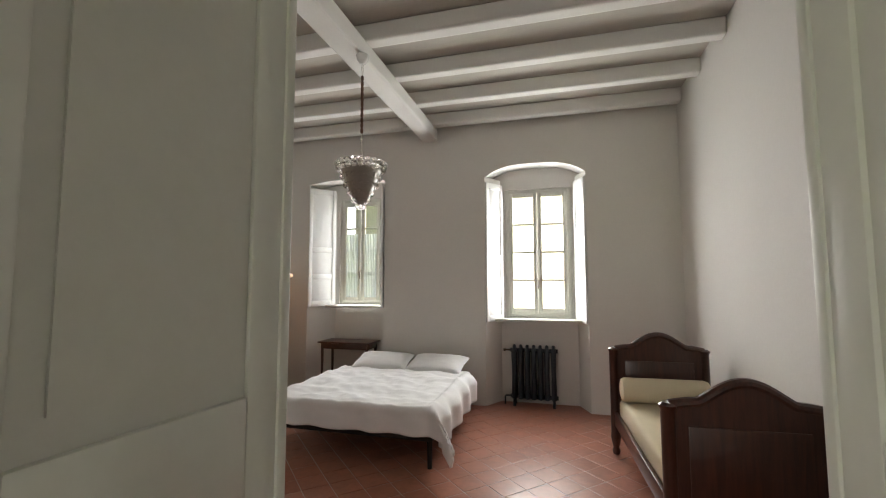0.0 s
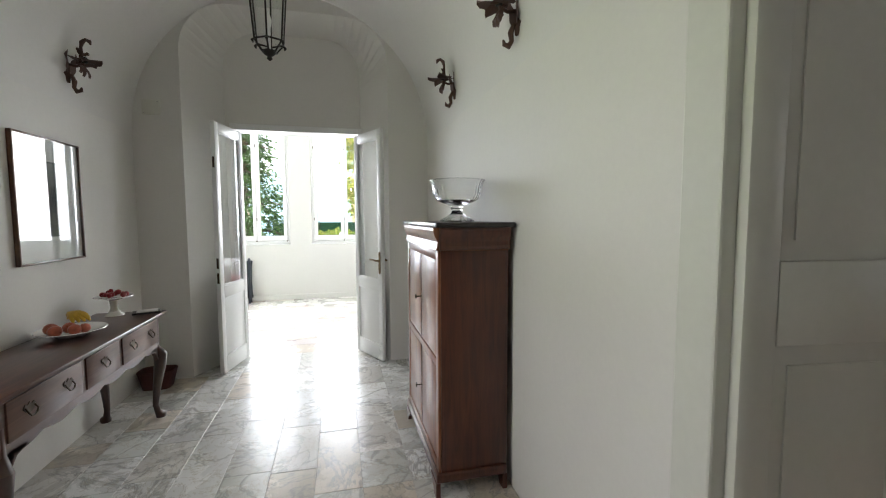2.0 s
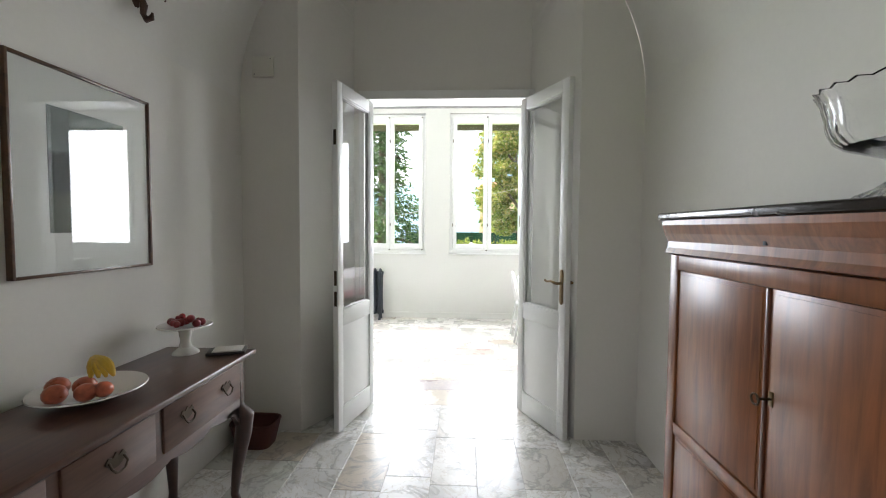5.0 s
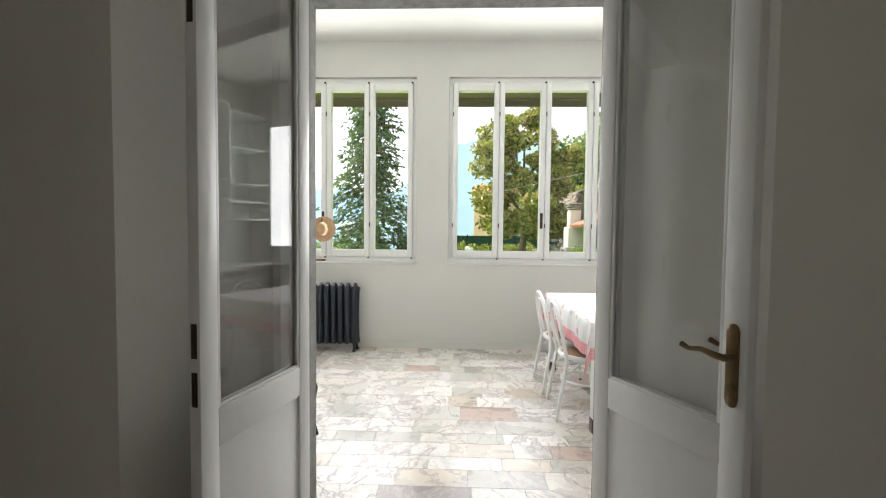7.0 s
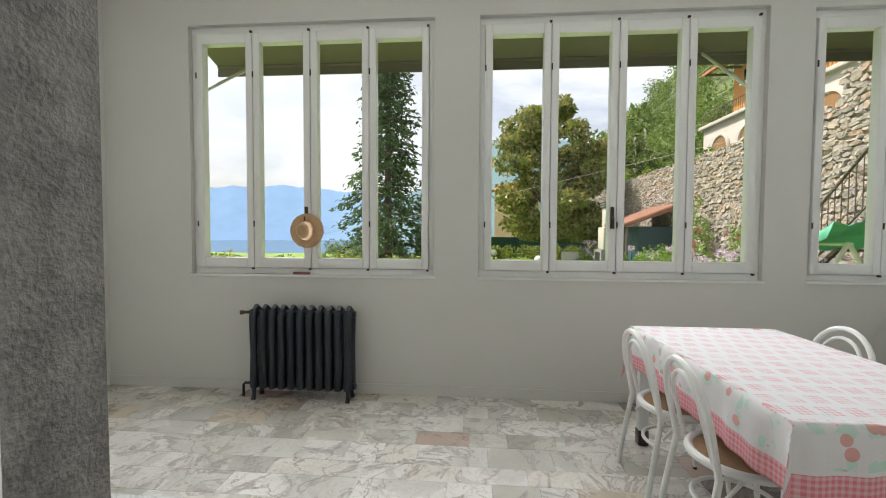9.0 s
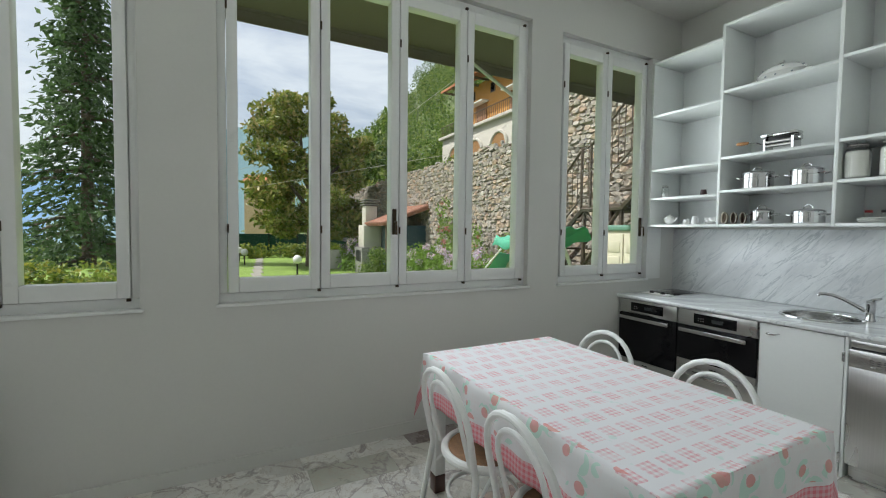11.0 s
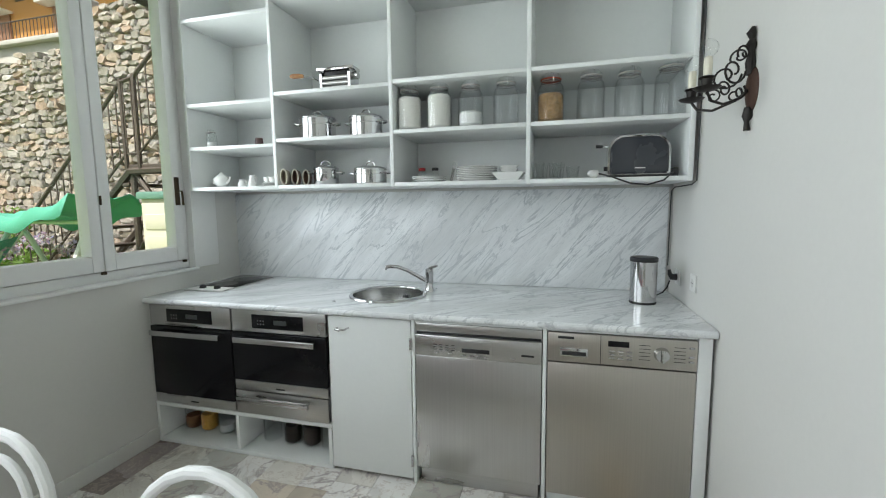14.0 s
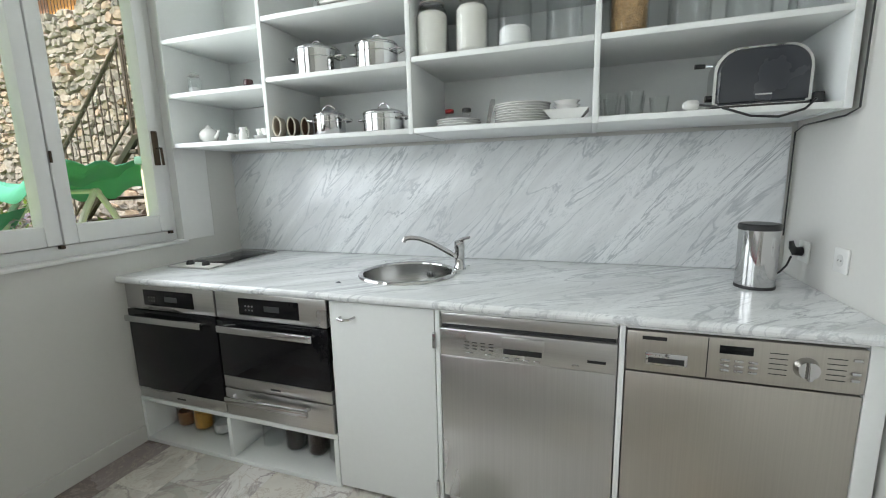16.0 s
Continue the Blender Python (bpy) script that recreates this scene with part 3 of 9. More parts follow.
def bedroom_window(name, x0, x1, z0, z1, label, curtain):
    win = tagged(new(name), label, "window", kind="structure")
    ya, yb = BY1 + 0.315, BY1 + 0.385
    bmf = bmesh.new()
    for r in ((x0, x0 + 0.05, z0, z1), (x1 - 0.05, x1, z0, z1), (x0 + 0.05, x1 - 0.05, z0, z0 + 0.05), (x0 + 0.05, x1 - 0.05, z1 - 0.05, z1)):
        bx(bmf, r[0], r[1], ya, yb, r[2], r[3])
    soften(bmf, 0.004)
    part("window_frame", bmf, "door_paint", win)
    mid = (x0 + x1) / 2
    for a, b in ((x0 + 0.05, mid), (mid, x1 - 0.05)):
        bmc = bmesh.new()
        g = 0.055
        bx(bmc, a + 0.002, a + g, ya - 0.012, ya + 0.035, z0 + 0.05, z1 - 0.05)
        bx(bmc, b - g, b - 0.002, ya - 0.012, ya + 0.035, z0 + 0.05, z1 - 0.05)
        bx(bmc, a + g, b - g, ya - 0.012, ya + 0.035, z0 + 0.05, z0 + 0.12)
        bx(bmc, a + g, b - g, ya - 0.012, ya + 0.035, z1 - 0.11, z1 - 0.05)
        step = (z1 - z0 - 0.23) / 4
        for k in range(1, 4):
            zz = z0 + 0.12 + k * step
            bx(bmc, a + g, b - g, ya - 0.008, ya + 0.03, zz - 0.012, zz + 0.012)
        soften(bmc, 0.004)
        c = part("casement", bmc, "door_paint", win)
        for k in range(4):
            zz = z0 + 0.12 + k * step
            p = part("pane", box(a + g - 0.004, b - g + 0.004, ya + 0.010, ya + 0.014, zz + 0.008, zz + step - 0.008, 0), "glass", c, smooth=False)
            p.visible_shadow = False
        if curtain:
            bmq = bmesh.new()
            n = 24
            cols = [[bmq.verts.new((a + g + (b - a - 2 * g) * k / n, ya - 0.016 + 0.004 * math.sin(k * 1.9), zc)) for k in range(n + 1)] for zc in (z0 + 0.10, z0 + 0.12 + 2.75 * step)]
            for k in range(n):
                bmq.faces.new((cols[0][k], cols[0][k + 1], cols[1][k + 1], cols[1][k]))
            part("net_curtain", bmq, M["net"], c, "white net curtain over the lower panes")
    part("espagnolette", tube(bmesh.new(), [(mid - 0.005, ya - 0.03, z0 + 0.1), (mid - 0.005, ya - 0.03, z1 - 0.1)], 0.007, 6), "door_paint", win)
    part("window_handle", tube(bmesh.new(), [(mid, ya - 0.03, z0 + 0.50), (mid, ya - 0.05, z0 + 0.48), (mid, ya - 0.05, z0 + 0.38)], 0.009, 8), "bronze", win)
    part("window_sill", box(x0 - 0.12, x1 + 0.12, BY1 + 0.10, ya - 0.014, z0 - 0.045, z0 - 0.012, 0.006), "door_paint", win)
    return win


def net_material():
    m, nt, b = base("net_curtain_cloth")
    nt.nodes.remove(b)
    t, d, mx = (nt.nodes.new("ShaderNode" + k) for k in ("BsdfTranslucent", "BsdfDiffuse", "MixShader"))
    t.inputs[0].default_value, d.inputs[0].default_value = (0.62, 0.68, 0.74, 1), (0.7, 0.72, 0.74, 1)
    n = tex_noise(nt, coords(nt, (90, 90, 4)), 1.0, 2)
    r = ramp(nt, [(0.3, (0.35, 0.35, 0.35)), (0.7, (0.65, 0.65, 0.65))])
    nt.links.new(n, r.inputs[0])
    nt.links.new(r.outputs[0], mx.inputs[0])
    nt.links.new(t.outputs[0], mx.inputs[1])
    nt.links.new(d.outputs[0], mx.inputs[2])
    nt.links.new(mx.outputs[0], nt.nodes["Material Output"].inputs[0])
    return m


M["net"] = net_material()
bedroom_window("window_4", *BW2, "tall cream bedroom casement window with eight panes", False)
bedroom_window("window_5", *BW1, "cream bedroom casement window behind a net curtain", True)


def panelled(bm, w, h, t, panels, stile=0.09, deep=0.012):
    """A leaf from x 0 to w with sunk panels (za, zb), on both faces."""
    zs = [0.0]
    for za, zb in panels:
        bx(bm, stile, w - stile, -t / 2, t / 2, zs[-1], za)
        zs.append(zb)
    bx(bm, stile, w - stile, -t / 2, t / 2, zs[-1], h)
    bx(bm, 0, stile, -t / 2, t / 2, 0, h)
    bx(bm, w - stile, w, -t / 2, t / 2, 0, h)


def shutter(xa, ya, xb, yb, z0, z1):
    """An indoor window shutter folded against its niche."""
    w = math.dist((xa, ya), (xb, yb))
    ang = math.degrees(math.atan2(yb - ya, xb - xa))
    t = thing("window_shutter", "white painted panelled indoor window shutter folded open", "shutter", "window shutters", pose(xa, ya, z0, 0, 0, ang))
    bmm = bmesh.new()
    h = z1 - z0
    panelled(bmm, w, h, 0.03, [(0.08, 0.40), (0.48, 0.80), (0.88, h - 0.08)], 0.05)
    soften(bmm, 0.003)
    lf = part("leaf", bmm, "white_paint", t)
    for za, zb in ((0.08, 0.40), (0.48, 0.80), (0.88, h - 0.08)):
        part("panel", box(0.045, w - 0.045, -0.006, 0.006, za - 0.005, zb + 0.005, 0.002), "white_paint", lf)
    return t


shutter(7.075, BY1 - 0.02, 7.255, BY1 + 0.27, 1.075, 2.93)
shutter(8.33, BY1 - 0.02, 8.215, BY1 + 0.27, 1.075, 2.93)
shutter(4.42, BY1 - 0.02, 4.70, BY1 + 0.26, 1.24, 3.0)
shutter(5.605, BY1 - 0.06, 5.53, BY1 + 0.26, 1.24, 3.0)


def handle_set(parent, x, side, material="bronze", z=1.11):
    """A lever handle on a long plate, on one face of a leaf (side -1 or 1 along y)."""
    s = side
    bmm = box(x - 0.018, x + 0.018, *sorted((0.021 * s, 0.029 * s)), z - 0.125, z + 0.075, 0.006)
    for zz in (z - 0.125, z + 0.075):
        ball(bmm, (x, 0.025 * s, zz), 0.017, 12, sx=1.0, sy=0.35, sz=1.0)
    pl = part("handle_plate", bmm, material, parent, "aged brass lever handle on a long plate")
    part("lever", tube(bmesh.new(), [(x, 0.026 * s, z), (x, 0.062 * s, z), (x - 0.02, 0.066 * s, z + 0.002), (x - 0.06, 0.066 * s, z + 0.010), (x - 0.10, 0.064 * s, z + 0.002), (x - 0.125, 0.064 * s, z + 0.010)], [0.011, 0.010, 0.010, 0.008, 0.007, 0.009], 10), material, pl)
    part("keyhole_cover", tube(bmesh.new(), [(x, 0.028 * s, z - 0.085), (x, 0.034 * s, z - 0.085)], 0.010, 10), material, pl)


def glazed_leaf(name, hx, hy, fx, fy, label, handle):
    w = math.dist((hx, hy), (fx, fy))
    ang = math.degrees(math.atan2(fy - hy, fx - hx))
    d = tagged(new(name), label, "door", "glazed hall doors", "structure")
    d.matrix_world = pose(hx, hy, 0.012, 0, 0, ang)
    H = 2.372
    bmm = bmesh.new()
    panelled(bmm, w, H, 0.040, [(0.16, 0.725), (0.84, 2.285)], 0.068)
    soften(bmm, 0.004)
    lf = part("leaf", bmm, "white_paint", d)
    p = part("pane", box(0.064, w - 0.064, -0.003, 0.003, 0.835, 2.29, 0), "door_glass", lf, smooth=False)
    p.visible_shadow = False
    part("panel", box(0.062, w - 0.062, -0.009, 0.009, 0.155, 0.73, 0.004), "white_paint", lf)
    for s in (-1, 1):
        bmb = bmesh.new()
        for r in ((0.068, 0.080, 0.84, 2.285), (w - 0.080, w - 0.068, 0.84, 2.285), (0.080, w - 0.080, 0.84, 0.852), (0.080, w - 0.080, 2.273, 2.285)):
            bx(bmb, r[0], r[1], *sorted((s * 0.006, s * 0.016)), r[2], r[3])
        soften(bmb, 0.003)
        part("glazing_bead", bmb, "white_paint", lf)
    if handle:
        handle_set(d, w - 0.036, 1, "brass", 1.045)
        handle_set(d, w - 0.036, -1, "brass", 1.045)
    else:
        for zz in (0.92, 1.06, 2.0):
            part("flush_bolt", box(w - 0.004, w + 0.002, -0.010, 0.010, zz - 0.05, zz + 0.05, 0.001), "bronze", d)
    for zz in (0.25, 1.2, 2.1):
        part("hinge", tube(bmesh.new(), [(-0.008, 0, zz - 0.06), (-0.008, 0, zz + 0.06)], 0.009, 8), "brass", d)
    return d


glazed_leaf("door_1", 3.30, -4.460, 3.835, -4.585, "white glazed double door leaf standing open", False)
glazed_leaf("door_2", 3.345, -3.285, 3.845, -3.045, "white glazed double door leaf with brass lever handle, open", True)
bm = bmesh.new()
a, b = DOOR_Y
bx(bm, 3.14, 3.34, a - 0.05, a - 0.006, 0, 2.47)
bx(bm, 3.20, 3.345, b + 0.006, b + 0.05, 0, 2.47)
bx(bm, 3.14, 3.34, a - 0.006, b + 0.006, 2.405, 2.47)
soften(bm, 0.006)
setting("door_frame_hall", bm, "white_paint", "white painted frame of the glazed door", "door frame")
bm = bmesh.new()
bx(bm, 2.985, 3.135, a - 0.06, a - 0.022, 0, 2.44)
prism(bm, [(2.985, b + 0.065), (3.195, b + 0.002), (3.195, b + 0.11), (2.985, b + 0.11)], "z", 0, 2.43)
bx(bm, 2.985, 3.135, a - 0.022, b + 0.11, 2.43, 2.46)
bmesh.ops.subdivide_edges(bm, edges=list(bm.edges), cuts=5, use_grid_fill=True)
for v in bm.verts:
    v.co += Vector((0, 0.004, 0)) * noise.noise(v.co * 17) + Vector((0.004, 0, 0)) * noise.noise(v.co * 21)
setting("door_surround_stone", bm, "granite", "rough grey granite door surround on the kitchen side", "door surround")


def bedroom_leaf(name, hx, hy, fx, fy, label, knob):
    w = math.dist((hx, hy), (fx, fy))
    ang = math.degrees(math.atan2(fy - hy, fx - hx))
    d = tagged(new(name), label, "door", "bedroom doors", "structure")
    d.matrix_world = pose(hx, hy, 0.01, 0, 0, ang)
    H = 2.42
    spans = [(0.14, 1.17), (1.38, 2.28)]
    bmm = bmesh.new()
    panelled(bmm, w, H, 0.042, spans, 0.095)
    soften(bmm, 0.006)
    lf = part("leaf", bmm, "door_paint", d)
    for za, zb in spans:
        bmp = box(0.090, w - 0.090, -0.011, 0.011, za - 0.005, zb + 0.005, 0.004)
        bx(bmp, 0.135, w - 0.135, -0.017, 0.017, za + 0.05, zb - 0.05)
        part("panel", bmp, "door_paint", lf, smooth=False)
    for s in (-1, 1):
        part("edge_bead", box(w - 0.022, w + 0.004, *sorted((s * 0.018, s * 0.028)), 0, H, 0.004), "door_paint", lf)
    if knob:
        for s in (-1, 1):
            pl = part("handle_plate", box(w - 0.075, w - 0.035, *sorted((0.02 * s, 0.027 * s)), 0.98, 1.16, 0.008), "bronze", d, "dark bronze oval door knob")
            part("knob", lathe(bmesh.new(), [(0.010, 0), (0.010, 0.03), (0.030, 0.04), (0.034, 0.055), (0.022, 0.072), (0.004, 0.076)], seg=16), "bronze", pl).matrix_local = pose(w - 0.055, 0.025 * s, 1.09, -90 * s, 0, 0)
    for zz in (0.25, 1.22, 2.15):
        part("hinge", tube(bmesh.new(), [(-0.006, 0.02, zz - 0.06), (-0.006, 0.02, zz + 0.06)], 0.008, 8), "bronze", d)
    return d


bedroom_leaf("door_3", 7.345, -2.545, 7.408, -2.010, "cream panelled bedroom double door leaf standing open", False)
bedroom_leaf("door_4", 8.475, -2.520, 8.418, -1.975, "cream panelled bedroom door leaf with bronze knob, open", True)
bm = bmesh.new()
bx(bm, 7.205, 7.335, HY1 - 0.022, BY0 + 0.01, 0, 2.55)
bx(bm, 8.488, 8.615, HY1 - 0.022, BY0 + 0.01, 0, 2.55)
bx(bm, 7.335, 8.488, HY1 - 0.022, BY0 + 0.01, 2.44, 2.55)
soften(bm, 0.008)
setting("door_frame_bedroom", bm, "door_paint", "cream painted frame of the bedroom door", "door frame")


# ---------------------------------------------------------------- kitchen: fitted units
FY = -0.60    # front plane of the units
SINK = (1.39, -0.235)
bm = bmesh.new()
for r in ((0.0, SINK[0] - 0.24, -0.62, KY1), (SINK[0] + 0.24, 2.995, -0.62, KY1), (SINK[0] - 0.24, SINK[0] + 0.24, -0.62, SINK[1] - 0.24), (SINK[0] - 0.24, SINK[0] + 0.24, SINK[1] + 0.24, KY1)):
    bx(bm, *r, 0.866, 0.90)
seg = 48
ringv = []
for z in (0.866, 0.90):
    rim, sq = [], []
    for k in range(seg):
        a = 2 * math.pi * (k + 0.5) / seg
        c, s_ = math.cos(a), math.sin(a)
        q = 0.24 / max(abs(c), abs(s_))
        rim.append(bm.verts.new((SINK[0] + 0.206 * c, SINK[1] + 0.206 * s_, z)))
        sq.append(bm.verts.new((SINK[0] + q * c, SINK[1] + q * s_, z)))
    ringv.append((rim, sq))
for k in range(seg):
    j = (k + 1) % seg
    for rim, sq in ringv:
        bm.faces.new((rim[k], rim[j], sq[j], sq[k]))
    bm.faces.new((ringv[0][0][k], ringv[1][0][k], ringv[1][0][j], ringv[0][0][j]))
tube(bm, [(0.0, -0.618, 0.883), (2.995, -0.618, 0.883)], 0.0165, 12)
tagged(link("worktop", bm, "marble_top"), "pale grey veined marble worktop over the kitchen units", "worktop")
tagged(link("backsplash", box(-0.04, 2.975, KY1 - 0.022, KY1, 0.902, 1.515, 0.002), "marble_counter", True), "grey veined marble backsplash panel above the worktop", "backsplash")


def bar_handle(parent, x0, x1, z, name="handle"):
    bm = box(x0, x1, FY - 0.052, FY - 0.038, z - 0.015, z + 0.015, 0.003)
    for x in (x0 + 0.02, x1 - 0.02):
        tube(bm, [(x, FY - 0.002, z), (x, FY - 0.045, z)], 0.008, 8)
    return part(name, bm, "chrome", parent, "brushed metal bar handle")


def oven(x0, x1, z0, z1, zc, zg, label, drawer=None):
    t = thing("oven", label, "oven", "built-in ovens")
    part("body", box(x0, x1, FY + 0.025, -0.05, z0, z1, 0.003), "steel_x", t)
    pn = part("control_panel", box(x0 + 0.002, x1 - 0.002, FY - 0.002, FY + 0.024, zc + 0.002, z1, 0.003), "steel_x", t, "steel control panel")
    xm = (x0 + x1) / 2 + 0.0
    part("display", box(xm - 0.16, xm + 0.16, FY - 0.004, FY - 0.001, zc + 0.025, z1 - 0.022, 0.001), "black_glass", pn, "black oven display")
    for k in range(6):
        part("button", tube(bmesh.new(), [(xm - 0.12 + 0.018 * (k % 3), FY - 0.007, zc + 0.05 + 0.018 * (k // 3)), (xm - 0.12 + 0.018 * (k % 3), FY - 0.003, zc + 0.05 + 0.018 * (k // 3))], 0.004, 6), "steel_x", pn)
    part("readout", box(xm - 0.02, xm + 0.06, FY - 0.0055, FY - 0.0042, zc + 0.05, zc + 0.075, 0), plain("lcd_grey", (0.05, 0.055, 0.055), 0.3, bump=0), pn)
    d = part("oven_door", box(x0 + 0.002, x1 - 0.002, FY - 0.006, FY + 0.022, zg, zc - 0.002, 0.004), "black_glass", t, "black glass oven door")
    bar_handle(d, x0 + 0.04, x1 - 0.05, zc - 0.035)
    part("trim", box(x0 + 0.002, x1 - 0.002, FY - 0.002, FY + 0.022, (drawer or z0) + 0.002, zg - 0.003, 0.002), "steel_x", t)
    part("maker_mark", box(xm - 0.028, xm + 0.028, FY - 0.0032, FY - 0.0022, (drawer or z0) + 0.02, (drawer or z0) + 0.028, 0), "black", t)
    if drawer:
        dr = part("warming_drawer", box(x0 + 0.002, x1 - 0.002, FY - 0.004, FY + 0.022, z0, drawer - 0.003, 0.003), "steel_x", t, "brushed steel warming drawer")
        bar_handle(dr, x0 + 0.04, x1 - 0.10, drawer - 0.035)
    return t


oven(0.012, 0.586, 0.258, 0.860, 0.735, 0.315, "black glass built-in oven with steel control panel")
oven(0.592, 1.182, 0.258, 0.860, 0.735, 0.455, "compact steel and black glass oven above a drawer", 0.395)

cub = thing("open_base_shelf", "low white open shelf under the ovens holding jars", "shelf")
bm = bmesh.new()
bx(bm, 0.004, 1.192, FY, -0.12, 0.0, 0.022)
bx(bm, 0.004, 1.192, FY, -0.12, 0.232, 0.254)
for x in (0.004, 0.575, 1.170):
    bx(bm, x, x + 0.022, FY, -0.12, 0.0225, 0.2315)
soften(bm, 0.002)
part("carcass", bm, "lacquer", cub)
part("back", box(0.006, 1.19, -0.12, -0.108, 0.0, 0.254, 0), "lacquer", cub)

cab = thing("base_cabinet", "white lacquered base cabinet under the sink", "cabinet")
part("body", box(1.196, 1.655, FY + 0.02, -0.45, 0.03, 0.70, 0.002), "lacquer", cab)
part("cabinet_door", box(1.197, 1.652, FY - 0.002, FY + 0.018, 0.02, 0.858, 0.003), "lacquer", cab)
part("handle", tube(bmesh.new(), [(1.250, FY - 0.003, 0.795), (1.250, FY - 0.028, 0.795), (1.275, FY - 0.036, 0.793), (1.305, FY - 0.030, 0.796), (1.315, FY - 0.003, 0.80)], 0.005, 8), "chrome", cab, "small curved chrome handle")
for z in (0.12, 0.74):
    part("hinge", box(1.646, 1.660, FY - 0.012, FY + 0.0, z - 0.03, z + 0.03, 0.002), "chrome", cab)

fr = thing("unit_frame", "white lacquered upright panels between the appliances", "panel")
for x0, x1 in ((1.657, 1.674), (2.294, 2.312), (2.932, 2.985)):
    part("upright", box(x0, x1, FY - 0.004, 0.18, 0.0, 0.864, 0.002), "lacquer", fr)
part("rail", box(1.676, 2.292, FY + 0.0, FY + 0.018, 0.853, 0.864, 0.001), "lacquer", fr)
part("rail", box(2.314, 2.930, FY + 0.0, FY + 0.018, 0.853, 0.864, 0.001), "lacquer", fr)

dw = thing("dishwasher", "brushed stainless steel dishwasher with recessed grip", "dishwasher")
x0, x1 = 1.678, 2.290
part("body", box(x0, x1, FY + 0.03, -0.04, 0.09, 0.850, 0.003), "steel", dw)
part("top_strip", box(x0, x1, FY + 0.002, FY + 0.028, 0.808, 0.850, 0.003), "steel_x", dw)
part("gap", box(x0 + 0.004, x1 - 0.004, FY + 0.008, FY + 0.026, 0.795, 0.806, 0), "black", dw)
pn = part("control_panel", box(x0, x1, FY - 0.012, FY + 0.028, 0.690, 0.795, 0.004), "steel_x", dw, "steel control panel with small buttons")
part("grip", box(x0 + 0.23, x0 + 0.38, FY - 0.016, FY - 0.010, 0.715, 0.785, 0.004), "steel_x", pn)
part("grip_recess", box(x0 + 0.238, x0 + 0.372, FY - 0.0175, FY - 0.0155, 0.722, 0.742, 0.001), "black", pn)
for k in range(4):
    part("button", box(x0 + 0.236 + 0.036 * k, x0 + 0.258 + 0.036 * k, FY - 0.0155, FY - 0.0118, 0.700, 0.708, 0.002), "chrome", pn)
for k in range(12):
    part("print", box(x0 + 0.095 + 0.03 * (k % 4), x0 + 0.112 + 0.03 * (k % 4), FY - 0.0128, FY - 0.0121, 0.725 + 0.012 * (k // 4), 0.728 + 0.012 * (k // 4), 0), "black", pn, smooth=False)
part("maker_mark", box(x0 + 0.52, x0 + 0.578, FY - 0.0128, FY - 0.0121, 0.722, 0.732, 0), "black", pn, smooth=False)
for x in (x0 + 0.10, x0 + 0.17, x0 + 0.47):
    part("button", box(x, x + 0.024, FY - 0.0155, FY - 0.0118, 0.706, 0.712, 0.002), "chrome", pn)
part("front_panel", box(x0, x1, FY - 0.006, FY + 0.028, 0.095, 0.688, 0.004), "steel", dw)
part("kickplate", box(x0 + 0.01, x1 - 0.01, FY + 0.03, FY + 0.05, 0.0, 0.092, 0.002), "steel_x", dw)

wm = thing("washing_machine", "stainless steel fronted built-in washing machine with dial", "washing machine")
x0, x1 = 2.316, 2.929
part("body", box(x0, x1, FY + 0.03, -0.04, 0.02, 0.850, 0.003), "steel", wm)
M["champagne"] = steel("warm_steel", "z", (0.50, 0.475, 0.43), 0.34)
pn = part("control_panel", box(x0, x1, FY - 0.008, FY + 0.028, 0.715, 0.848, 0.003), "champagne", wm, "warm steel control panel")
part("front_panel", box(x0, x1, FY - 0.004, FY + 0.028, 0.065, 0.708, 0.003), "champagne", wm)
part("kickplate", box(x0 + 0.006, x1 - 0.006, FY + 0.022, FY + 0.034, 0.0, 0.055, 0.001), "lacquer", wm)
part("seam", box(x0 + 0.226, x0 + 0.229, FY - 0.0088, FY - 0.0078, 0.717, 0.846, 0), "black", pn, smooth=False)
part("soap_drawer_grip", box(x0 + 0.055, x0 + 0.175, FY - 0.012, FY - 0.006, 0.742, 0.782, 0.006), "chrome", pn)
part("grip_recess", box(x0 + 0.064, x0 + 0.166, FY - 0.0128, FY - 0.0118, 0.748, 0.766, 0.001), "black", pn)
part("maker_mark", box(x0 + 0.045, x0 + 0.115, FY - 0.0088, FY - 0.0081, 0.822, 0.834, 0), "black", pn, smooth=False)
part("display", box(x0 + 0.258, x0 + 0.345, FY - 0.0095, FY - 0.0078, 0.800, 0.826, 0.001), "black_glass", pn)
part("dial", tube(bmesh.new(), [(x0 + 0.475, FY - 0.008, 0.780), (x0 + 0.475, FY - 0.014, 0.780), (x0 + 0.475, FY - 0.030, 0.780)], [0.032, 0.030, 0.026], 28), "chrome", pn, "round chrome programme dial")
part("dial_grip", box(x0 + 0.468, x0 + 0.482, FY - 0.040, FY - 0.029, 0.752, 0.808, 0.003), "chrome", pn)
for k in range(9):
    part("button", box(x0 + 0.262 + 0.036 * (k % 3), x0 + 0.286 + 0.036 * (k % 3), FY - 0.0125, FY - 0.0078, 0.744 + 0.016 * (k // 3), 0.752 + 0.016 * (k // 3), 0.002), "chrome", pn)
for k in range(10):
    xx = x0 + (0.385 if k < 5 else 0.522)
    part("print", box(xx, xx + 0.045, FY - 0.0088, FY - 0.0081, 0.75 + 0.016 * (k % 5), 0.7525 + 0.016 * (k % 5), 0), "black", pn, smooth=False)
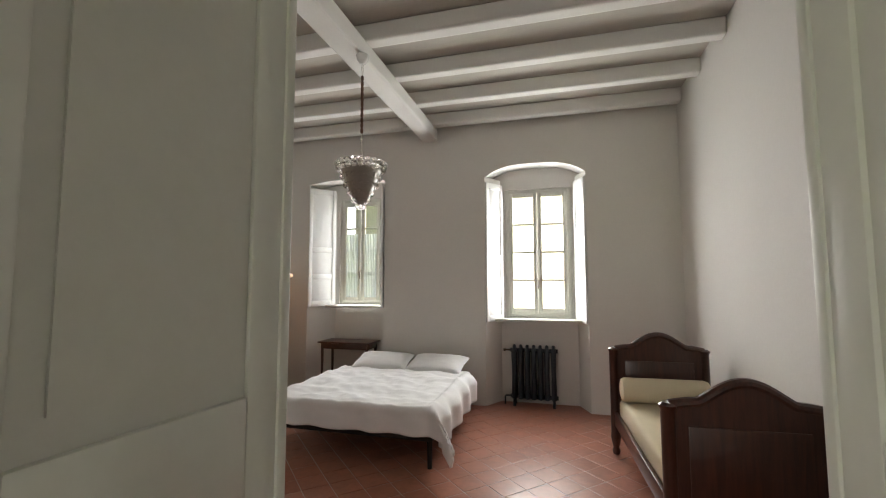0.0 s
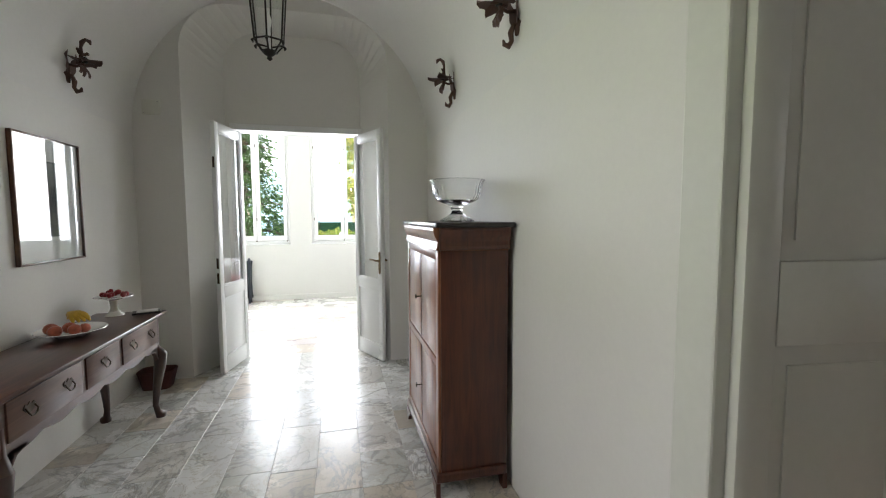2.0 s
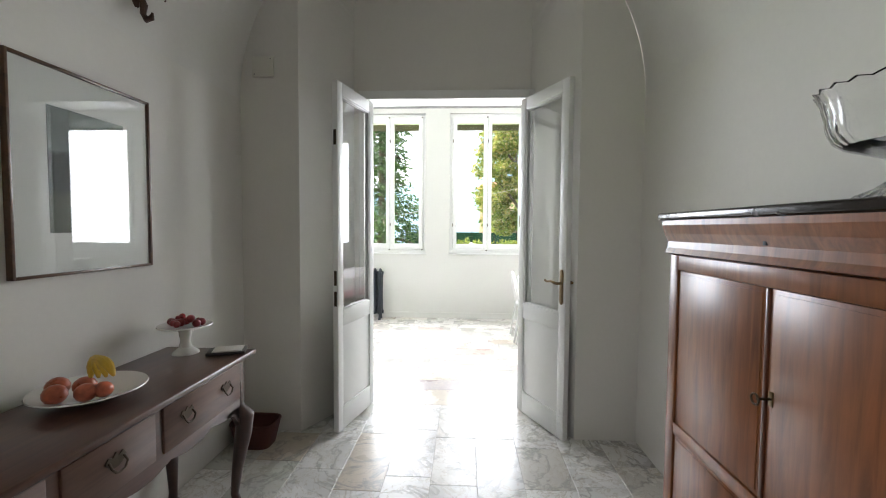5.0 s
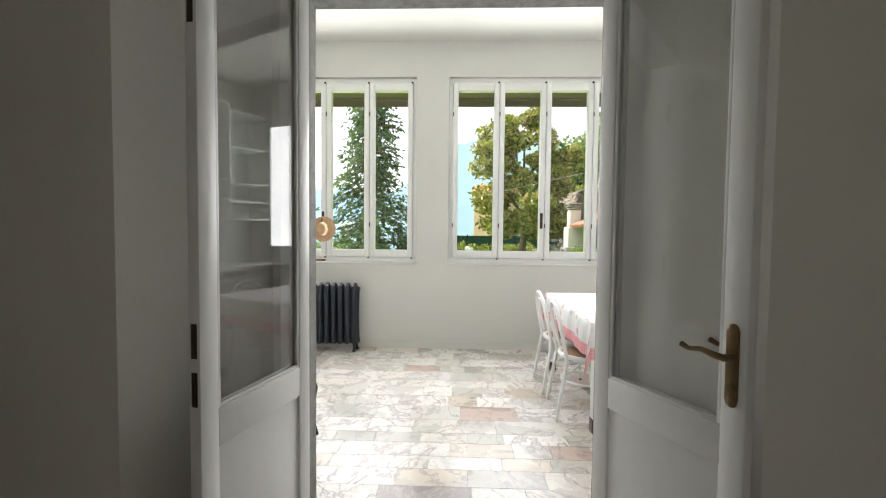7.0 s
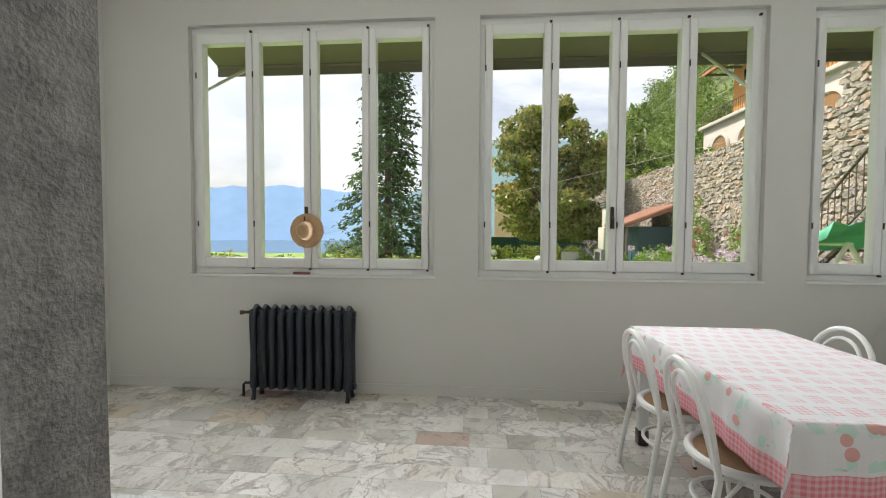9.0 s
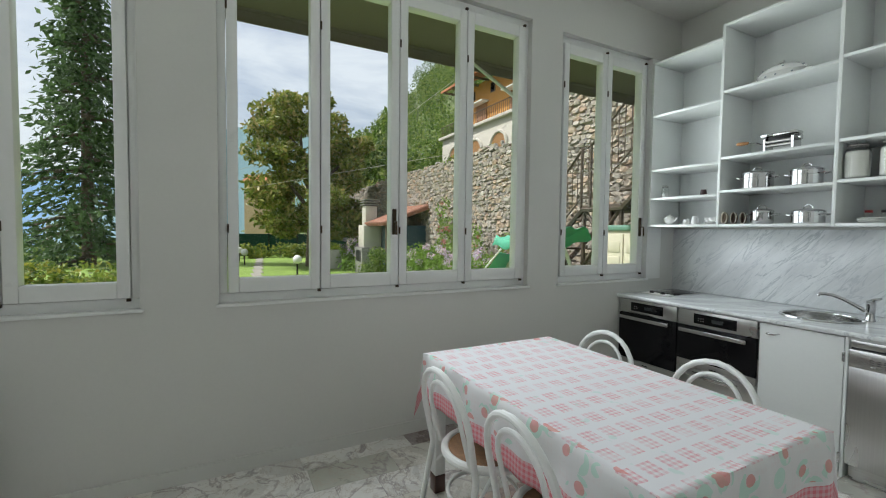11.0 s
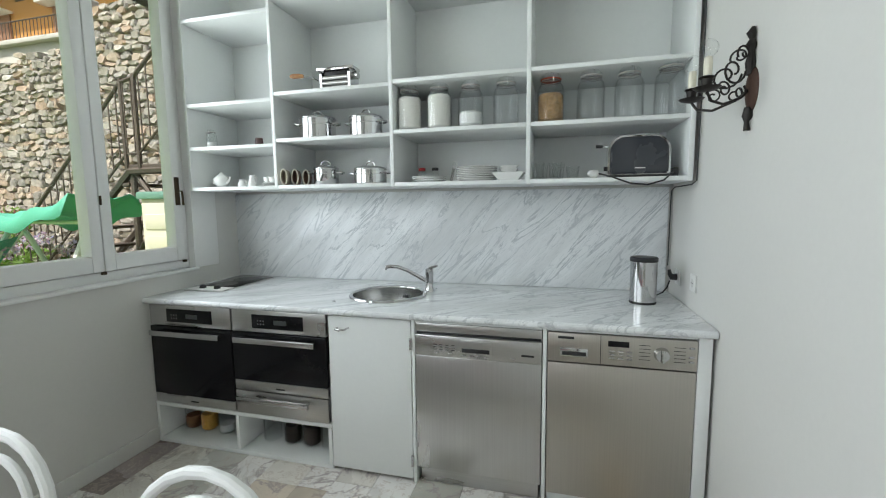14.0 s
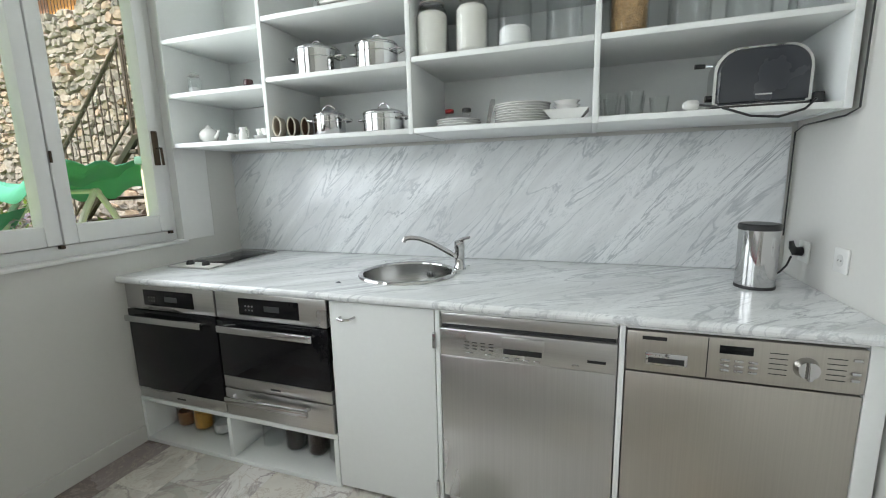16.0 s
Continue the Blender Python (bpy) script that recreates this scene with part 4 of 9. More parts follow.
for z in (0.752, 0.772, 0.812):
    part("button", box(x0 + 0.578, x0 + 0.600, FY - 0.0125, FY - 0.0078, z, z + 0.009, 0.002), "chrome", pn)

# ---------------------------------------------------------------- sink, tap, hob, bin, sockets
sk = thing("sink", "round stainless steel sink set into the marble", "sink", m=pose(1.39, -0.235, 0.90))
part("rim", tube(bmesh.new(), [(0.218 * math.cos(a), 0.218 * math.sin(a), 0.001) for a in (2 * math.pi * k / 48 for k in range(48))], 0.0125, 8, True), "chrome", sk)
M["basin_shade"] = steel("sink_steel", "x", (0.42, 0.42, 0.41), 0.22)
bmb = bmesh.new()
seg = 48
prof = [(0.205, 0.004), (0.203, -0.02), (0.198, -0.10), (0.175, -0.135), (0.05, -0.145), (0.001, -0.147)]
rings = [[bmb.verts.new((r * math.cos(2 * math.pi * k / seg), r * math.sin(2 * math.pi * k / seg), z)) for k in range(seg)] for r, z in prof]
for a_, b_ in zip(rings, rings[1:]):
    for k in range(seg):
        bmb.faces.new((a_[k], b_[k], b_[(k + 1) % seg], a_[(k + 1) % seg]))
bowl_ob = part("bowl", bmb, "basin_shade", sk)
part("overflow", box(0.02, 0.07, 0.190, 0.196, -0.06, -0.035, 0.002), "black", sk)
for k in range(3):
    part("overflow_slot", box(0.026 + 0.015 * k, 0.034 + 0.015 * k, 0.186, 0.1905, -0.058, -0.037, 0.001), "chrome", sk)

tp = thing("mixer_tap", "chrome single lever kitchen mixer tap", "tap", m=pose(1.600, -0.085, 0.90))
part("body", lathe(bmesh.new(), [(0.030, 0), (0.028, 0.012), (0.024, 0.02), (0.024, 0.10), (0.026, 0.104), (0.024, 0.135), (0.012, 0.142)], seg=24), "chrome", tp)
part("spout", tube(bmesh.new(), [(-0.01, -0.01, 0.06), (-0.06, -0.035, 0.095), (-0.12, -0.065, 0.135), (-0.17, -0.09, 0.158), (-0.205, -0.107, 0.163), (-0.232, -0.12, 0.160), (-0.238, -0.123, 0.145)], [0.013, 0.012, 0.011, 0.011, 0.011, 0.012, 0.012], 12), "chrome", tp)
part("lever", tube(bmesh.new(), [(0.0, 0.0, 0.135), (0.02, -0.005, 0.148), (0.055, -0.012, 0.158)], [0.012, 0.009, 0.007], 10), "chrome", tp)

hb = thing("hob", "two-zone black glass domino hob with steel rim", "hob", m=pose(0.06, -0.40, 0.90))
part("rim", box(0.0, 0.29, 0.0, 0.52, 0.0005, 0.007, 0.003), "steel_x", hb)
part("glass_plate", box(0.012, 0.278, 0.13, 0.508, 0.0072, 0.0095, 0.001), "black_glass", hb)
part("control_strip", box(0.012, 0.278, 0.012, 0.122, 0.0072, 0.0088, 0.001), "white_plastic", hb)
for x in (0.09, 0.20):
    part("knob", lathe(bmesh.new(), [(0.020, 0.009), (0.020, 0.016), (0.015, 0.028), (0.013, 0.030)], (x, 0.065, 0), 16), "black", hb)
for y, r in ((0.21, 0.07), (0.40, 0.085)):
    part("cooking_zone", lathe(bmesh.new(), [(r, 0.0096), (r, 0.0099), (r - 0.004, 0.0099)], (0.145, y, 0), 32), plain("zone_print", (0.04, 0.04, 0.042), 0.15, bump=0), hb)

bn = thing("steel_canister", "polished steel canister with a black lid on the worktop", "canister", m=pose(2.795, -0.14, 0.90))
part("base", lathe(bmesh.new(), [(0.066, 0), (0.067, 0.006), (0.066, 0.012)], seg=36), "black", bn)
part("body", lathe(bmesh.new(), [(0.065, 0.012), (0.0655, 0.02), (0.0655, 0.222), (0.064, 0.224)], seg=36), "chrome", bn)
part("lid", lathe(bmesh.new(), [(0.068, 0.222), (0.069, 0.228), (0.069, 0.240), (0.064, 0.245), (0.0, 0.246)], seg=36), "black", bn, "black plastic lid")


def socket(y, z, label):
    s = thing("wall_socket", label, "socket", "wall sockets", pose(KX, y, z))
    part("plate", box(-0.009, -0.0005, -0.042, 0.042, -0.042, 0.042, 0.004), "white_plastic", s)
    part("insert", tube(bmesh.new(), [(-0.010, 0, 0), (-0.0088, 0, 0)], 0.021, 20), plain("socket_white", (0.62, 0.62, 0.60), 0.4, bump=0), s)
    for d in (-0.009, 0.009):
        part("contact_hole", tube(bmesh.new(), [(-0.0108, d, 0), (-0.0098, d, 0)], 0.0028, 8), "black", s)
    return s


socket(-0.265, 1.035, "white wall socket above the worktop's end")
socket(0.0, 1.02, "white wall socket with a black plug")
pg = thing("black_plug", "black plug with its cable in the wall socket", "plug")
part("plug", tube(bmesh.new(), [(KX - 0.012, 0.0, 1.02), (KX - 0.035, 0.0, 1.02), (KX - 0.045, 0.0, 1.035), (KX - 0.050, 0.0, 1.06)], [0.019, 0.018, 0.012, 0.008], 12), "black", pg)
part("cable", tube(bmesh.new(), [(KX - 0.045, 0.0, 1.00), (KX - 0.055, 0.005, 0.96), (KX - 0.075, 0.01, 0.93), (KX - 0.11, 0.02, 0.906), (2.86, 0.06, 0.906)], 0.004, 8), "black", pg)
solo("black_cable", tube(bmesh.new(), [(2.988, -0.272, KH), (2.986, -0.272, 2.6), (2.988, -0.272, 2.0), (2.986, -0.270, 1.53), (2.985, -0.20, 1.515), (2.984, 0.10, 1.512), (2.982, 0.165, 1.49), (2.982, 0.168, 1.06)], 0.0032, 8), "black", "thin black cable running down beside the shelves", "cable")

# ---------------------------------------------------------------- open wall shelves
SF, SB = -0.255, KY1
sh = thing("wall_shelving", "tall white lacquered open wall shelving in four columns", "shelving")
uprights = [(0.022, 0.044, 3.10), (0.665, 0.687, 3.20), (1.428, 1.450, 3.20), (2.186, 2.208, 3.20), (2.950, 2.974, 3.20)]
for x0, x1, top in uprights:
    part("upright", box(x0, x1, SF, SB - 0.002, 1.531, top, 0.002), "lacquer", sh)
LEVELS = [(0, (1.543, 1.800, 2.070, 2.585, 3.088)), (1, (1.545, 1.825, 2.100, 2.645, 3.188)), (2, (1.545, 1.838, 2.112, 2.668, 3.188)), (3, (1.545, 1.838, 2.112, 2.672, 3.188))]
for c, zs in LEVELS:
    xa, xb = uprights[c][1], uprights[c + 1][0]
    for z in zs:
        part("shelf_board", box(xa + 0.0005, xb - 0.0005, SF + 0.002, SB - 0.002, z - 0.011, z + 0.011, 0.002), "lacquer", sh)
    part("back_board", box(xa, xb, SB - 0.012, SB - 0.004, zs[0], zs[-1], 0), "lacquer", sh)
part("cornice_gap", box(0.03, 2.97, SB - 0.10, SB - 0.004, 3.20, 3.205, 0), "lacquer", sh)


def put(z):
    return z + 0.0112


def preserving_jar(x, y, z, fill=None, level=0.0, label="", s=1.0, red=False):
    t = thing("storage_jar", label, "jar", "glass storage jars", pose(x, y, z))
    R, Hh = 0.062 * s, 0.185 * s
    outer_p = [(0.30 * R, 0.001), (0.86 * R, 0.001), (R, 0.012), (R, Hh * 0.80), (0.93 * R, Hh * 0.90), (0.70 * R, Hh), (0.68 * R, Hh * 1.06)]
    inner_p = [(0.62 * R, Hh * 1.06), (0.64 * R, Hh), (0.87 * R, Hh * 0.89), (0.94 * R, Hh * 0.79), (0.94 * R, 0.018), (0.8 * R, 0.008), (0.0, 0.008)]
    part("jar", lathe(bmesh.new(), outer_p + inner_p, seg=28), "jar_glass", t)
    if fill:
        h = 0.009 + level * Hh * 0.86
        part("contents", lathe(bmesh.new(), [(0.0, 0.0095), (0.78 * R, 0.0095), (0.925 * R, 0.02), (0.925 * R, max(0.024, h - 0.012)), (0.80 * R, h), (0.0, h - 0.006)], seg=28), fill, t)
    lid = part("lid", lathe(bmesh.new(), [(0.70 * R, Hh * 1.075), (0.76 * R, Hh * 1.085), (0.76 * R, Hh * 1.13), (0.60 * R, Hh * 1.20), (0.25 * R, Hh * 1.215), (0.0, Hh * 1.215)], seg=28), "jar_glass", t, "domed glass lid")
    part("rubber_seal", tube(bmesh.new(), [(0.73 * R * math.cos(a), 0.73 * R * math.sin(a), Hh * 1.068) for a in (2 * math.pi * k / 24 for k in range(24))], 0.0032 * s, 6, True), plain("rubber_red" if red else "rubber_grey", (0.45, 0.09, 0.04) if red else (0.45, 0.43, 0.40), 0.6, bump=0), t)
    bw = tube(bmesh.new(), [(0.72 * R * math.cos(a), 0.72 * R * math.sin(a), Hh * 1.02) for a in (2 * math.pi * k / 24 for k in range(24))], 0.0016, 6, True)
    tube(bw, [(0.02, -0.72 * R, Hh * 1.02), (0.018, -0.86 * R, Hh * 0.98), (-0.018, -0.86 * R, Hh * 0.98), (-0.02, -0.72 * R, Hh * 1.02)], 0.0016, 6)
    tube(bw, [(0.014, -0.80 * R, Hh * 1.0), (0.012, -0.82 * R, Hh * 1.16), (0.0, -0.55 * R, Hh * 1.215)], 0.0014, 6)
    part("wire_clasp", bw, "chrome", t)
    return t


M["flour"] = plain("white_flour", (0.80, 0.78, 0.74), 0.95, vary=0.05, fine=200, bump=0.4)
M["salt"] = plain("white_sugar", (0.80, 0.80, 0.80), 0.8, vary=0.06, fine=400, bump=0.5)
M["muesli"] = plain("oat_muesli", (0.42, 0.27, 0.13), 0.9, vary=0.6, fine=160, coarse=60, bump=1.0, dist=0.01)
M["pasta"] = plain("yellow_pasta", (0.60, 0.33, 0.06), 0.6, vary=0.5, fine=110, coarse=50, bump=1.0, dist=0.01)
M["lentil"] = plain("brown_lentils", (0.24, 0.12, 0.055), 0.7, vary=0.5, fine=240, coarse=90, bump=0.8)
M["coffee"] = plain("dark_coffee_beans", (0.022, 0.010, 0.006), 0.4, vary=0.6, fine=120, coarse=50, bump=1.0, dist=0.01)
z3 = put(1.838)
for x, f, lv, lb in ((1.518, "flour", 0.98, "tall glass storage jar full of white flour"), (1.695, "flour", 1.0, "tall glass storage jar filled with flour to the neck"), (1.875, "salt", 0.42, "glass storage jar half full of sugar"), (2.070, None, 0, "empty clear glass storage jar on the shelf")):
    preserving_jar(x, -0.16, z3, f, lv, lb, 1.13)
for x, f, lv, lb in ((2.305, "muesli", 0.78, "glass jar of muesli with a red seal"), (2.506, None, 0, "empty clear glass jar with wire clasp"), (2.690, None, 0, "empty clear glass jar with wire clasp"), (2.880, None, 0, "large empty clear glass jar near the shelf end")):
    preserving_jar(x, -0.16, z3, f, lv, lb, 1.13 if x < 2.8 else 1.2, f == "muesli")
for x, f, lv, lb in ((0.115, "lentil", 0.55, "small glass jar of brown lentils"), (0.235, "pasta", 0.72, "small glass jar of yellow pasta"), (0.37, "salt", 0.35, "glass jar a third full of white salt"), (0.50, None, 0, "small empty glass jar"), (0.70, None, 0, "small empty glass jar"), (0.84, "coffee", 0.75, "glass jar of dark coffee beans"), (0.97, "coffee", 0.85, "glass jar full of dark coffee beans"), (1.09, None, 0, "small empty glass jar")):
    preserving_jar(x, -0.44, 0.0225, f, lv, lb, 0.84)
preserving_jar(0.115, -0.14, put(1.80), "salt", 0.4, "squat little glass jar of white sugar", 0.55)


def pot(x, y, z, r, h, turn, label):
    t = thing("cooking_pot", label, "pot", "steel cooking pots", pose(x, y, z, 0, 0, turn))
    part("body", lathe(bmesh.new(), [(r * 0.95, 0.0), (r, 0.006), (r, h), (r * 1.04, h + 0.004), (r * 1.03, h + 0.008)], seg=36), "chrome", t)
    part("band", tube(bmesh.new(), [(r * 1.003 * math.cos(a), r * 1.003 * math.sin(a), h * 0.72) for a in (2 * math.pi * k / 36 for k in range(36))], 0.0016, 6, True), "steel_x", t)
    lid = part("lid", lathe(bmesh.new(), [(r * 1.02, h + 0.0085), (r * 0.98, h + 0.014), (r * 0.7, h + 0.024), (0.0, h + 0.029)], seg=36), "chrome", t)
    part("lid_handle", tube(bmesh.new(), [(-0.032, 0, h + 0.024), (-0.028, 0, h + 0.042), (-0.010, 0, h + 0.055), (0.010, 0, h + 0.055), (0.028, 0, h + 0.042), (0.032, 0, h + 0.024)], 0.0045, 8), "chrome", lid)
    for s in (-1, 1):
        part("side_handle", tube(bmesh.new(), [(s * r * 0.99, -0.035, h * 0.76), (s * (r + 0.028), -0.030, h * 0.80), (s * (r + 0.036), 0.0, h * 0.81), (s * (r + 0.028), 0.030, h * 0.80), (s * r * 0.99, 0.035, h * 0.76)], 0.0055, 8), "chrome", t)
    return t


pot(0.900, -0.12, put(1.825), 0.108, 0.118, 8, "large polished steel cooking pot with lid")
pot(1.225, -0.12, put(1.825), 0.098, 0.108, -5, "polished steel cooking pot with lid")
pot(0.945, -0.12, put(1.545), 0.076, 0.094, 12, "small polished steel saucepan with lid")
pot(1.245, -0.12, put(1.545), 0.098, 0.082, -8, "low polished steel cooking pot with lid")

for k, x in enumerate((0.715, 0.760, 0.805)):
    t = thing("mug", "brown and cream pottery mug lying on its side", "mug", "pottery mugs", pose(x, -0.21 + 0.05 * k, put(1.545) + 0.050, 90, 0, 18))
    part("cup", lathe(bmesh.new(), [(0.030, -0.04), (0.046, -0.035), (0.048, 0.04), (0.044, 0.042), (0.040, 0.03), (0.038, -0.03), (0.0, -0.032)], seg=24, sx=0.42), plain("mug_brown" if k else "mug_cream", (0.20, 0.12, 0.07) if k else (0.55, 0.48, 0.38), 0.35, vary=0.2), t)
    part("rim", tube(bmesh.new(), [(0.019 * math.cos(a), 0.046 * math.sin(a), 0.042) for a in (2 * math.pi * q / 24 for q in range(24))], 0.004, 6, True), plain("mug_rim", (0.62, 0.58, 0.5), 0.3, bump=0), t)

pm = thing("pasta_machine", "chrome hand-cranked pasta machine with wooden handle", "pasta machine", m=pose(1.06, -0.12, put(2.10)))
part("base", box(-0.10, 0.10, -0.06, 0.06, 0.0, 0.012, 0.003), "chrome", pm)
for x in (-0.10, 0.085):
    bm = bmesh.new()
    prism(bm, [(-0.06, 0.0), (0.055, 0.0), (0.05, 0.13), (-0.02, 0.135), (-0.065, 0.10)], "x", x, x + 0.015)
    part("side", bm, "chrome", pm, smooth=False)
part("hopper", box(-0.125, 0.115, -0.055, 0.045, 0.120, 0.140, 0.004), "chrome", pm)
part("slope", box(-0.085, 0.085, -0.045, 0.03, 0.05, 0.118, 0.012), "black", pm)
for z in (0.045, 0.075):
    part("roller", tube(bmesh.new(), [(-0.086, -0.052, z), (0.086, -0.052, z)], 0.013, 14), "steel_x", pm)
part("crank", tube(bmesh.new(), [(-0.10, -0.02, 0.075), (-0.135, -0.02, 0.075), (-0.15, -0.05, 0.085), (-0.20, -0.10, 0.085)], 0.0045, 8), "chrome", pm)
part("crank_grip", tube(bmesh.new(), [(-0.185, -0.10, 0.085), (-0.215, -0.105, 0.085), (-0.245, -0.11, 0.085), (-0.265, -0.113, 0.085)], [0.010, 0.014, 0.014, 0.009], 12), "pine", pm, "turned wooden grip")
part("dial", tube(bmesh.new(), [(0.10, -0.01, 0.09), (0.128, -0.01, 0.09)], 0.022, 18), "chrome", pm)

tu = thing("tureen", "white china tureen with lid and flower sprigs", "tureen", m=pose(1.01, -0.06, put(2.645)))
part("dish", lathe(bmesh.new(), [(0.07, 0.0), (0.085, 0.006), (0.13, 0.03), (0.145, 0.062), (0.150, 0.066)], seg=32, sx=1.15, sy=0.8), "china", tu)
ld = part("lid", lathe(bmesh.new(), [(0.145, 0.067), (0.138, 0.085), (0.10, 0.118), (0.05, 0.135), (0.0, 0.138)], seg=32, sx=1.15, sy=0.8), "china", tu)
part("knob", lathe(bmesh.new(), [(0.010, 0.134), (0.008, 0.145), (0.018, 0.155), (0.012, 0.166), (0.0, 0.168)], seg=16), "china", ld)
random.seed(3)
for k in range(16):
    a = 2 * math.pi * k / 16 + random.uniform(-0.1, 0.1)
    z = random.choice((0.045, 0.088, 0.10))
    rr = {0.045: 0.139, 0.088: 0.136, 0.10: 0.122}[z]
    part("sprig", ball(bmesh.new(), (1.15 * rr * math.cos(a), 0.8 * rr * math.sin(a), z), 0.008, 6, sz=0.7), plain("sprig_grey", (0.20, 0.24, 0.27), 0.3, bump=0) if k == 0 else bpy.data.materials["sprig_grey"], tu)
for s in (-1, 1):
    part("dish_handle", tube(bmesh.new(), [(s * 0.155, -0.03, 0.05), (s * 0.19, -0.02, 0.058), (s * 0.19, 0.02, 0.058), (s * 0.155, 0.03, 0.05)], 0.007, 8), "china", tu)

# Crockery on the lowest shelves.
zb = put(1.545)
def plate_pile(x, y, z, n, r, label):
    t = thing("plate_stack", label, "plates", m=pose(x, y, z))
    for k in range(n):
        part("plate", lathe(bmesh.new(), [(r * 0.55, 0.0), (r * 0.6, 0.002), (r, 0.012), (r * 1.005, 0.0145), (r * 0.98, 0.0155), (r * 0.55, 0.006), (0.0, 0.006)], (0.002 * math.sin(k * 2.1), 0.002 * math.cos(k * 1.7), 0.0098 * k), 32), "china", t)
    return t


plate_pile(1.90, -0.11, zb, 8, 0.118, "stack of white rimmed dinner plates")
plate_pile(1.62, -0.13, zb, 3, 0.100, "short stack of white dessert plates")
for x, c in ((1.575, (0.30, 0.02, 0.02)), (1.655, (0.03, 0.03, 0.03))):
    t = thing("spice_jar", "small glass spice jar standing on the plates", "jar", "spice jars", pose(x, -0.12, zb + 0.036))
    part("glass", lathe(bmesh.new(), [(0.018, 0), (0.020, 0.003), (0.020, 0.03), (0.016, 0.034)], seg=16), "jar_glass", t)
    part("cap", lathe(bmesh.new(), [(0.019, 0.034), (0.020, 0.036), (0.020, 0.048), (0.017, 0.050)], seg=16), plain("cap", c, 0.35, bump=0), t)
t = thing("cutlery", "bundle of steel cutlery leaning by the plates", "cutlery", m=pose(1.755, -0.16, zb))
for k in range(4):
    part("spoon", tube(bmesh.new(), [(0.004 * k, 0.0, 0.003), (0.006 + 0.004 * k, 0.02, 0.06), (0.012 + 0.004 * k, 0.035, 0.095), (0.014 + 0.004 * k, 0.04, 0.115)], [0.003, 0.003, 0.008, 0.003], 6), "chrome", t)
t = thing("serving_dish", "white china square serving dish", "dish", m=pose(2.085, -0.13, zb))
bm = bmesh.new()
rings = [[bm.verts.new((sx * w, sy * w * 0.8, z)) for sx, sy in ((-1, -1), (1, -1), (1, 1), (-1, 1))] for w, z in ((0.05, 0.0), (0.088, 0.045), (0.083, 0.045), (0.046, 0.006))]
bm.faces.new(rings[0][::-1])
for a_, b_ in zip(rings, rings[1:]):
    for k in range(4):
        bm.faces.new((a_[k], a_[(k + 1) % 4], b_[(k + 1) % 4], b_[k]))
bm.faces.new(rings[-1])
part("dish", bm, "china", t, smooth=False)
t = thing("bowl_stack", "small stack of white bowls on a dish", "bowls", m=pose(2.085, -0.13, zb + 0.006))
for k in range(3):
    part("bowl", lathe(bmesh.new(), [(0.022, 0.0), (0.03, 0.004), (0.045, 0.032), (0.054, 0.040), (0.050, 0.040), (0.0, 0.01)], (0, 0, 0.018 * k), 24, 1, 0.9), "china", t)
for x, y, h in ((2.245, -0.19, 0.088), (2.262, -0.09, 0.088), (2.335, -0.18, 0.088), (2.35, -0.08, 0.088), (2.425, -0.16, 0.066)):
    t = solo("drinking_glass", lathe(bmesh.new(), [(0.0, 0.0005), (0.026, 0.0005), (0.028, 0.004), (0.035, h), (0.033, h), (0.026, 0.010), (0.0, 0.009)], seg=20), "jar_glass", "clear drinking glass upside up on the shelf", "glass", "drinking glasses", pose(x, y, zb))

to = thing("toaster", "dark grey long-slot toaster with chrome ends", "toaster", m=pose(2.745, -0.13, zb))
def toaster_side(w, h0, h1, r, n=8):
    pts = [(-w, h0)]
    pts += [(-w + r - r * math.cos(a), h1 - r + r * math.sin(a)) for a in (math.pi / 2 * k / n for k in range(n + 1))]
    pts += [(w - r + r * math.sin(a), h1 - r + r * math.cos(a)) for a in (math.pi / 2 * k / n for k in range(n + 1))]
    return pts + [(w, h0)]


bm = bmesh.new()
prism(bm, toaster_side(0.138, 0.018, 0.205, 0.075), "y", -0.055, 0.055)
bmesh.ops.bevel(bm, geom=[e for e in bm.edges if e.calc_face_angle(0) > 1.0], offset=0.008, segments=3, affect="EDGES")
part("body", bm, plain("toaster_grey", (0.030, 0.034, 0.042), 0.28, 0.0, vary=0.05, coat=0.3, bump=0), to)
bm = bmesh.new()
prism(bm, toaster_side(0.148, 0.014, 0.212, 0.080), "y", -0.044, 0.044)
part("chrome_band", bm, "chrome", to)
part("base", box(-0.142, 0.142, -0.052, 0.052, 0.0, 0.016, 0.004), "black", to)
part("slot", box(-0.10, 0.10, -0.014, 0.014, 0.207, 0.2135, 0.002), "black", to)
part("lever", tube(bmesh.new(), [(-0.146, 0, 0.165), (-0.175, -0.01, 0.165)], 0.004, 8), "chrome", to)
part("lever_grip", tube(bmesh.new(), [(-0.172, -0.01, 0.165), (-0.205, -0.012, 0.166)], [0.008, 0.009], 10), "black", to)
part("maker_mark", box(-0.02, 0.03, -0.0562, -0.0552, 0.045, 0.050, 0), "chrome", to, smooth=False)
part("timer_knob", tube(bmesh.new(), [(-0.146, 0.0, 0.05), (-0.162, 0.0, 0.05)], 0.012, 12), "black", to)
pts = [(-0.20, -0.06, 0.025), (-0.16, -0.10, 0.012), (-0.12, -0.128, -0.004), (-0.05, -0.135, -0.032), (0.03, -0.135, -0.040), (0.10, -0.132, -0.020), (0.135, -0.115, 0.012), (0.155, -0.06, 0.02)]
part("cable", tube(bmesh.new(), pts, 0.0042, 8), "black", to)
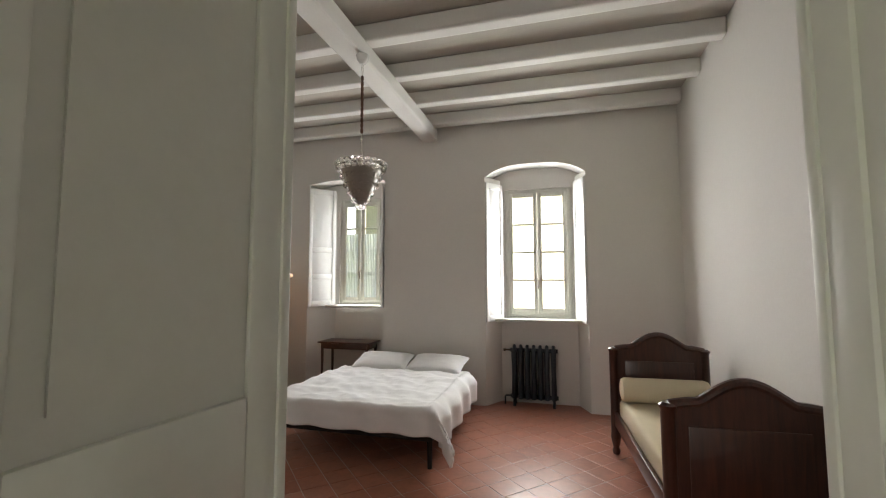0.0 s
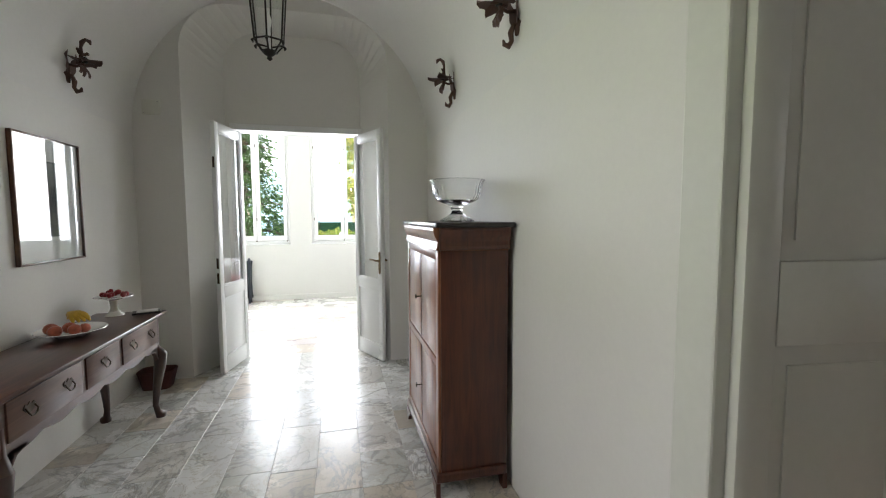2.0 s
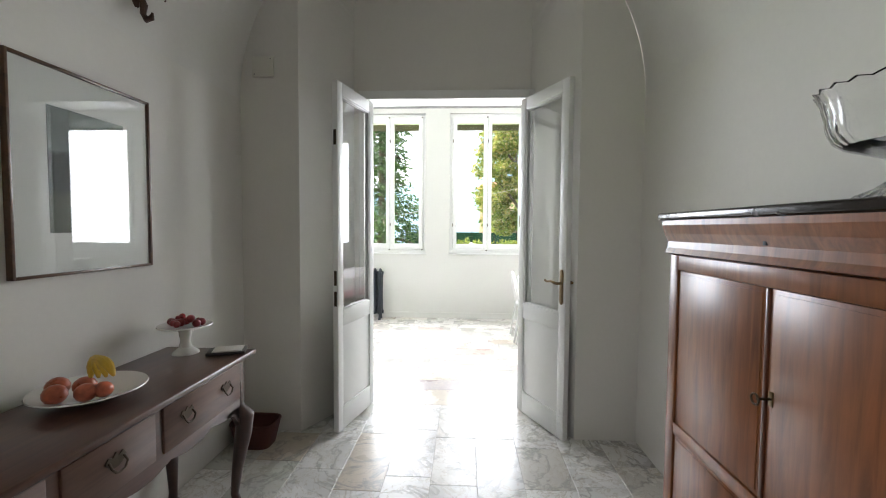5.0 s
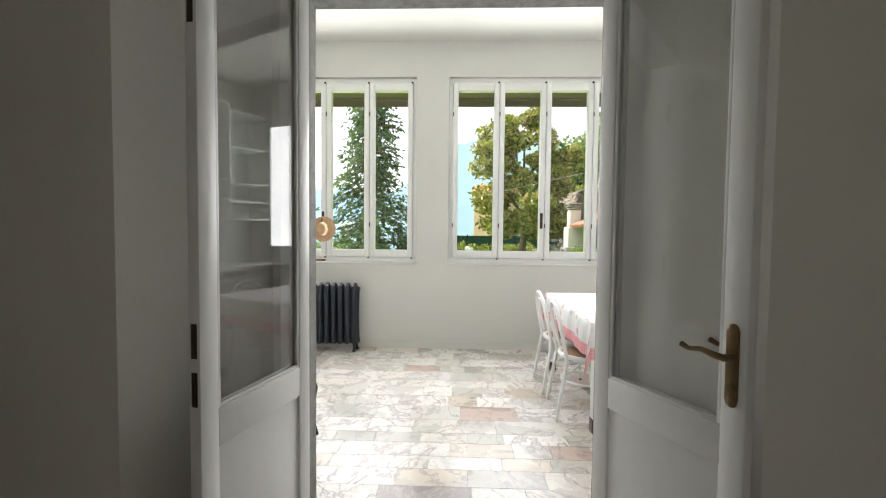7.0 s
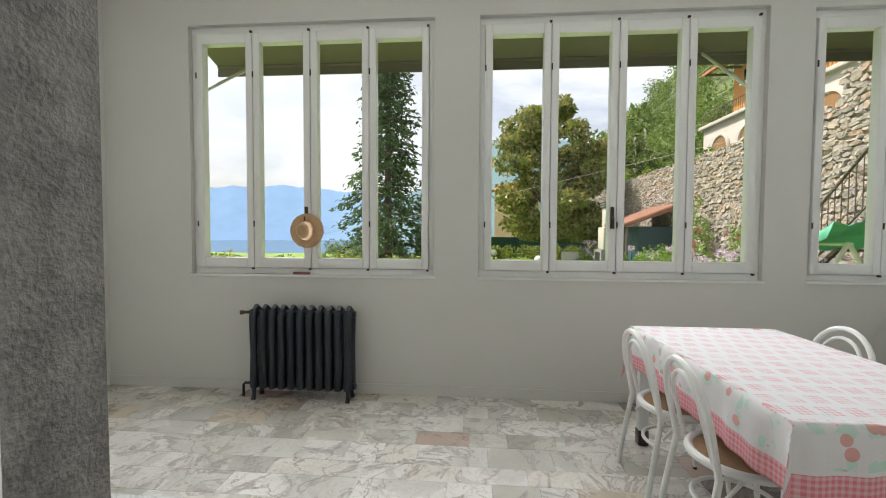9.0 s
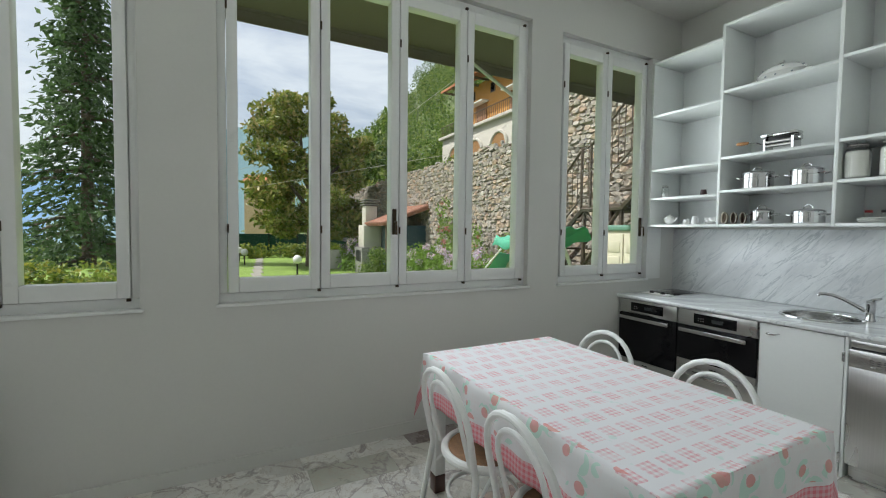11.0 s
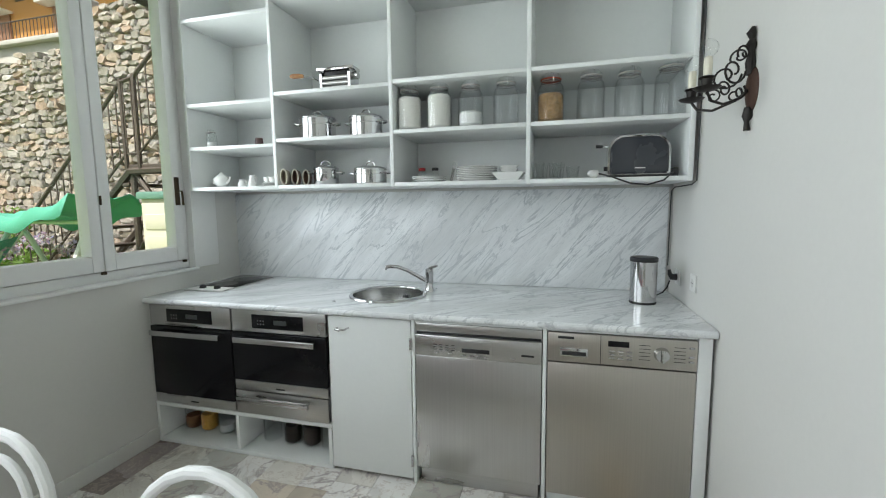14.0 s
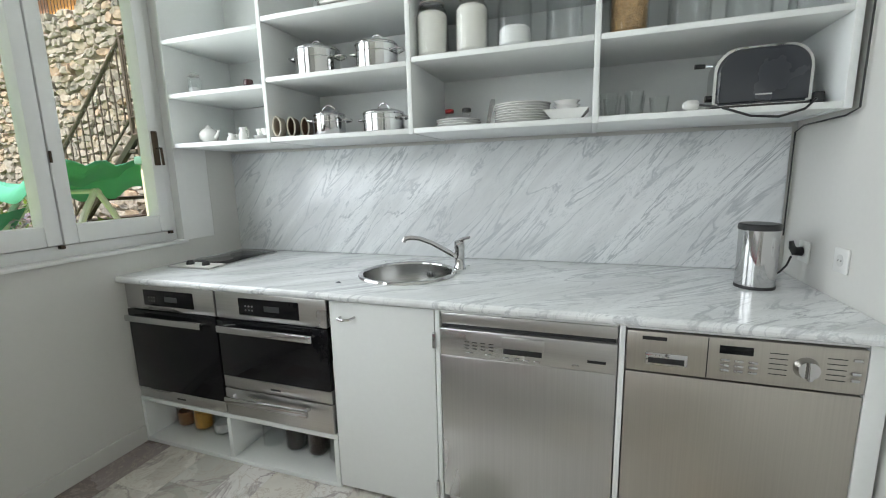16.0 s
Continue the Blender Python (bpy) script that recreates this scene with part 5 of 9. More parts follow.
part("plug", lathe(bmesh.new(), [(0.018, 0.0), (0.02, 0.004), (0.019, 0.035), (0.012, 0.045), (0.006, 0.05)], (0, 0, 0), 14), "white_plastic", to, "white plug with black cable").matrix_local = pose(-0.20, -0.06, 0.022, 0, -90, 20)
part("cable_winder", box(0.152, 0.185, -0.05, 0.0, 0.0, 0.045, 0.006), "black", to)

t = solo("egg_cup", lathe(bmesh.new(), [(0.026, 0.0), (0.028, 0.004), (0.022, 0.05), (0.020, 0.052), (0.0, 0.045)], seg=16), plain("dark_red_pot", (0.045, 0.012, 0.012), 0.35), "small dark red pot on the shelf", "pot", m=pose(0.49, -0.15, put(1.80)))
t = thing("teapot", "small white china teapot", "teapot", m=pose(0.165, -0.13, zb - 0.003))
part("body", ball(bmesh.new(), (0, 0, 0.046), 0.048, 20, sz=0.95), "china", t)
part("lid", lathe(bmesh.new(), [(0.022, 0.088), (0.012, 0.096), (0.005, 0.098), (0.008, 0.106), (0.0, 0.110)], seg=14), "china", t)
part("handle", tube(bmesh.new(), [(-0.044, 0, 0.065), (-0.068, 0, 0.062), (-0.070, 0, 0.035), (-0.045, 0, 0.028)], 0.005, 8), "china", t)
part("spout", tube(bmesh.new(), [(0.042, 0, 0.035), (0.062, 0, 0.05), (0.072, 0, 0.072)], [0.012, 0.008, 0.006], 8), "china", t)
for x, h in ((0.325, 0.052), (0.405, 0.078)):
    t = thing("milk_jug", "small white china milk jug", "jug", "white china jugs", pose(x, -0.13, zb - 0.003))
    part("body", lathe(bmesh.new(), [(0.020, 0), (0.026, 0.004), (0.027, h * 0.4), (0.017, h * 0.75), (0.021, h), (0.018, h), (0.014, h * 0.75), (0.0, h * 0.5)], seg=18), "china", t)
    part("handle", tube(bmesh.new(), [(0.018, 0, h * 0.85), (0.038, 0, h * 0.8), (0.036, 0, h * 0.4), (0.025, 0, h * 0.3)], 0.003, 6), "china", t)
t = thing("cup_stack", "white china cups and saucers stacked together", "cups", m=pose(0.545, -0.13, zb - 0.003))
for k in range(3):
    part("saucer", lathe(bmesh.new(), [(0.03, 0), (0.055, 0.008), (0.056, 0.010), (0.03, 0.004), (0.0, 0.004)], (0, 0, 0.008 * k), 20), "china", t)
for dx in (-0.018, 0.02):
    part("cup", lathe(bmesh.new(), [(0.014, 0.026), (0.022, 0.03), (0.030, 0.062), (0.027, 0.062), (0.0, 0.034)], (dx, 0.01 * dx, 0), 18), "china", t)


# ---------------------------------------------------------------- table and chairs
TX0, TX1, TY0, TY1, TZ = 0.645, 2.10, -2.915, -2.025, 0.77
tb = thing("dining_table", "white painted rectangular dining table with dark feet", "table", m=pose((TX0 + TX1) / 2, (TY0 + TY1) / 2, 0))
hx, hy = (TX1 - TX0) / 2, (TY1 - TY0) / 2
part("tabletop", box(-hx, hx, -hy, hy, TZ - 0.03, TZ, 0.004), "white_paint", tb)
for sx in (-1, 1):
    for sy in (-1, 1):
        lg = part("leg", box(sx * (hx - 0.05) - 0.032, sx * (hx - 0.05) + 0.032, sy * (hy - 0.05) - 0.032, sy * (hy - 0.05) + 0.032, 0.10, TZ - 0.03, 0.006), "white_paint", tb)
        part("foot", box(sx * (hx - 0.05) - 0.033, sx * (hx - 0.05) + 0.033, sy * (hy - 0.05) - 0.033, sy * (hy - 0.05) + 0.033, 0.0, 0.10, 0.004), "mahogany_z", lg, "dark brown foot")
for sy in (-1, 1):
    part("apron", box(-hx + 0.085, hx - 0.085, sy * (hy - 0.05) - 0.012, sy * (hy - 0.05) + 0.012, TZ - 0.13, TZ - 0.031, 0.003), "white_paint", tb)
for sx in (-1, 1):
    part("apron", box(sx * (hx - 0.05) - 0.012, sx * (hx - 0.05) + 0.012, -hy + 0.085, hy - 0.085, TZ - 0.13, TZ - 0.031, 0.003), "white_paint", tb)


def cloth_material():
    """Cotton print: faded pink plaid patches, green touches, a plaid hem, and a band of fruit."""
    m, nt, b = base("printed_tablecloth")
    uv = nt.nodes.new("ShaderNodeUVMap")
    uv.uv_map = "cloth"
    sep = nt.nodes.new("ShaderNodeSeparateXYZ")
    nt.links.new(uv.outputs[0], sep.inputs[0])

    def mth(op, a, b_=None, clamp=False):
        n = nt.nodes.new("ShaderNodeMath")
        n.operation, n.use_clamp = op, clamp
        for s, v in zip(n.inputs, (a, b_)):
            if v is None:
                continue
            if isinstance(v, (int, float)):
                s.default_value = v
            else:
                nt.links.new(v, s)
        return n.outputs[0]

    u, v = sep.outputs[0], sep.outputs[1]
    # u and v are metres from the table's middle, v measured on over the edge.
    def stripes(c, per, width, shift=0.0):
        return mth("LESS_THAN", mth("ABSOLUTE", mth("SUBTRACT", mth("FRACT", mth("ADD", mth("DIVIDE", c, per), shift)), 0.5)), width)
    plaid = mth("ADD", mth("MULTIPLY", stripes(u, 0.022, 0.26), 0.5), mth("MULTIPLY", stripes(v, 0.022, 0.26), 0.5))
    patch = mth("MULTIPLY", stripes(u, 0.112, 0.33), stripes(mth("ADD", v, mth("MULTIPLY", mth("FLOOR", mth("DIVIDE", u, 0.112)), 0.041)), 0.092, 0.34))
    wear = tex_noise(nt, uv.outputs[0], 9, 5, 0.65)
    wr = ramp(nt, [(0.34, (0.15, 0.15, 0.15)), (0.58, (1, 1, 1))])
    nt.links.new(wear, wr.inputs[0])
    fac = mth("MULTIPLY", mth("MULTIPLY", patch, plaid), wr.outputs[0])
    col = mixed(nt, mth("MULTIPLY", fac, 0.68), (0.70, 0.69, 0.71), (0.66, 0.22, 0.27))
    green = tex_noise(nt, uv.outputs[0], 13, 2, 0.5)
    gr = ramp(nt, [(0.66, (0, 0, 0)), (0.70, (1, 1, 1))])
    nt.links.new(green, gr.inputs[0])
    col = mixed(nt, mth("MULTIPLY", gr.outputs[0], 0.35), col, (0.36, 0.62, 0.52))
    # Distance past the table's edge.
    over = mth("MAXIMUM", mth("SUBTRACT", mth("ABSOLUTE", u), hx), mth("SUBTRACT", mth("ABSOLUTE", v), hy))
    inside = mth("LESS_THAN", over, -0.005)
    band = mth("MULTIPLY", mth("GREATER_THAN", over, 0.165), 1.0)
    hem = mth("ADD", 0.45, mth("MULTIPLY", plaid, 0.55))
    col = mixed(nt, mth("MULTIPLY", mth("GREATER_THAN", over, 0.01), 0.9), col, (0.70, 0.69, 0.69))
    vor = nt.nodes.new("ShaderNodeTexVoronoi")
    vor.inputs["Scale"].default_value = 11.0
    nt.links.new(uv.outputs[0], vor.inputs["Vector"])
    ringm = mth("MULTIPLY", mth("GREATER_THAN", over, -0.02), mth("LESS_THAN", over, 0.15))
    fruit = mth("MULTIPLY", mth("LESS_THAN", vor.outputs["Distance"], 0.26), ringm)
    leaf = mth("MULTIPLY", mth("LESS_THAN", vor.outputs["Distance"], 0.46), mth("MULTIPLY", ringm, mth("GREATER_THAN", green, 0.52)))
    col = mixed(nt, mth("MULTIPLY", leaf, 0.65), col, (0.42, 0.68, 0.56))
    col = mixed(nt, mth("MULTIPLY", fruit, 0.7), col, (0.68, 0.22, 0.20))
    col = mixed(nt, mth("MULTIPLY", band, hem), col, (0.70, 0.20, 0.24))
    nt.links.new(col, b.inputs["Base Color"])
    b.inputs["Roughness"].default_value = 0.85
    w = tex_noise(nt, uv.outputs[0], 600, 2)
    bumped(nt, b, w, 0.2, 0.001)
    return m


def tablecloth():
    bm = bmesh.new()
    lay = bm.loops.layers.uv.new("cloth")
    uvs = {}
    drop = 0.245
    nx, ny, nd = 56, 36, 12

    def axis(n, h):
        inner = [-h + 2 * h * k / n for k in range(n + 1)]
        side = [h + drop * (k + 1) / nd for k in range(nd)]
        return [-s for s in reversed(side)] + inner + side
    xs, ys = axis(nx, hx + 0.006), axis(ny, hy + 0.006)
    grid = []
    for u in xs:
        row = []
        for v in ys:
            ou, ov = max(0, abs(u) - hx - 0.006), max(0, abs(v) - hy - 0.006)
            su, sv = math.copysign(1, u), math.copysign(1, v)
            x, y = u - su * ou, v - sv * ov
            if ou and ov:
                d = max(ou, ov)
                # A corner hangs as one pointed fold.
                k = min(ou, ov)
                x += su * (0.010 + 0.018 * k / drop)
                y += sv * (0.012 + 0.05 * k / drop)
                z = TZ + 0.003 - d - 0.5 * k
            else:
                d = ou or ov
                wav = 0.016 * math.sin((v if ou else u) * 15 + 1.3 * su + sv) * min(1, d / 0.10) + 0.010 * math.sin((v if ou else u) * 31 + 2) * min(1, d / 0.14)
                if ou:
                    x += su * (0.012 * min(1, d / 0.03) + max(-0.006, wav))
                if ov:
                    y += sv * (0.012 * min(1, d / 0.03) + max(-0.006, wav))
                z = TZ + 0.003 - d + (0.004 if d else 0)
                if not d:
                    z += 0.0012 * noise.noise(Vector((u * 6, v * 6, 3)))
            p = bm.verts.new((x, y, z))
            uvs[p] = (u, v)
            row.append(p)
        grid.append(row)
    for i in range(len(xs) - 1):
        for j in range(len(ys) - 1):
            f = bm.faces.new((grid[i][j], grid[i + 1][j], grid[i + 1][j + 1], grid[i][j + 1]))
            for lp in f.loops:
                lp[lay].uv = uvs[lp.vert]
    ob = link("tablecloth", bm, cloth_material(), True, 80)
    ob.matrix_world = pose((TX0 + TX1) / 2, (TY0 + TY1) / 2, 0)
    s = ob.modifiers.new("thick", "SOLIDIFY")
    s.thickness, s.offset = 0.0018, 1.0
    return tagged(ob, "white cotton tablecloth with pink plaid and strawberries", "tablecloth")


tablecloth()
M["cane"] = plain("brown_woven_cane", (0.30, 0.17, 0.09), 0.7, vary=0.35, fine=180, coarse=40, bump=0.9, dist=0.004)


def bentwood_chair(m):
    """A white bentwood chair with a double hoop back; its back is towards -y."""
    t = thing("dining_chair", "white painted bentwood chair with woven cane seat", "chair", "chairs round the table", m)
    def hoop(w, top, foot, lean):
        pts = []
        if foot:
            pts += [(-w - 0.005, -0.255, 0.0), (-w + 0.0, -0.225, 0.20), (-w + 0.012, -0.185, 0.44)]
        else:
            pts += [(-w, -0.175, 0.47)]
        n = 12
        zc = top - w
        pts += [(-w * math.cos(math.pi * k / n), -0.19 - lean * (zc + w * math.sin(math.pi * k / n) - 0.45), zc + w * math.sin(math.pi * k / n)) for k in range(n + 1)]
        if foot:
            pts += [(w - 0.012, -0.185, 0.44), (w, -0.225, 0.20), (w + 0.005, -0.255, 0.0)]
        else:
            pts += [(w, -0.175, 0.47)]
        return pts
    part("back_frame", tube(bmesh.new(), hoop(0.212, 0.855, True, 0.18), 0.0145, 10), "white_paint", t)
    part("inner_hoop", tube(bmesh.new(), hoop(0.138, 0.800, False, 0.17), 0.0105, 10), "white_paint", t)
    circ = [(0.200 * math.cos(a), 0.200 * math.sin(a), 0.455) for a in (2 * math.pi * k / 32 for k in range(32))]
    st = part("seat_frame", tube(bmesh.new(), circ, 0.019, 10, True), "white_paint", t)
    part("seat", lathe(bmesh.new(), [(0.0, 0.443), (0.188, 0.445), (0.19, 0.452), (0.185, 0.462), (0.0, 0.457)], seg=32), "cane", t, "brown woven cane seat")
    for s in (-1, 1):
        part("front_leg", tube(bmesh.new(), [(s * 0.15, 0.13, 0.45), (s * 0.165, 0.155, 0.25), (s * 0.178, 0.178, 0.0)], [0.015, 0.013, 0.011], 10), "white_paint", t)
    part("leg_ring", tube(bmesh.new(), [(0.165 * math.cos(a), 0.165 * math.sin(a) - 0.02, 0.255) for a in (2 * math.pi * k / 28 for k in range(28))], 0.0095, 8, True), "white_paint", t)
    for s in (-1, 1):
        part("rubber_foot", tube(bmesh.new(), [(s * 0.178, 0.178, 0.0), (s * 0.177, 0.176, 0.014)], 0.0125, 8), "black", t)
        part("arch_brace", tube(bmesh.new(), [(s * 0.17, 0.15, 0.28), (s * 0.155, 0.11, 0.37), (s * 0.13, 0.06, 0.42), (s * 0.16, -0.08, 0.42), (s * 0.19, -0.17, 0.34)], 0.008, 8), "white_paint", t)
    return t


ch = bentwood_chair(pose(1.155, -2.84, 0, 0, 0, 0))
copy_thing(ch, pose(1.690, -2.83, 0, 0, 0, -3))
copy_thing(ch, pose(0.955, -2.095, 0, 0, 0, 180))
copy_thing(ch, pose(1.605, -2.10, 0, 0, 0, 178))


# ---------------------------------------------------------------- radiator, hat, sconces, low table
def radiator(name, m, n, h, label, pitch=0.087, depth=0.16):
    """A cast-iron column radiator; its length lies along x, from the middle."""
    t = thing(name, label, "radiator", "cast-iron radiators", m)
    L = n * pitch
    for k in range(n):
        x = -L / 2 + pitch * (k + 0.5)
        foot = 0.0 if k in (0, n - 1) else 0.075
        bm = bmesh.new()
        w = pitch * 0.42
        for y in (-depth * 0.36, depth * 0.36):
            tube(bm, [(x, y, 0.10), (x, y * 1.04, 0.13), (x, y, h * 0.5), (x, y * 1.04, h - 0.07), (x, y * 0.8, h - 0.03)], [w * 0.9, w, w * 0.82, w, w * 0.7], 10)
        for z in (0.115, h - 0.055):
            tube(bm, [(x, -depth * 0.42, z), (x, 0, z), (x, depth * 0.42, z)], [w * 0.8, w * 1.02, w * 0.8], 10)
        tube(bm, [(x, -depth * 0.30, h - 0.03), (x, 0, h - 0.005), (x, depth * 0.30, h - 0.03)], [w * 0.5, w * 0.7, w * 0.5], 8)
        if foot == 0.0:
            for y in (-depth * 0.36, depth * 0.36):
                tube(bm, [(x, y, 0.12), (x, y * 1.05, 0.05), (x, y * 1.25, 0.0)], [w * 0.6, w * 0.45, w * 0.62], 8)
        part("section", bm, "radiator", t)
    for z in (0.115, h - 0.055):
        part("header", tube(bmesh.new(), [(-L / 2 - 0.012, 0, z), (L / 2 + 0.012, 0, z)], 0.026, 12), "radiator", t)
    part("valve", tube(bmesh.new(), [(-L / 2 - 0.01, 0, h - 0.055), (-L / 2 - 0.06, 0, h - 0.055), (-L / 2 - 0.10, 0, h - 0.06)], [0.014, 0.012, 0.02], 10), "bronze", t)
    part("supply_pipe", tube(bmesh.new(), [(-L / 2 - 0.01, 0, 0.115), (-L / 2 - 0.07, 0, 0.115), (-L / 2 - 0.085, 0, 0.10), (-L / 2 - 0.085, 0, 0.0)], 0.011, 10), "radiator", t)
    return t


radiator("radiator", pose(0.155, -5.42, 0, 0, 0, 90), 11, 0.775, "black cast-iron column radiator under the lake window", 0.080)
radiator("radiator", pose(7.66, BY1 + 0.16, 0, 0, 0, 0), 7, 0.76, "black cast-iron column radiator in the bedroom window niche", 0.083)

ht = thing("straw_hat", "straw hat with a tan band hanging on the window", "hat", m=pose(0.004, -5.445, 1.41, 0, 90, 0))
M["straw"] = plain("woven_straw", (0.50, 0.33, 0.19), 0.8, vary=0.25, fine=150, coarse=30, bump=0.8)
part("brim", lathe(bmesh.new(), [(0.070, 0.0), (0.145, -0.012), (0.150, -0.006), (0.145, -0.004), (0.075, 0.008), (0.070, 0.006)], seg=40), "straw", ht)
part("crown", lathe(bmesh.new(), [(0.076, 0.004), (0.070, 0.05), (0.062, 0.085), (0.045, 0.095), (0.018, 0.084), (0.0, 0.082)], seg=32, sx=1.1, sy=0.9), "straw", ht)
part("band", lathe(bmesh.new(), [(0.0775, 0.010), (0.0755, 0.034), (0.0735, 0.034), (0.0755, 0.010)], seg=32, sx=1.1, sy=0.9), plain("tan_ribbon", (0.33, 0.20, 0.11), 0.7), ht, "tan ribbon band")
st_ = thing("knife", "small knife with brown handle on the window sill", "knife", m=pose(-0.005, -5.55, 1.029))
part("blade", box(-0.008, 0.008, -0.46, -0.02, 0.0, 0.004, 0.001), "steel_x", st_)
part("handle", box(-0.014, 0.014, -0.02, 0.13, 0.0, 0.022, 0.006), plain("red_brown_grip", (0.16, 0.06, 0.04), 0.5), st_)


def scroll(c, u, v, r, turns=1.1, start=0.0, n=16):
    """A spiral line in the plane of u and v."""
    out = []
    for k in range(n + 1):
        a = start + 2 * math.pi * turns * k / n
        q = r * (1 - 0.75 * k / n)
        out.append(Vector(c) + q * (math.cos(a) * Vector(u) + math.sin(a) * Vector(v)))
    return out


def candle_sconce(y, z):
    """A two-armed wrought-iron wall light; the wall is behind +x."""
    t = thing("wall_sconce", "black wrought-iron wall sconce with two candle bulbs", "wall lamp", "kitchen wall sconces", pose(KX, y, z))
    part("backplate", ball(bmesh.new(), (-0.002, 0, -0.03), 0.075, 20, sx=0.22, sy=0.62, sz=1.0), "rust_iron", t, "rusty oval backplate")
    bm = tube(bmesh.new(), [(-0.012, 0, 0.02), (-0.014, 0, 0.06), (-0.012, 0, 0.10), (-0.016, 0, 0.12), (-0.012, 0, 0.14), (-0.017, 0, 0.16), (-0.010, 0, 0.18)], [0.012, 0.016, 0.010, 0.018, 0.009, 0.015, 0.006], 10)
    part("finial", bm, "iron", t)
    part("pendant", tube(bmesh.new(), [(-0.012, 0, -0.09), (-0.012, 0, -0.12), (-0.014, 0, -0.14), (-0.012, 0, -0.17)], [0.012, 0.018, 0.008, 0.011], 10), "iron", t)
    for s in (-1, 1):
        e = Vector((-0.17, s * 0.085, -0.02))
        d = Vector((-0.17, s * 0.085, 0)).normalized()
        up = Vector((0, 0, 1))
        bm = tube(bmesh.new(), [(-0.015, 0, -0.03), d * 0.05 + up * -0.06, d * 0.12 + up * -0.085, d * 0.17 + up * -0.075, d * 0.19 + up * -0.045], 0.0048, 8)
        tube(bm, scroll(d * 0.085 + up * 0.03, d, up, 0.05, 1.2, math.pi), 0.0038, 6)
        tube(bm, scroll(d * 0.12 + up * -0.035, d, up, 0.028, 1.3, 0.5), 0.0034, 6)
        tube(bm, scroll(d * 0.055 + up * -0.04, d, up, 0.026, 1.2, 2.2), 0.0034, 6)
        tube(bm, scroll(d * 0.045 + up * 0.09, d, up, 0.03, 1.1, -0.6), 0.0036, 6)
        arm = part("arm", bm, "iron", t)
        c = d * 0.19
        part("drip_tray", lathe(bmesh.new(), [(0.012, -0.046), (0.034, -0.040), (0.044, -0.032), (0.036, -0.035), (0.0, -0.036)], (c.x, c.y, 0), 14), "iron", arm)
        part("candle_cup", lathe(bmesh.new(), [(0.013, -0.036), (0.016, -0.030), (0.018, -0.004), (0.026, 0.0), (0.022, 0.004), (0.0, 0.0)], (c.x, c.y, 0), 14), "iron", arm)
        part("candle_tube", lathe(bmesh.new(), [(0.0135, 0.0), (0.0140, 0.03), (0.0130, 0.066), (0.010, 0.068)], (c.x, c.y, 0), 14), plain("wax_cream", (0.66, 0.63, 0.52), 0.5), arm, "cream candle tube")
        part("bulb", ball(bmesh.new(), (c.x, c.y, 0.096), 0.030, 18), "jar_glass", arm, "clear glass globe bulb")
    return t


candle_sconce(-0.785, 1.85)
candle_sconce(-2.40, 1.75)

lt = thing("low_marble_table", "low table with grey marble top and dark legs", "table", m=pose(2.36, -5.10, 0))
part("tabletop", box(-0.19, 0.19, -0.33, 0.33, 0.425, 0.45, 0.006), "marble_top", lt)
for sx in (-1, 1):
    for sy in (-1, 1):
        part("leg", tube(bmesh.new(), [(sx * 0.14, sy * 0.27, 0.425), (sx * 0.165, sy * 0.30, 0.33), (sx * 0.145, sy * 0.28, 0.15), (sx * 0.17, sy * 0.31, 0.0)], [0.018, 0.022, 0.012, 0.016], 8), "iron", lt)


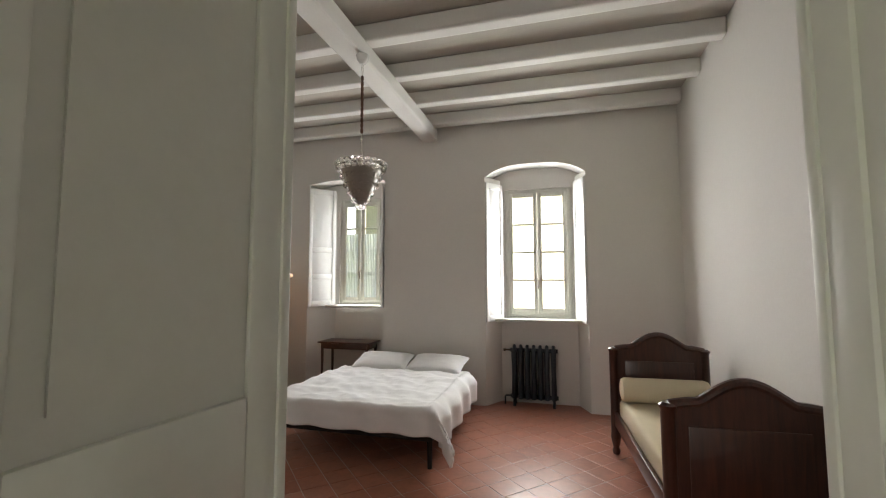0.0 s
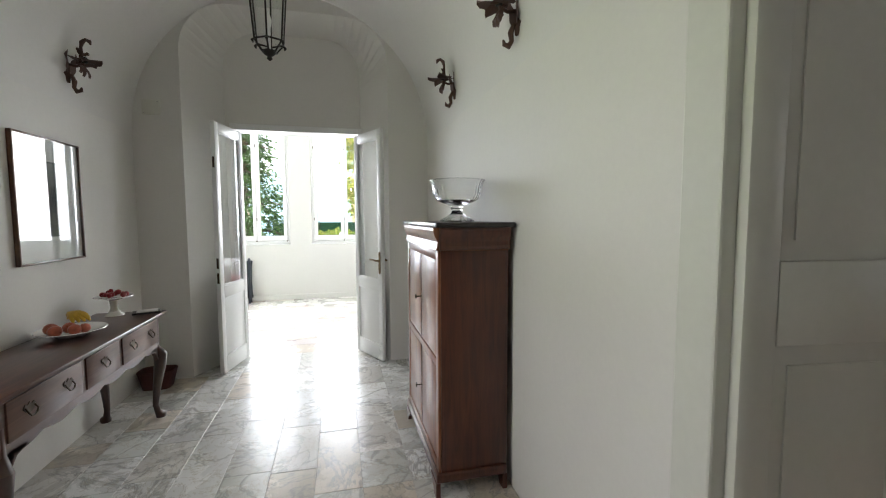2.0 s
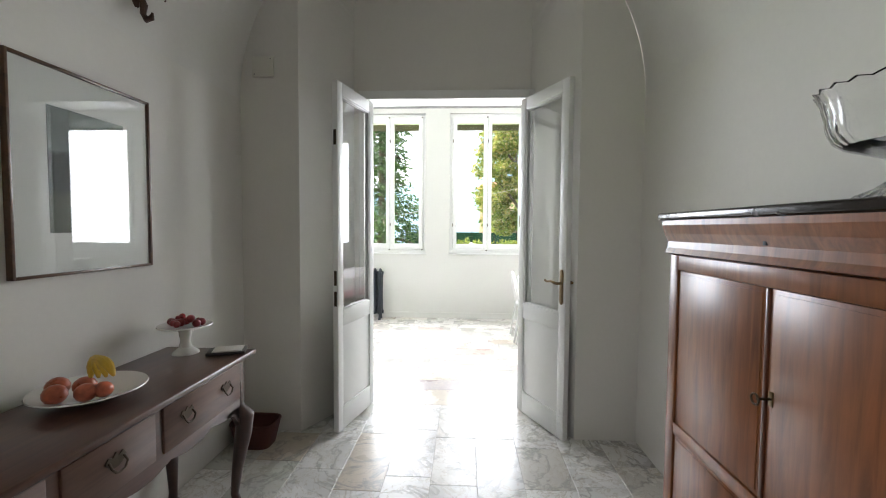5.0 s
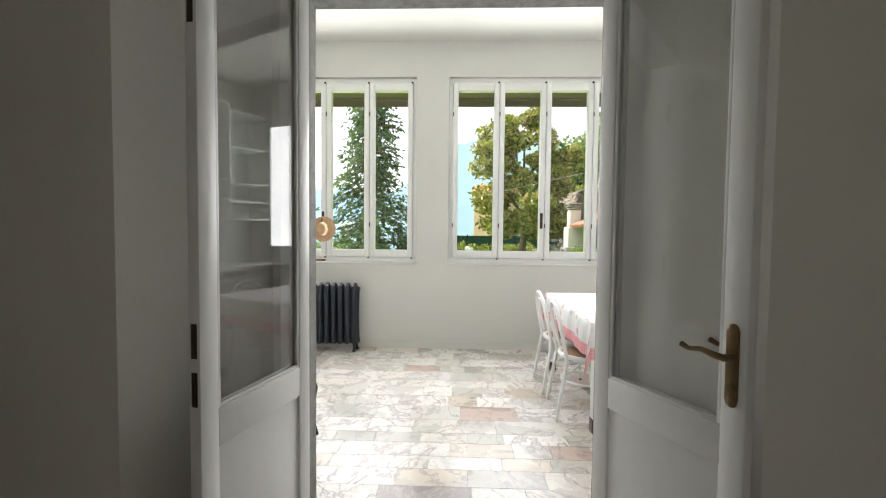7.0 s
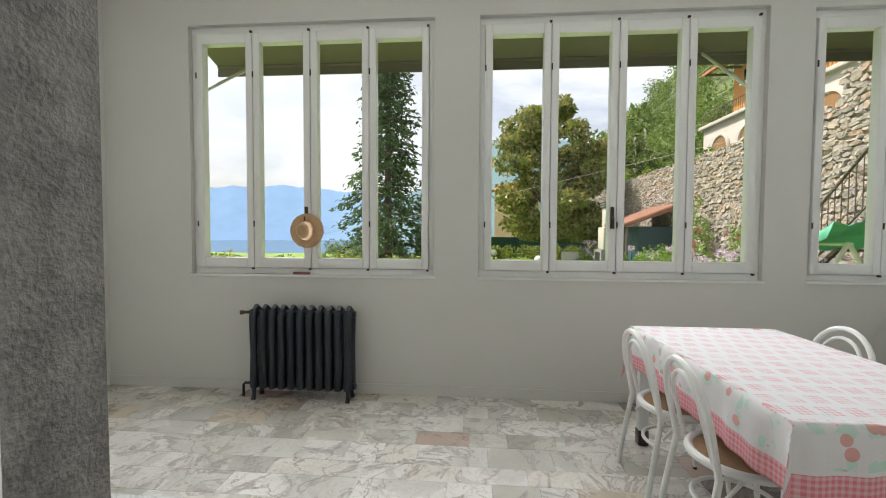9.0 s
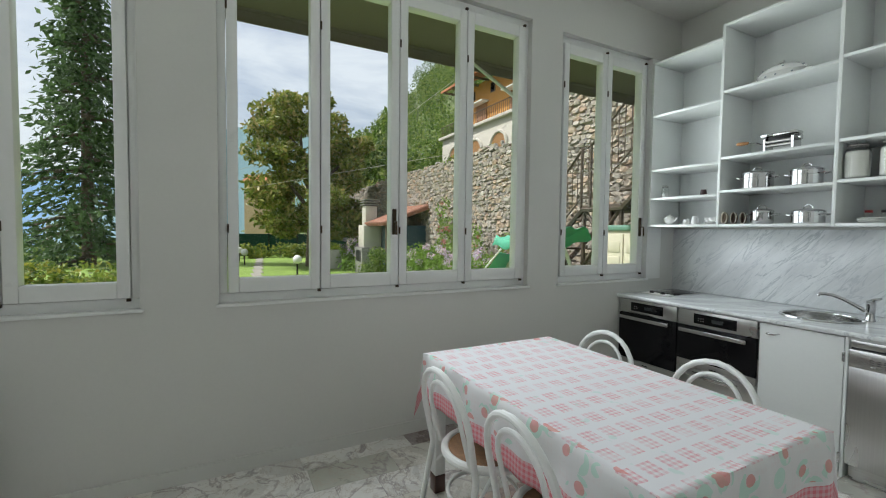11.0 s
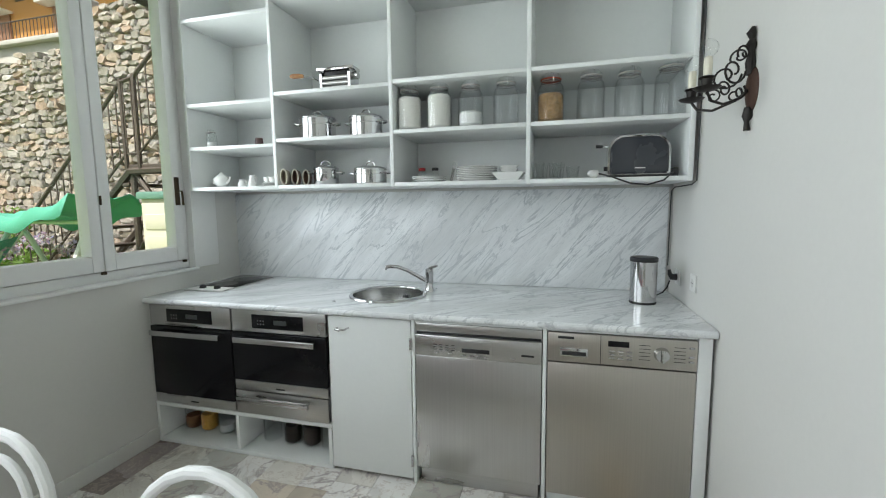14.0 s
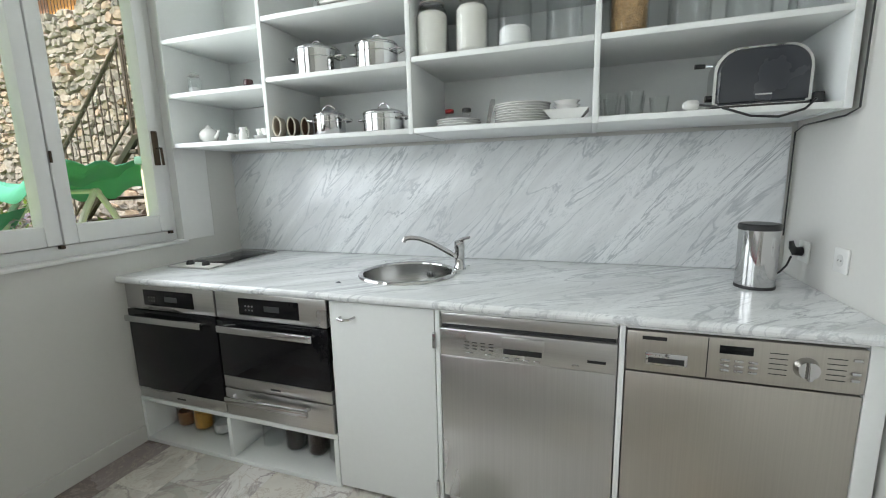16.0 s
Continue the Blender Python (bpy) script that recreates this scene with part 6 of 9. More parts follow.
# ---------------------------------------------------------------- hall
def console_table():
    """A long mahogany side table with drawers, scalloped apron and curved legs; its front faces +y."""
    t = thing("console_table", "polished brown mahogany console table with brass pulls", "console table", m=pose(5.40, -5.0, 0))
    L, D = 0.775, 0.185
    part("tabletop", box(-0.825, 0.825, -0.225, 0.240, 0.778, 0.803, 0.008, 3), "console_wood", t)
    part("back_rail", box(-L, L, -D - 0.012, -D, 0.52, 0.777, 0.002), "console_wood", t)
    for s in (-1, 1):
        part("side_panel", box(s * L - 0.012, s * L + 0.012, -D, D - 0.012, 0.52, 0.777, 0.002), "console_wood", t)
    # Front with a scalloped lower edge.
    n = 60
    low = []
    for k in range(n + 1):
        u = -1 + 2 * k / n
        z = 0.545 - 0.022 * abs(math.sin(u * math.pi * 3)) - (0.05 if abs(u) > 0.93 else 0.0)
        low.append((u * L, z))
    bm = bmesh.new()
    prism(bm, low + [(L, 0.777), (-L, 0.777)], "y", D - 0.012, D + 0.010)
    part("apron", bm, "console_wood", t, smooth=False)
    M["drawer_wood"] = wood("lighter_mahogany_drawer", (0.085, 0.040, 0.028), (0.17, 0.085, 0.056), "x", 0.40, 0.2)
    for x0, x1, pulls in ((-0.735, -0.215, 2), (-0.175, 0.175, 1), (0.215, 0.735, 2)):
        d = part("drawer", box(x0, x1, D + 0.004, D + 0.018, 0.585, 0.757, 0.005), "drawer_wood", t)
        for k in range(pulls):
            xc = (x0 + x1) / 2 if pulls == 1 else x0 + (x1 - x0) * (0.24 + 0.52 * k)
            bm = bmesh.new()
            prism(bm, [(xc - 0.040, 0.690), (xc - 0.028, 0.706), (xc - 0.012, 0.698), (xc, 0.712), (xc + 0.012, 0.698), (xc + 0.028, 0.706), (xc + 0.040, 0.690), (xc + 0.024, 0.672), (xc + 0.008, 0.664), (xc - 0.008, 0.664), (xc - 0.024, 0.672)], "y", D + 0.0182, D + 0.0215)
            pl = part("back_plate", bm, "bronze", d, "dark pierced brass pull", smooth=False)
            part("bail_pull", tube(bmesh.new(), [(xc - 0.028, D + 0.022, 0.690), (xc - 0.030, D + 0.034, 0.672), (xc - 0.018, D + 0.036, 0.656), (xc, D + 0.036, 0.652), (xc + 0.018, D + 0.036, 0.656), (xc + 0.030, D + 0.034, 0.672), (xc + 0.028, D + 0.022, 0.690)], 0.0038, 8), "bronze", d)
    for sx in (-1, 1):
        for sy in (-1, 1):
            x, y = sx * (L - 0.02), sy * (D - 0.022)
            o = 0.030
            lg = tube(bmesh.new(), [(x, y, 0.66), (x, y, 0.54), (x + sx * o, y + sy * o, 0.475), (x + sx * o * 0.9, y + sy * o * 0.9, 0.40), (x + sx * 0.004, y + sy * 0.004, 0.22), (x - sx * 0.006, y - sy * 0.006, 0.10), (x + sx * 0.004, y + sy * 0.004, 0.045), (x + sx * 0.018, y + sy * 0.018, 0.020), (x + sx * 0.018, y + sy * 0.018, 0.0)], [0.034, 0.036, 0.047, 0.040, 0.026, 0.019, 0.021, 0.036, 0.033], 12)
            part("cabriole_leg", lg, "mahogany_z", t)
    # Shaped knee brackets.
    for sx in (-1, 1):
        for sy in (-1, 1):
            bm = bmesh.new()
            x = sx * (L - 0.03)
            prism(bm, [(x, 0.545), (x - sx * 0.13, 0.545), (x - sx * 0.11, 0.525), (x - sx * 0.06, 0.515), (x - sx * 0.02, 0.47), (x, 0.44)], "y", sy * D - 0.014, sy * D + 0.010)
            part("knee_bracket", bm, "console_wood", t, smooth=False)
    return t


console_table()
CT = 0.8035
fp = thing("fruit_plate", "white china plate of bananas and red apples", "plate", m=pose(5.22, -5.04, CT))
part("plate", lathe(bmesh.new(), [(0.08, 0.0), (0.09, 0.006), (0.15, 0.028), (0.172, 0.036), (0.170, 0.040), (0.14, 0.032), (0.08, 0.014), (0.0, 0.012)], seg=40), "china", fp)
M["banana"] = plain("yellow_banana", (0.62, 0.40, 0.035), 0.45, vary=0.25, fine=30, coarse=14, bump=0.1)
M["apple"] = plain("red_yellow_apple", (0.42, 0.10, 0.05), 0.3, vary=0.55, fine=40, coarse=22, bump=0.05, coat=0.2)
M["berry"] = plain("red_plum", (0.26, 0.025, 0.030), 0.3, vary=0.4, coarse=20, bump=0.05)
for k in range(4):
    a = -0.6 + 0.17 * k
    pts = []
    for q in range(9):
        s = -1.1 + 2.2 * q / 8
        pts.append((-0.055 + 0.012 * k + 0.095 * math.sin(s) * math.cos(a + 1.2), 0.02 + 0.02 * k - 0.05 + 0.095 * math.sin(s) * math.sin(a + 1.2), 0.045 + 0.070 * math.cos(s) + 0.004 * k))
    part("banana", tube(bmesh.new(), pts, [0.006, 0.013, 0.017, 0.0185, 0.019, 0.0185, 0.017, 0.012, 0.005], 10), "banana", fp)
for x, y, r in ((0.10, -0.03, 0.036), (0.075, 0.055, 0.034), (0.035, -0.085, 0.037), (0.02, 0.0, 0.036), (0.045, 0.09, 0.03)):
    part("apple", ball(bmesh.new(), (x, y, 0.050), r, 14, sz=0.9), "apple", fp)
cs = thing("cake_stand", "white china footed stand piled with red plums", "cake stand", m=pose(4.675, -5.06, CT))
part("stand", lathe(bmesh.new(), [(0.060, 0.0), (0.056, 0.010), (0.030, 0.030), (0.022, 0.060), (0.030, 0.110), (0.085, 0.125), (0.118, 0.134), (0.116, 0.140), (0.06, 0.132), (0.0, 0.130)], seg=36), "china", cs)
random.seed(5)
for k in range(17):
    a, q = random.uniform(0, 6.28), 0.075 * math.sqrt(random.random())
    part("plum", ball(bmesh.new(), (q * math.cos(a), q * math.sin(a), 0.150 + 0.035 * (1 - q / 0.075) * random.random()), random.uniform(0.015, 0.020), 10), "berry", cs)
nb = thing("notebook", "dark notebook with papers on the console's end", "notebook", m=pose(4.645, -4.87, CT, 0, 0, 20))
part("cover", box(-0.055, 0.055, -0.085, 0.085, 0.0005, 0.012, 0.002), plain("dark_cover", (0.05, 0.045, 0.04), 0.5), nb)
part("papers", box(-0.045, 0.050, -0.06, 0.07, 0.0125, 0.018, 0.001), plain("paper", (0.62, 0.60, 0.56), 0.8), nb)
bk = thing("basket", "dark red woven basket standing on the floor", "basket", m=pose(3.985, -5.07, 0.0, 0, 0, 0))
M["red_wicker"] = plain("dark_red_wicker", (0.075, 0.018, 0.014), 0.6, vary=0.4, fine=120, bump=0.9, dist=0.006)
bm = bmesh.new()
rings = []
for w, d, z in ((0.085, 0.11, 0.0), (0.105, 0.145, 0.15), (0.098, 0.137, 0.15), (0.08, 0.105, 0.015)):
    rings.append([bm.verts.new((w * math.copysign(abs(math.cos(a)) ** 0.5, math.cos(a)), d * math.copysign(abs(math.sin(a)) ** 0.5, math.sin(a)), z)) for a in (2 * math.pi * (k + 0.5) / 28 for k in range(28))])
bm.faces.new(rings[0][::-1])
for a_, b_ in zip(rings, rings[1:]):
    for k in range(28):
        bm.faces.new((a_[k], a_[(k + 1) % 28], b_[(k + 1) % 28], b_[k]))
bm.faces.new(rings[-1])
part("body", bm, "red_wicker", bk)
part("rim", tube(bmesh.new(), [(0.102 * math.copysign(abs(math.cos(a)) ** 0.5, math.cos(a)), 0.141 * math.copysign(abs(math.sin(a)) ** 0.5, math.sin(a)), 0.152) for a in (2 * math.pi * (k + 0.5) / 28 for k in range(28))], 0.008, 8, True), "red_wicker", bk)


def art_material(name, sky, dark, light):
    """A muted landscape: a dark tree mass against a grey sky."""
    m, nt, b = base(name)
    tc = nt.nodes.new("ShaderNodeTexCoord")
    sep = nt.nodes.new("ShaderNodeSeparateXYZ")
    nt.links.new(tc.outputs["Generated"], sep.inputs[0])
    n = tex_noise(nt, tc.outputs["Generated"], 4.0, 6, 0.6)
    add = nt.nodes.new("ShaderNodeMath")
    add.operation = "MULTIPLY_ADD"
    nt.links.new(n, add.inputs[0])
    add.inputs[1].default_value = 0.55
    nt.links.new(sep.outputs[2], add.inputs[2])
    r = ramp(nt, [(0.55, light), (0.70, dark), (0.88, dark), (0.97, sky)])
    nt.links.new(add.outputs[0], r.inputs[0])
    nt.links.new(r.outputs[0], b.inputs["Base Color"])
    b.inputs["Roughness"].default_value = 0.8
    return m


def picture(x0, x1, z0, z1, a0, a1, b0, b1, mat, label):
    t = thing("framed_picture", label, "picture", "hall pictures", pose(0, HY0, 0))
    w = 0.011
    M["frame_wood"] = M.get("frame_wood") or wood("brown_picture_frame", (0.05, 0.022, 0.010), (0.16, 0.075, 0.035), "x", 0.3, 0.4)
    bm = bmesh.new()
    bx(bm, x0, x0 + w, 0.001, 0.026, z0, z1)
    bx(bm, x1 - w, x1, 0.001, 0.026, z0, z1)
    bx(bm, x0 + w, x1 - w, 0.001, 0.026, z0, z0 + w)
    bx(bm, x0 + w, x1 - w, 0.001, 0.026, z1 - w, z1)
    soften(bm, 0.002)
    part("frame", bm, "frame_wood", t)
    part("mount", box(x0 + w, x1 - w, 0.002, 0.012, z0 + w, z1 - w, 0), plain("white_mount", (0.72, 0.72, 0.69), 0.85, vary=0.02), t)
    part("print", box(a0, a1, 0.0124, 0.0134, b0, b1, 0), mat, t, smooth=False)
    g = part("glass", box(x0 + w, x1 - w, 0.0195, 0.0215, z0 + w, z1 - w, 0), "door_glass", t, smooth=False)
    g.visible_shadow = False
    return t


picture(5.457, 6.102, 1.226, 1.994, 5.60, 5.955, 1.385, 1.85, art_material("landscape_print", (0.20, 0.22, 0.22), (0.030, 0.040, 0.035), (0.075, 0.080, 0.045)), "framed landscape print with wide white mount")
picture(4.672, 5.306, 1.226, 1.994, 4.815, 5.16, 1.385, 1.85, art_material("park_print", (0.14, 0.17, 0.16), (0.022, 0.032, 0.030), (0.060, 0.075, 0.050)), "framed dark green print with wide white mount")


def tall_cabinet():
    """A walnut cabinet with four panelled doors; its front faces -y."""
    t = thing("walnut_cabinet", "polished walnut cabinet with four doors and dark top", "cabinet", m=pose(5.575, -2.79, 0))
    W, D = 0.485, 0.185
    part("carcass", box(-W, W, -D, D, 0.10, 1.33, 0.003), "walnut_side", t)
    # Ogee frieze drawer below the top.
    ogee = [(0.0, 1.325), (0.030, 1.332), (0.022, 1.350), (0.020, 1.372), (0.034, 1.400), (0.042, 1.428), (0.042, 1.444), (0.0, 1.444)]
    bm = bmesh.new()
    prism(bm, [(-D - o, z) for o, z in ogee[:-1]] + [(D, 1.444), (D, 1.325)], "x", -W - 0.012, W + 0.012)
    fr_ = part("frieze", bm, "walnut", t, "curved walnut frieze drawer", smooth=False)
    for s in (-1, 1):
        bm = bmesh.new()
        prism(bm, [(s * (W + o * 0.9), z) for o, z in ogee[:-1]] + [(s * (W - 0.01), 1.444), (s * (W - 0.01), 1.325)], "y", -D - 0.012, D)
        part("frieze_side", bm, "walnut_side", t, smooth=False)
    part("frieze_keyhole", box(-0.006, 0.006, -D - 0.027, -D - 0.020, 1.376, 1.392, 0.001), "black", fr_)
    part("top", box(-W - 0.062, W + 0.062, -D - 0.040, D + 0.018, 1.446, 1.472, 0.008, 3), "ebony", t, "dark stained moulded top")
    # Front frame and panels.
    bm = bmesh.new()
    for r in ((-W, -W + 0.055, 0.14, 1.325), (W - 0.055, W, 0.14, 1.325), (-W + 0.055, W - 0.055, 1.275, 1.325), (-W + 0.055, W - 0.055, 0.705, 0.745), (-W + 0.055, W - 0.055, 0.14, 0.185)):
        bx(bm, r[0], r[1], -D - 0.016, -D - 0.0005, r[2], r[3])
    soften(bm, 0.003)
    part("front_frame", bm, "walnut", t)
    for z0, z1 in ((0.747, 1.273), (0.187, 0.703)):
        for k, (x0, x1) in enumerate(((-W + 0.056, -0.008), (0.008, W - 0.056))):
            d = part("door", box(x0, x1, -D - 0.010, -D - 0.0006, z0, z1, 0.002), "walnut", t)
            bm = box(x0 + 0.012, x1 - 0.012, -D - 0.0125, -D - 0.0102, z0 + 0.012, z1 - 0.012, 0.001)
            part("door_panel", bm, "walnut", d)
            if k:
                zz = (z0 + z1) / 2
                part("key", tube(bmesh.new(), [(x0 + 0.016, -D - 0.011, zz), (x0 + 0.016, -D - 0.045, zz)], 0.0035, 8), "bronze", d)
                part("key_bow", tube(bmesh.new(), [(x0 + 0.016 + 0.013 * math.cos(a), -D - 0.050, zz + 0.013 * math.sin(a)) for a in (2 * math.pi * q / 14 for q in range(14))], 0.0028, 6, True), "bronze", d)
                part("escutcheon", box(x0 + 0.008, x0 + 0.024, -D - 0.0135, -D - 0.0124, zz - 0.018, zz + 0.018, 0.002), "brass", d)
        part("middle_bead", box(-0.007, 0.007, -D - 0.014, -D - 0.0006, z0, z1, 0.003), "walnut_side", t)
    part("plinth", box(-W - 0.014, W + 0.014, -D - 0.030, D, 0.085, 0.138, 0.010, 3), "walnut_side", t)
    for s in (-1, 1):
        for sy in (-1, 1):
            bm = bmesh.new()
            x = s * (W + 0.008)
            prism(bm, [(x, 0.0), (x - s * 0.06, 0.0), (x - s * 0.07, 0.03), (x - s * 0.11, 0.055), (x - s * 0.14, 0.084), (x, 0.084)], "y", sy * (D + (0.020 if sy < 0 else -0.012)) - 0.012, sy * (D + (0.020 if sy < 0 else -0.012)) + 0.012)
            part("bracket_foot", bm, "walnut_side", t, smooth=False)
    return t


tall_cabinet()
cb = thing("crystal_bowl", "large footed cut-crystal bowl standing on the cabinet", "bowl", m=pose(5.69, -2.785, 1.4725))
bm = bmesh.new()
lathe(bm, [(0.098, 0.0), (0.100, 0.006), (0.090, 0.016), (0.060, 0.030), (0.036, 0.050), (0.030, 0.066), (0.040, 0.080), (0.032, 0.090), (0.070, 0.105), (0.112, 0.120), (0.128, 0.134), (0.139, 0.152), (0.143, 0.170), (0.146, 0.188), (0.149, 0.206), (0.155, 0.224), (0.162, 0.240), (0.166, 0.246), (0.158, 0.246), (0.146, 0.222), (0.136, 0.190), (0.130, 0.154), (0.108, 0.132), (0.0, 0.120)], seg=96)
for v in bm.verts:
    r = math.hypot(v.co.x, v.co.y)
    if r > 0.034:
        a, z = math.atan2(v.co.y, v.co.x), v.co.z
        if 0.11 < z < 0.235:      # crossed diagonal cuts round the bowl
            k = 1 + 0.020 * math.cos(a * 16 + z * 90) * math.cos(a * 16 - z * 90)
        else:                      # flutes on foot and rim
            k = 1 + 0.022 * math.cos(a * 24)
        v.co.x, v.co.y = v.co.x * k, v.co.y * k
        if z > 0.235:
            v.co.z += 0.0025 * math.cos(a * 24)
part("bowl", bm, "crystal", cb)


def leaf_blade(bm, base_p, d, side, length, width, curl):
    """A hammered iron leaf, with a raised rib and a curled tip."""
    base_p, d, side = Vector(base_p), Vector(d).normalized(), Vector(side).normalized()
    up = d.cross(side)
    n = 6
    rows = []
    for k in range(n + 1):
        s = k / n
        ang = curl * s * s
        c = base_p + length * (d * (math.sin(ang) / ang * s if abs(ang) > 1e-3 else s) + up * (s * s * curl * 0.35))
        w = width * math.sin(math.pi * min(0.97, 0.12 + 0.86 * s)) ** 0.8 * (1 + 0.22 * math.sin(k * 2.6))
        rows.append([bm.verts.new(c - side * w + up * 0.010), bm.verts.new(c), bm.verts.new(c + side * w + up * 0.010), bm.verts.new(c - up * 0.004)])
    for a_, b_ in zip(rows, rows[1:]):
        for i, j in ((0, 1), (1, 2), (2, 3), (3, 0)):
            bm.faces.new((a_[i], a_[j], b_[j], b_[i]))


def leaf_sconce(x, y, z, out):
    """A wrought-iron leaf wall light; out is the way (+1 or -1 along y) into the hall."""
    t = thing("wall_sconce", "rusty wrought-iron leaf wall sconce", "wall lamp", "hall wall sconces", pose(x, y, z, 0, 0, 0 if out > 0 else 180))
    bm = bmesh.new()
    leaf_blade(bm, (0, 0.008, -0.05), (0, 0.06, 1), (1, 0, 0), 0.20, 0.060, 0.15)
    leaf_blade(bm, (0, 0.010, 0.00), (0, 0.10, -1), (1, 0, 0), 0.10, 0.034, 0.3)
    part("backplate", bm, "rust_iron", t)
    bm = tube(bmesh.new(), [(0, 0.010, 0.01), (0, 0.05, 0.0), (0, 0.085, 0.012), (0, 0.095, 0.04)], 0.008, 8)
    # The stalk that curls over at its top, and the curl below.
    tube(bm, [(0, 0.070, 0.02), (0.004, 0.080, 0.070), (0, 0.078, 0.115), (0, 0.085, 0.145), (0, 0.105, 0.160), (0, 0.125, 0.150), (0, 0.130, 0.132)], [0.008, 0.012, 0.008, 0.013, 0.010, 0.012, 0.004], 8)
    tube(bm, [(0, 0.020, -0.05), (0, 0.035, -0.09), (0, 0.030, -0.125), (0, 0.045, -0.148), (0, 0.066, -0.142), (0, 0.070, -0.122)], [0.010, 0.014, 0.011, 0.014, 0.011, 0.004], 8)
    part("arm", bm, "rust_iron", t)
    # The broad leaf that droops into the room, with a frilled edge below.
    bm = bmesh.new()
    leaf_blade(bm, (0, 0.045, 0.045), (0.10, 1, -0.25), (1, 0, 0.1), 0.150, 0.070, -0.5)
    leaf_blade(bm, (-0.01, 0.050, 0.035), (-0.75, 0.8, -0.15), (0.7, 0.7, 0), 0.115, 0.052, -0.6)
    leaf_blade(bm, (0.01, 0.050, 0.035), (0.80, 0.75, -0.05), (-0.7, 0.7, 0), 0.115, 0.052, -0.6)
    part("drooping_leaf", bm, "rust_iron", t)
    for k, (dx, dz) in enumerate(((-0.5, -0.8), (0.15, -0.9), (0.6, -0.7))):
        bm = bmesh.new()
        leaf_blade(bm, (0.012 * (k - 1), 0.085, 0.005), (dx, 0.6, dz), (1, 0.2, 0.3), 0.075, 0.028, 1.1)
        part("frill", bm, "rust_iron", t)
    for k in (-1, 1):
        bm = bmesh.new()
        leaf_blade(bm, (0, 0.078, 0.075), (k, 0.3, 0.5), (0, 0.4, 1), 0.045, 0.013, 0.9)
        part("side_leaf", bm, "rust_iron", t)
    part("lamp_holder", lathe(bmesh.new(), [(0.012, 0.02), (0.018, 0.03), (0.016, 0.055), (0.010, 0.057)], (0, 0.092, 0), 12), "iron", t)
    t.scale = (1.12, 1.12, 1.12)
    return t


for x in (4.92, 6.105):
    leaf_sconce(x, HY1 - 0.012, 2.52, -1)
for x in (4.72, 6.02):
    leaf_sconce(x, HY0 + 0.012, 2.52, 1)

ln = thing("hanging_lantern", "dark iron and glass hexagonal hanging lantern", "ceiling lamp", m=pose(5.23, -3.88, 2.485))
def hexring(r, z):
    return [Vector((r * math.cos(math.pi / 3 * k), r * math.sin(math.pi / 3 * k), z)) for k in range(6)]


lo, mid_, hi = hexring(0.045, 0.055), hexring(0.092, 0.115), hexring(0.120, 0.46)
bm = bmesh.new()
for r0, r1 in ((lo, mid_), (mid_, hi)):
    for p, q in zip(r0, r1):
        tube(bm, [p, q], 0.0055, 6)
for r0 in (lo, mid_, hi):
    tube(bm, r0, 0.006, 6, True)
for p in hi:
    tube(bm, [p, p * 0.55 + Vector((0, 0, 0.30)), Vector((0, 0, 0.66))], 0.005, 6)
part("frame", bm, "iron", ln)
for k in range(6):
    for r0, r1 in ((lo, mid_), (mid_, hi)):
        bm = bmesh.new()
        a_, b_, c_, d_ = r0[k], r0[(k + 1) % 6], r1[(k + 1) % 6], r1[k]
        nrm = (b_ - a_).cross(d_ - a_).normalized() * 0.0015
        vs = [bm.verts.new(p + s * nrm) for s in (-1, 1) for p in (a_, b_, c_, d_)]
        for f in ((0, 1, 2, 3), (7, 6, 5, 4), (0, 4, 5, 1), (1, 5, 6, 2), (2, 6, 7, 3), (3, 7, 4, 0)):
            bm.faces.new([vs[i] for i in f])
        g = part("glass_pane", bm, "glass", ln, smooth=False)
        g.visible_shadow = False
part("finial", lathe(bmesh.new(), [(0.004, 0.0), (0.018, 0.012), (0.012, 0.026), (0.030, 0.036), (0.044, 0.055), (0.0, 0.056)], seg=14), "iron", ln)
for k in range(6):
    a = math.pi / 3 * k
    part("leaf_drop", tube(bmesh.new(), [(0.09 * math.cos(a), 0.09 * math.sin(a), 0.115), (0.105 * math.cos(a), 0.105 * math.sin(a), 0.10), (0.098 * math.cos(a), 0.098 * math.sin(a), 0.085)], [0.006, 0.010, 0.003], 6), "iron", ln)
part("candle_bulb", lathe(bmesh.new(), [(0.010, 0.056), (0.011, 0.20), (0.016, 0.21), (0.020, 0.245), (0.004, 0.30)], seg=12), "china", ln)
part("chain", tube(bmesh.new(), [(0, 0, 0.64 + 0.035 * k) for k in range(15)], [0.006 + 0.004 * (k % 2) for k in range(15)], 6), "iron", ln)
sb = thing("junction_box", "white square electric box on the hall's end wall", "electric box", m=pose(HX0, -5.075, 2.48))
part("cover", box(0.0005, 0.022, -0.072, 0.072, -0.066, 0.066, 0.004), plain("ivory_cover", (0.66, 0.65, 0.58), 0.45, vary=0.03), sb)
for s in (-1, 1):
    part("screw", tube(bmesh.new(), [(0.022, s * 0.055, s * 0.05), (0.024, s * 0.055, s * 0.05)], 0.005, 8), "chrome", sb)

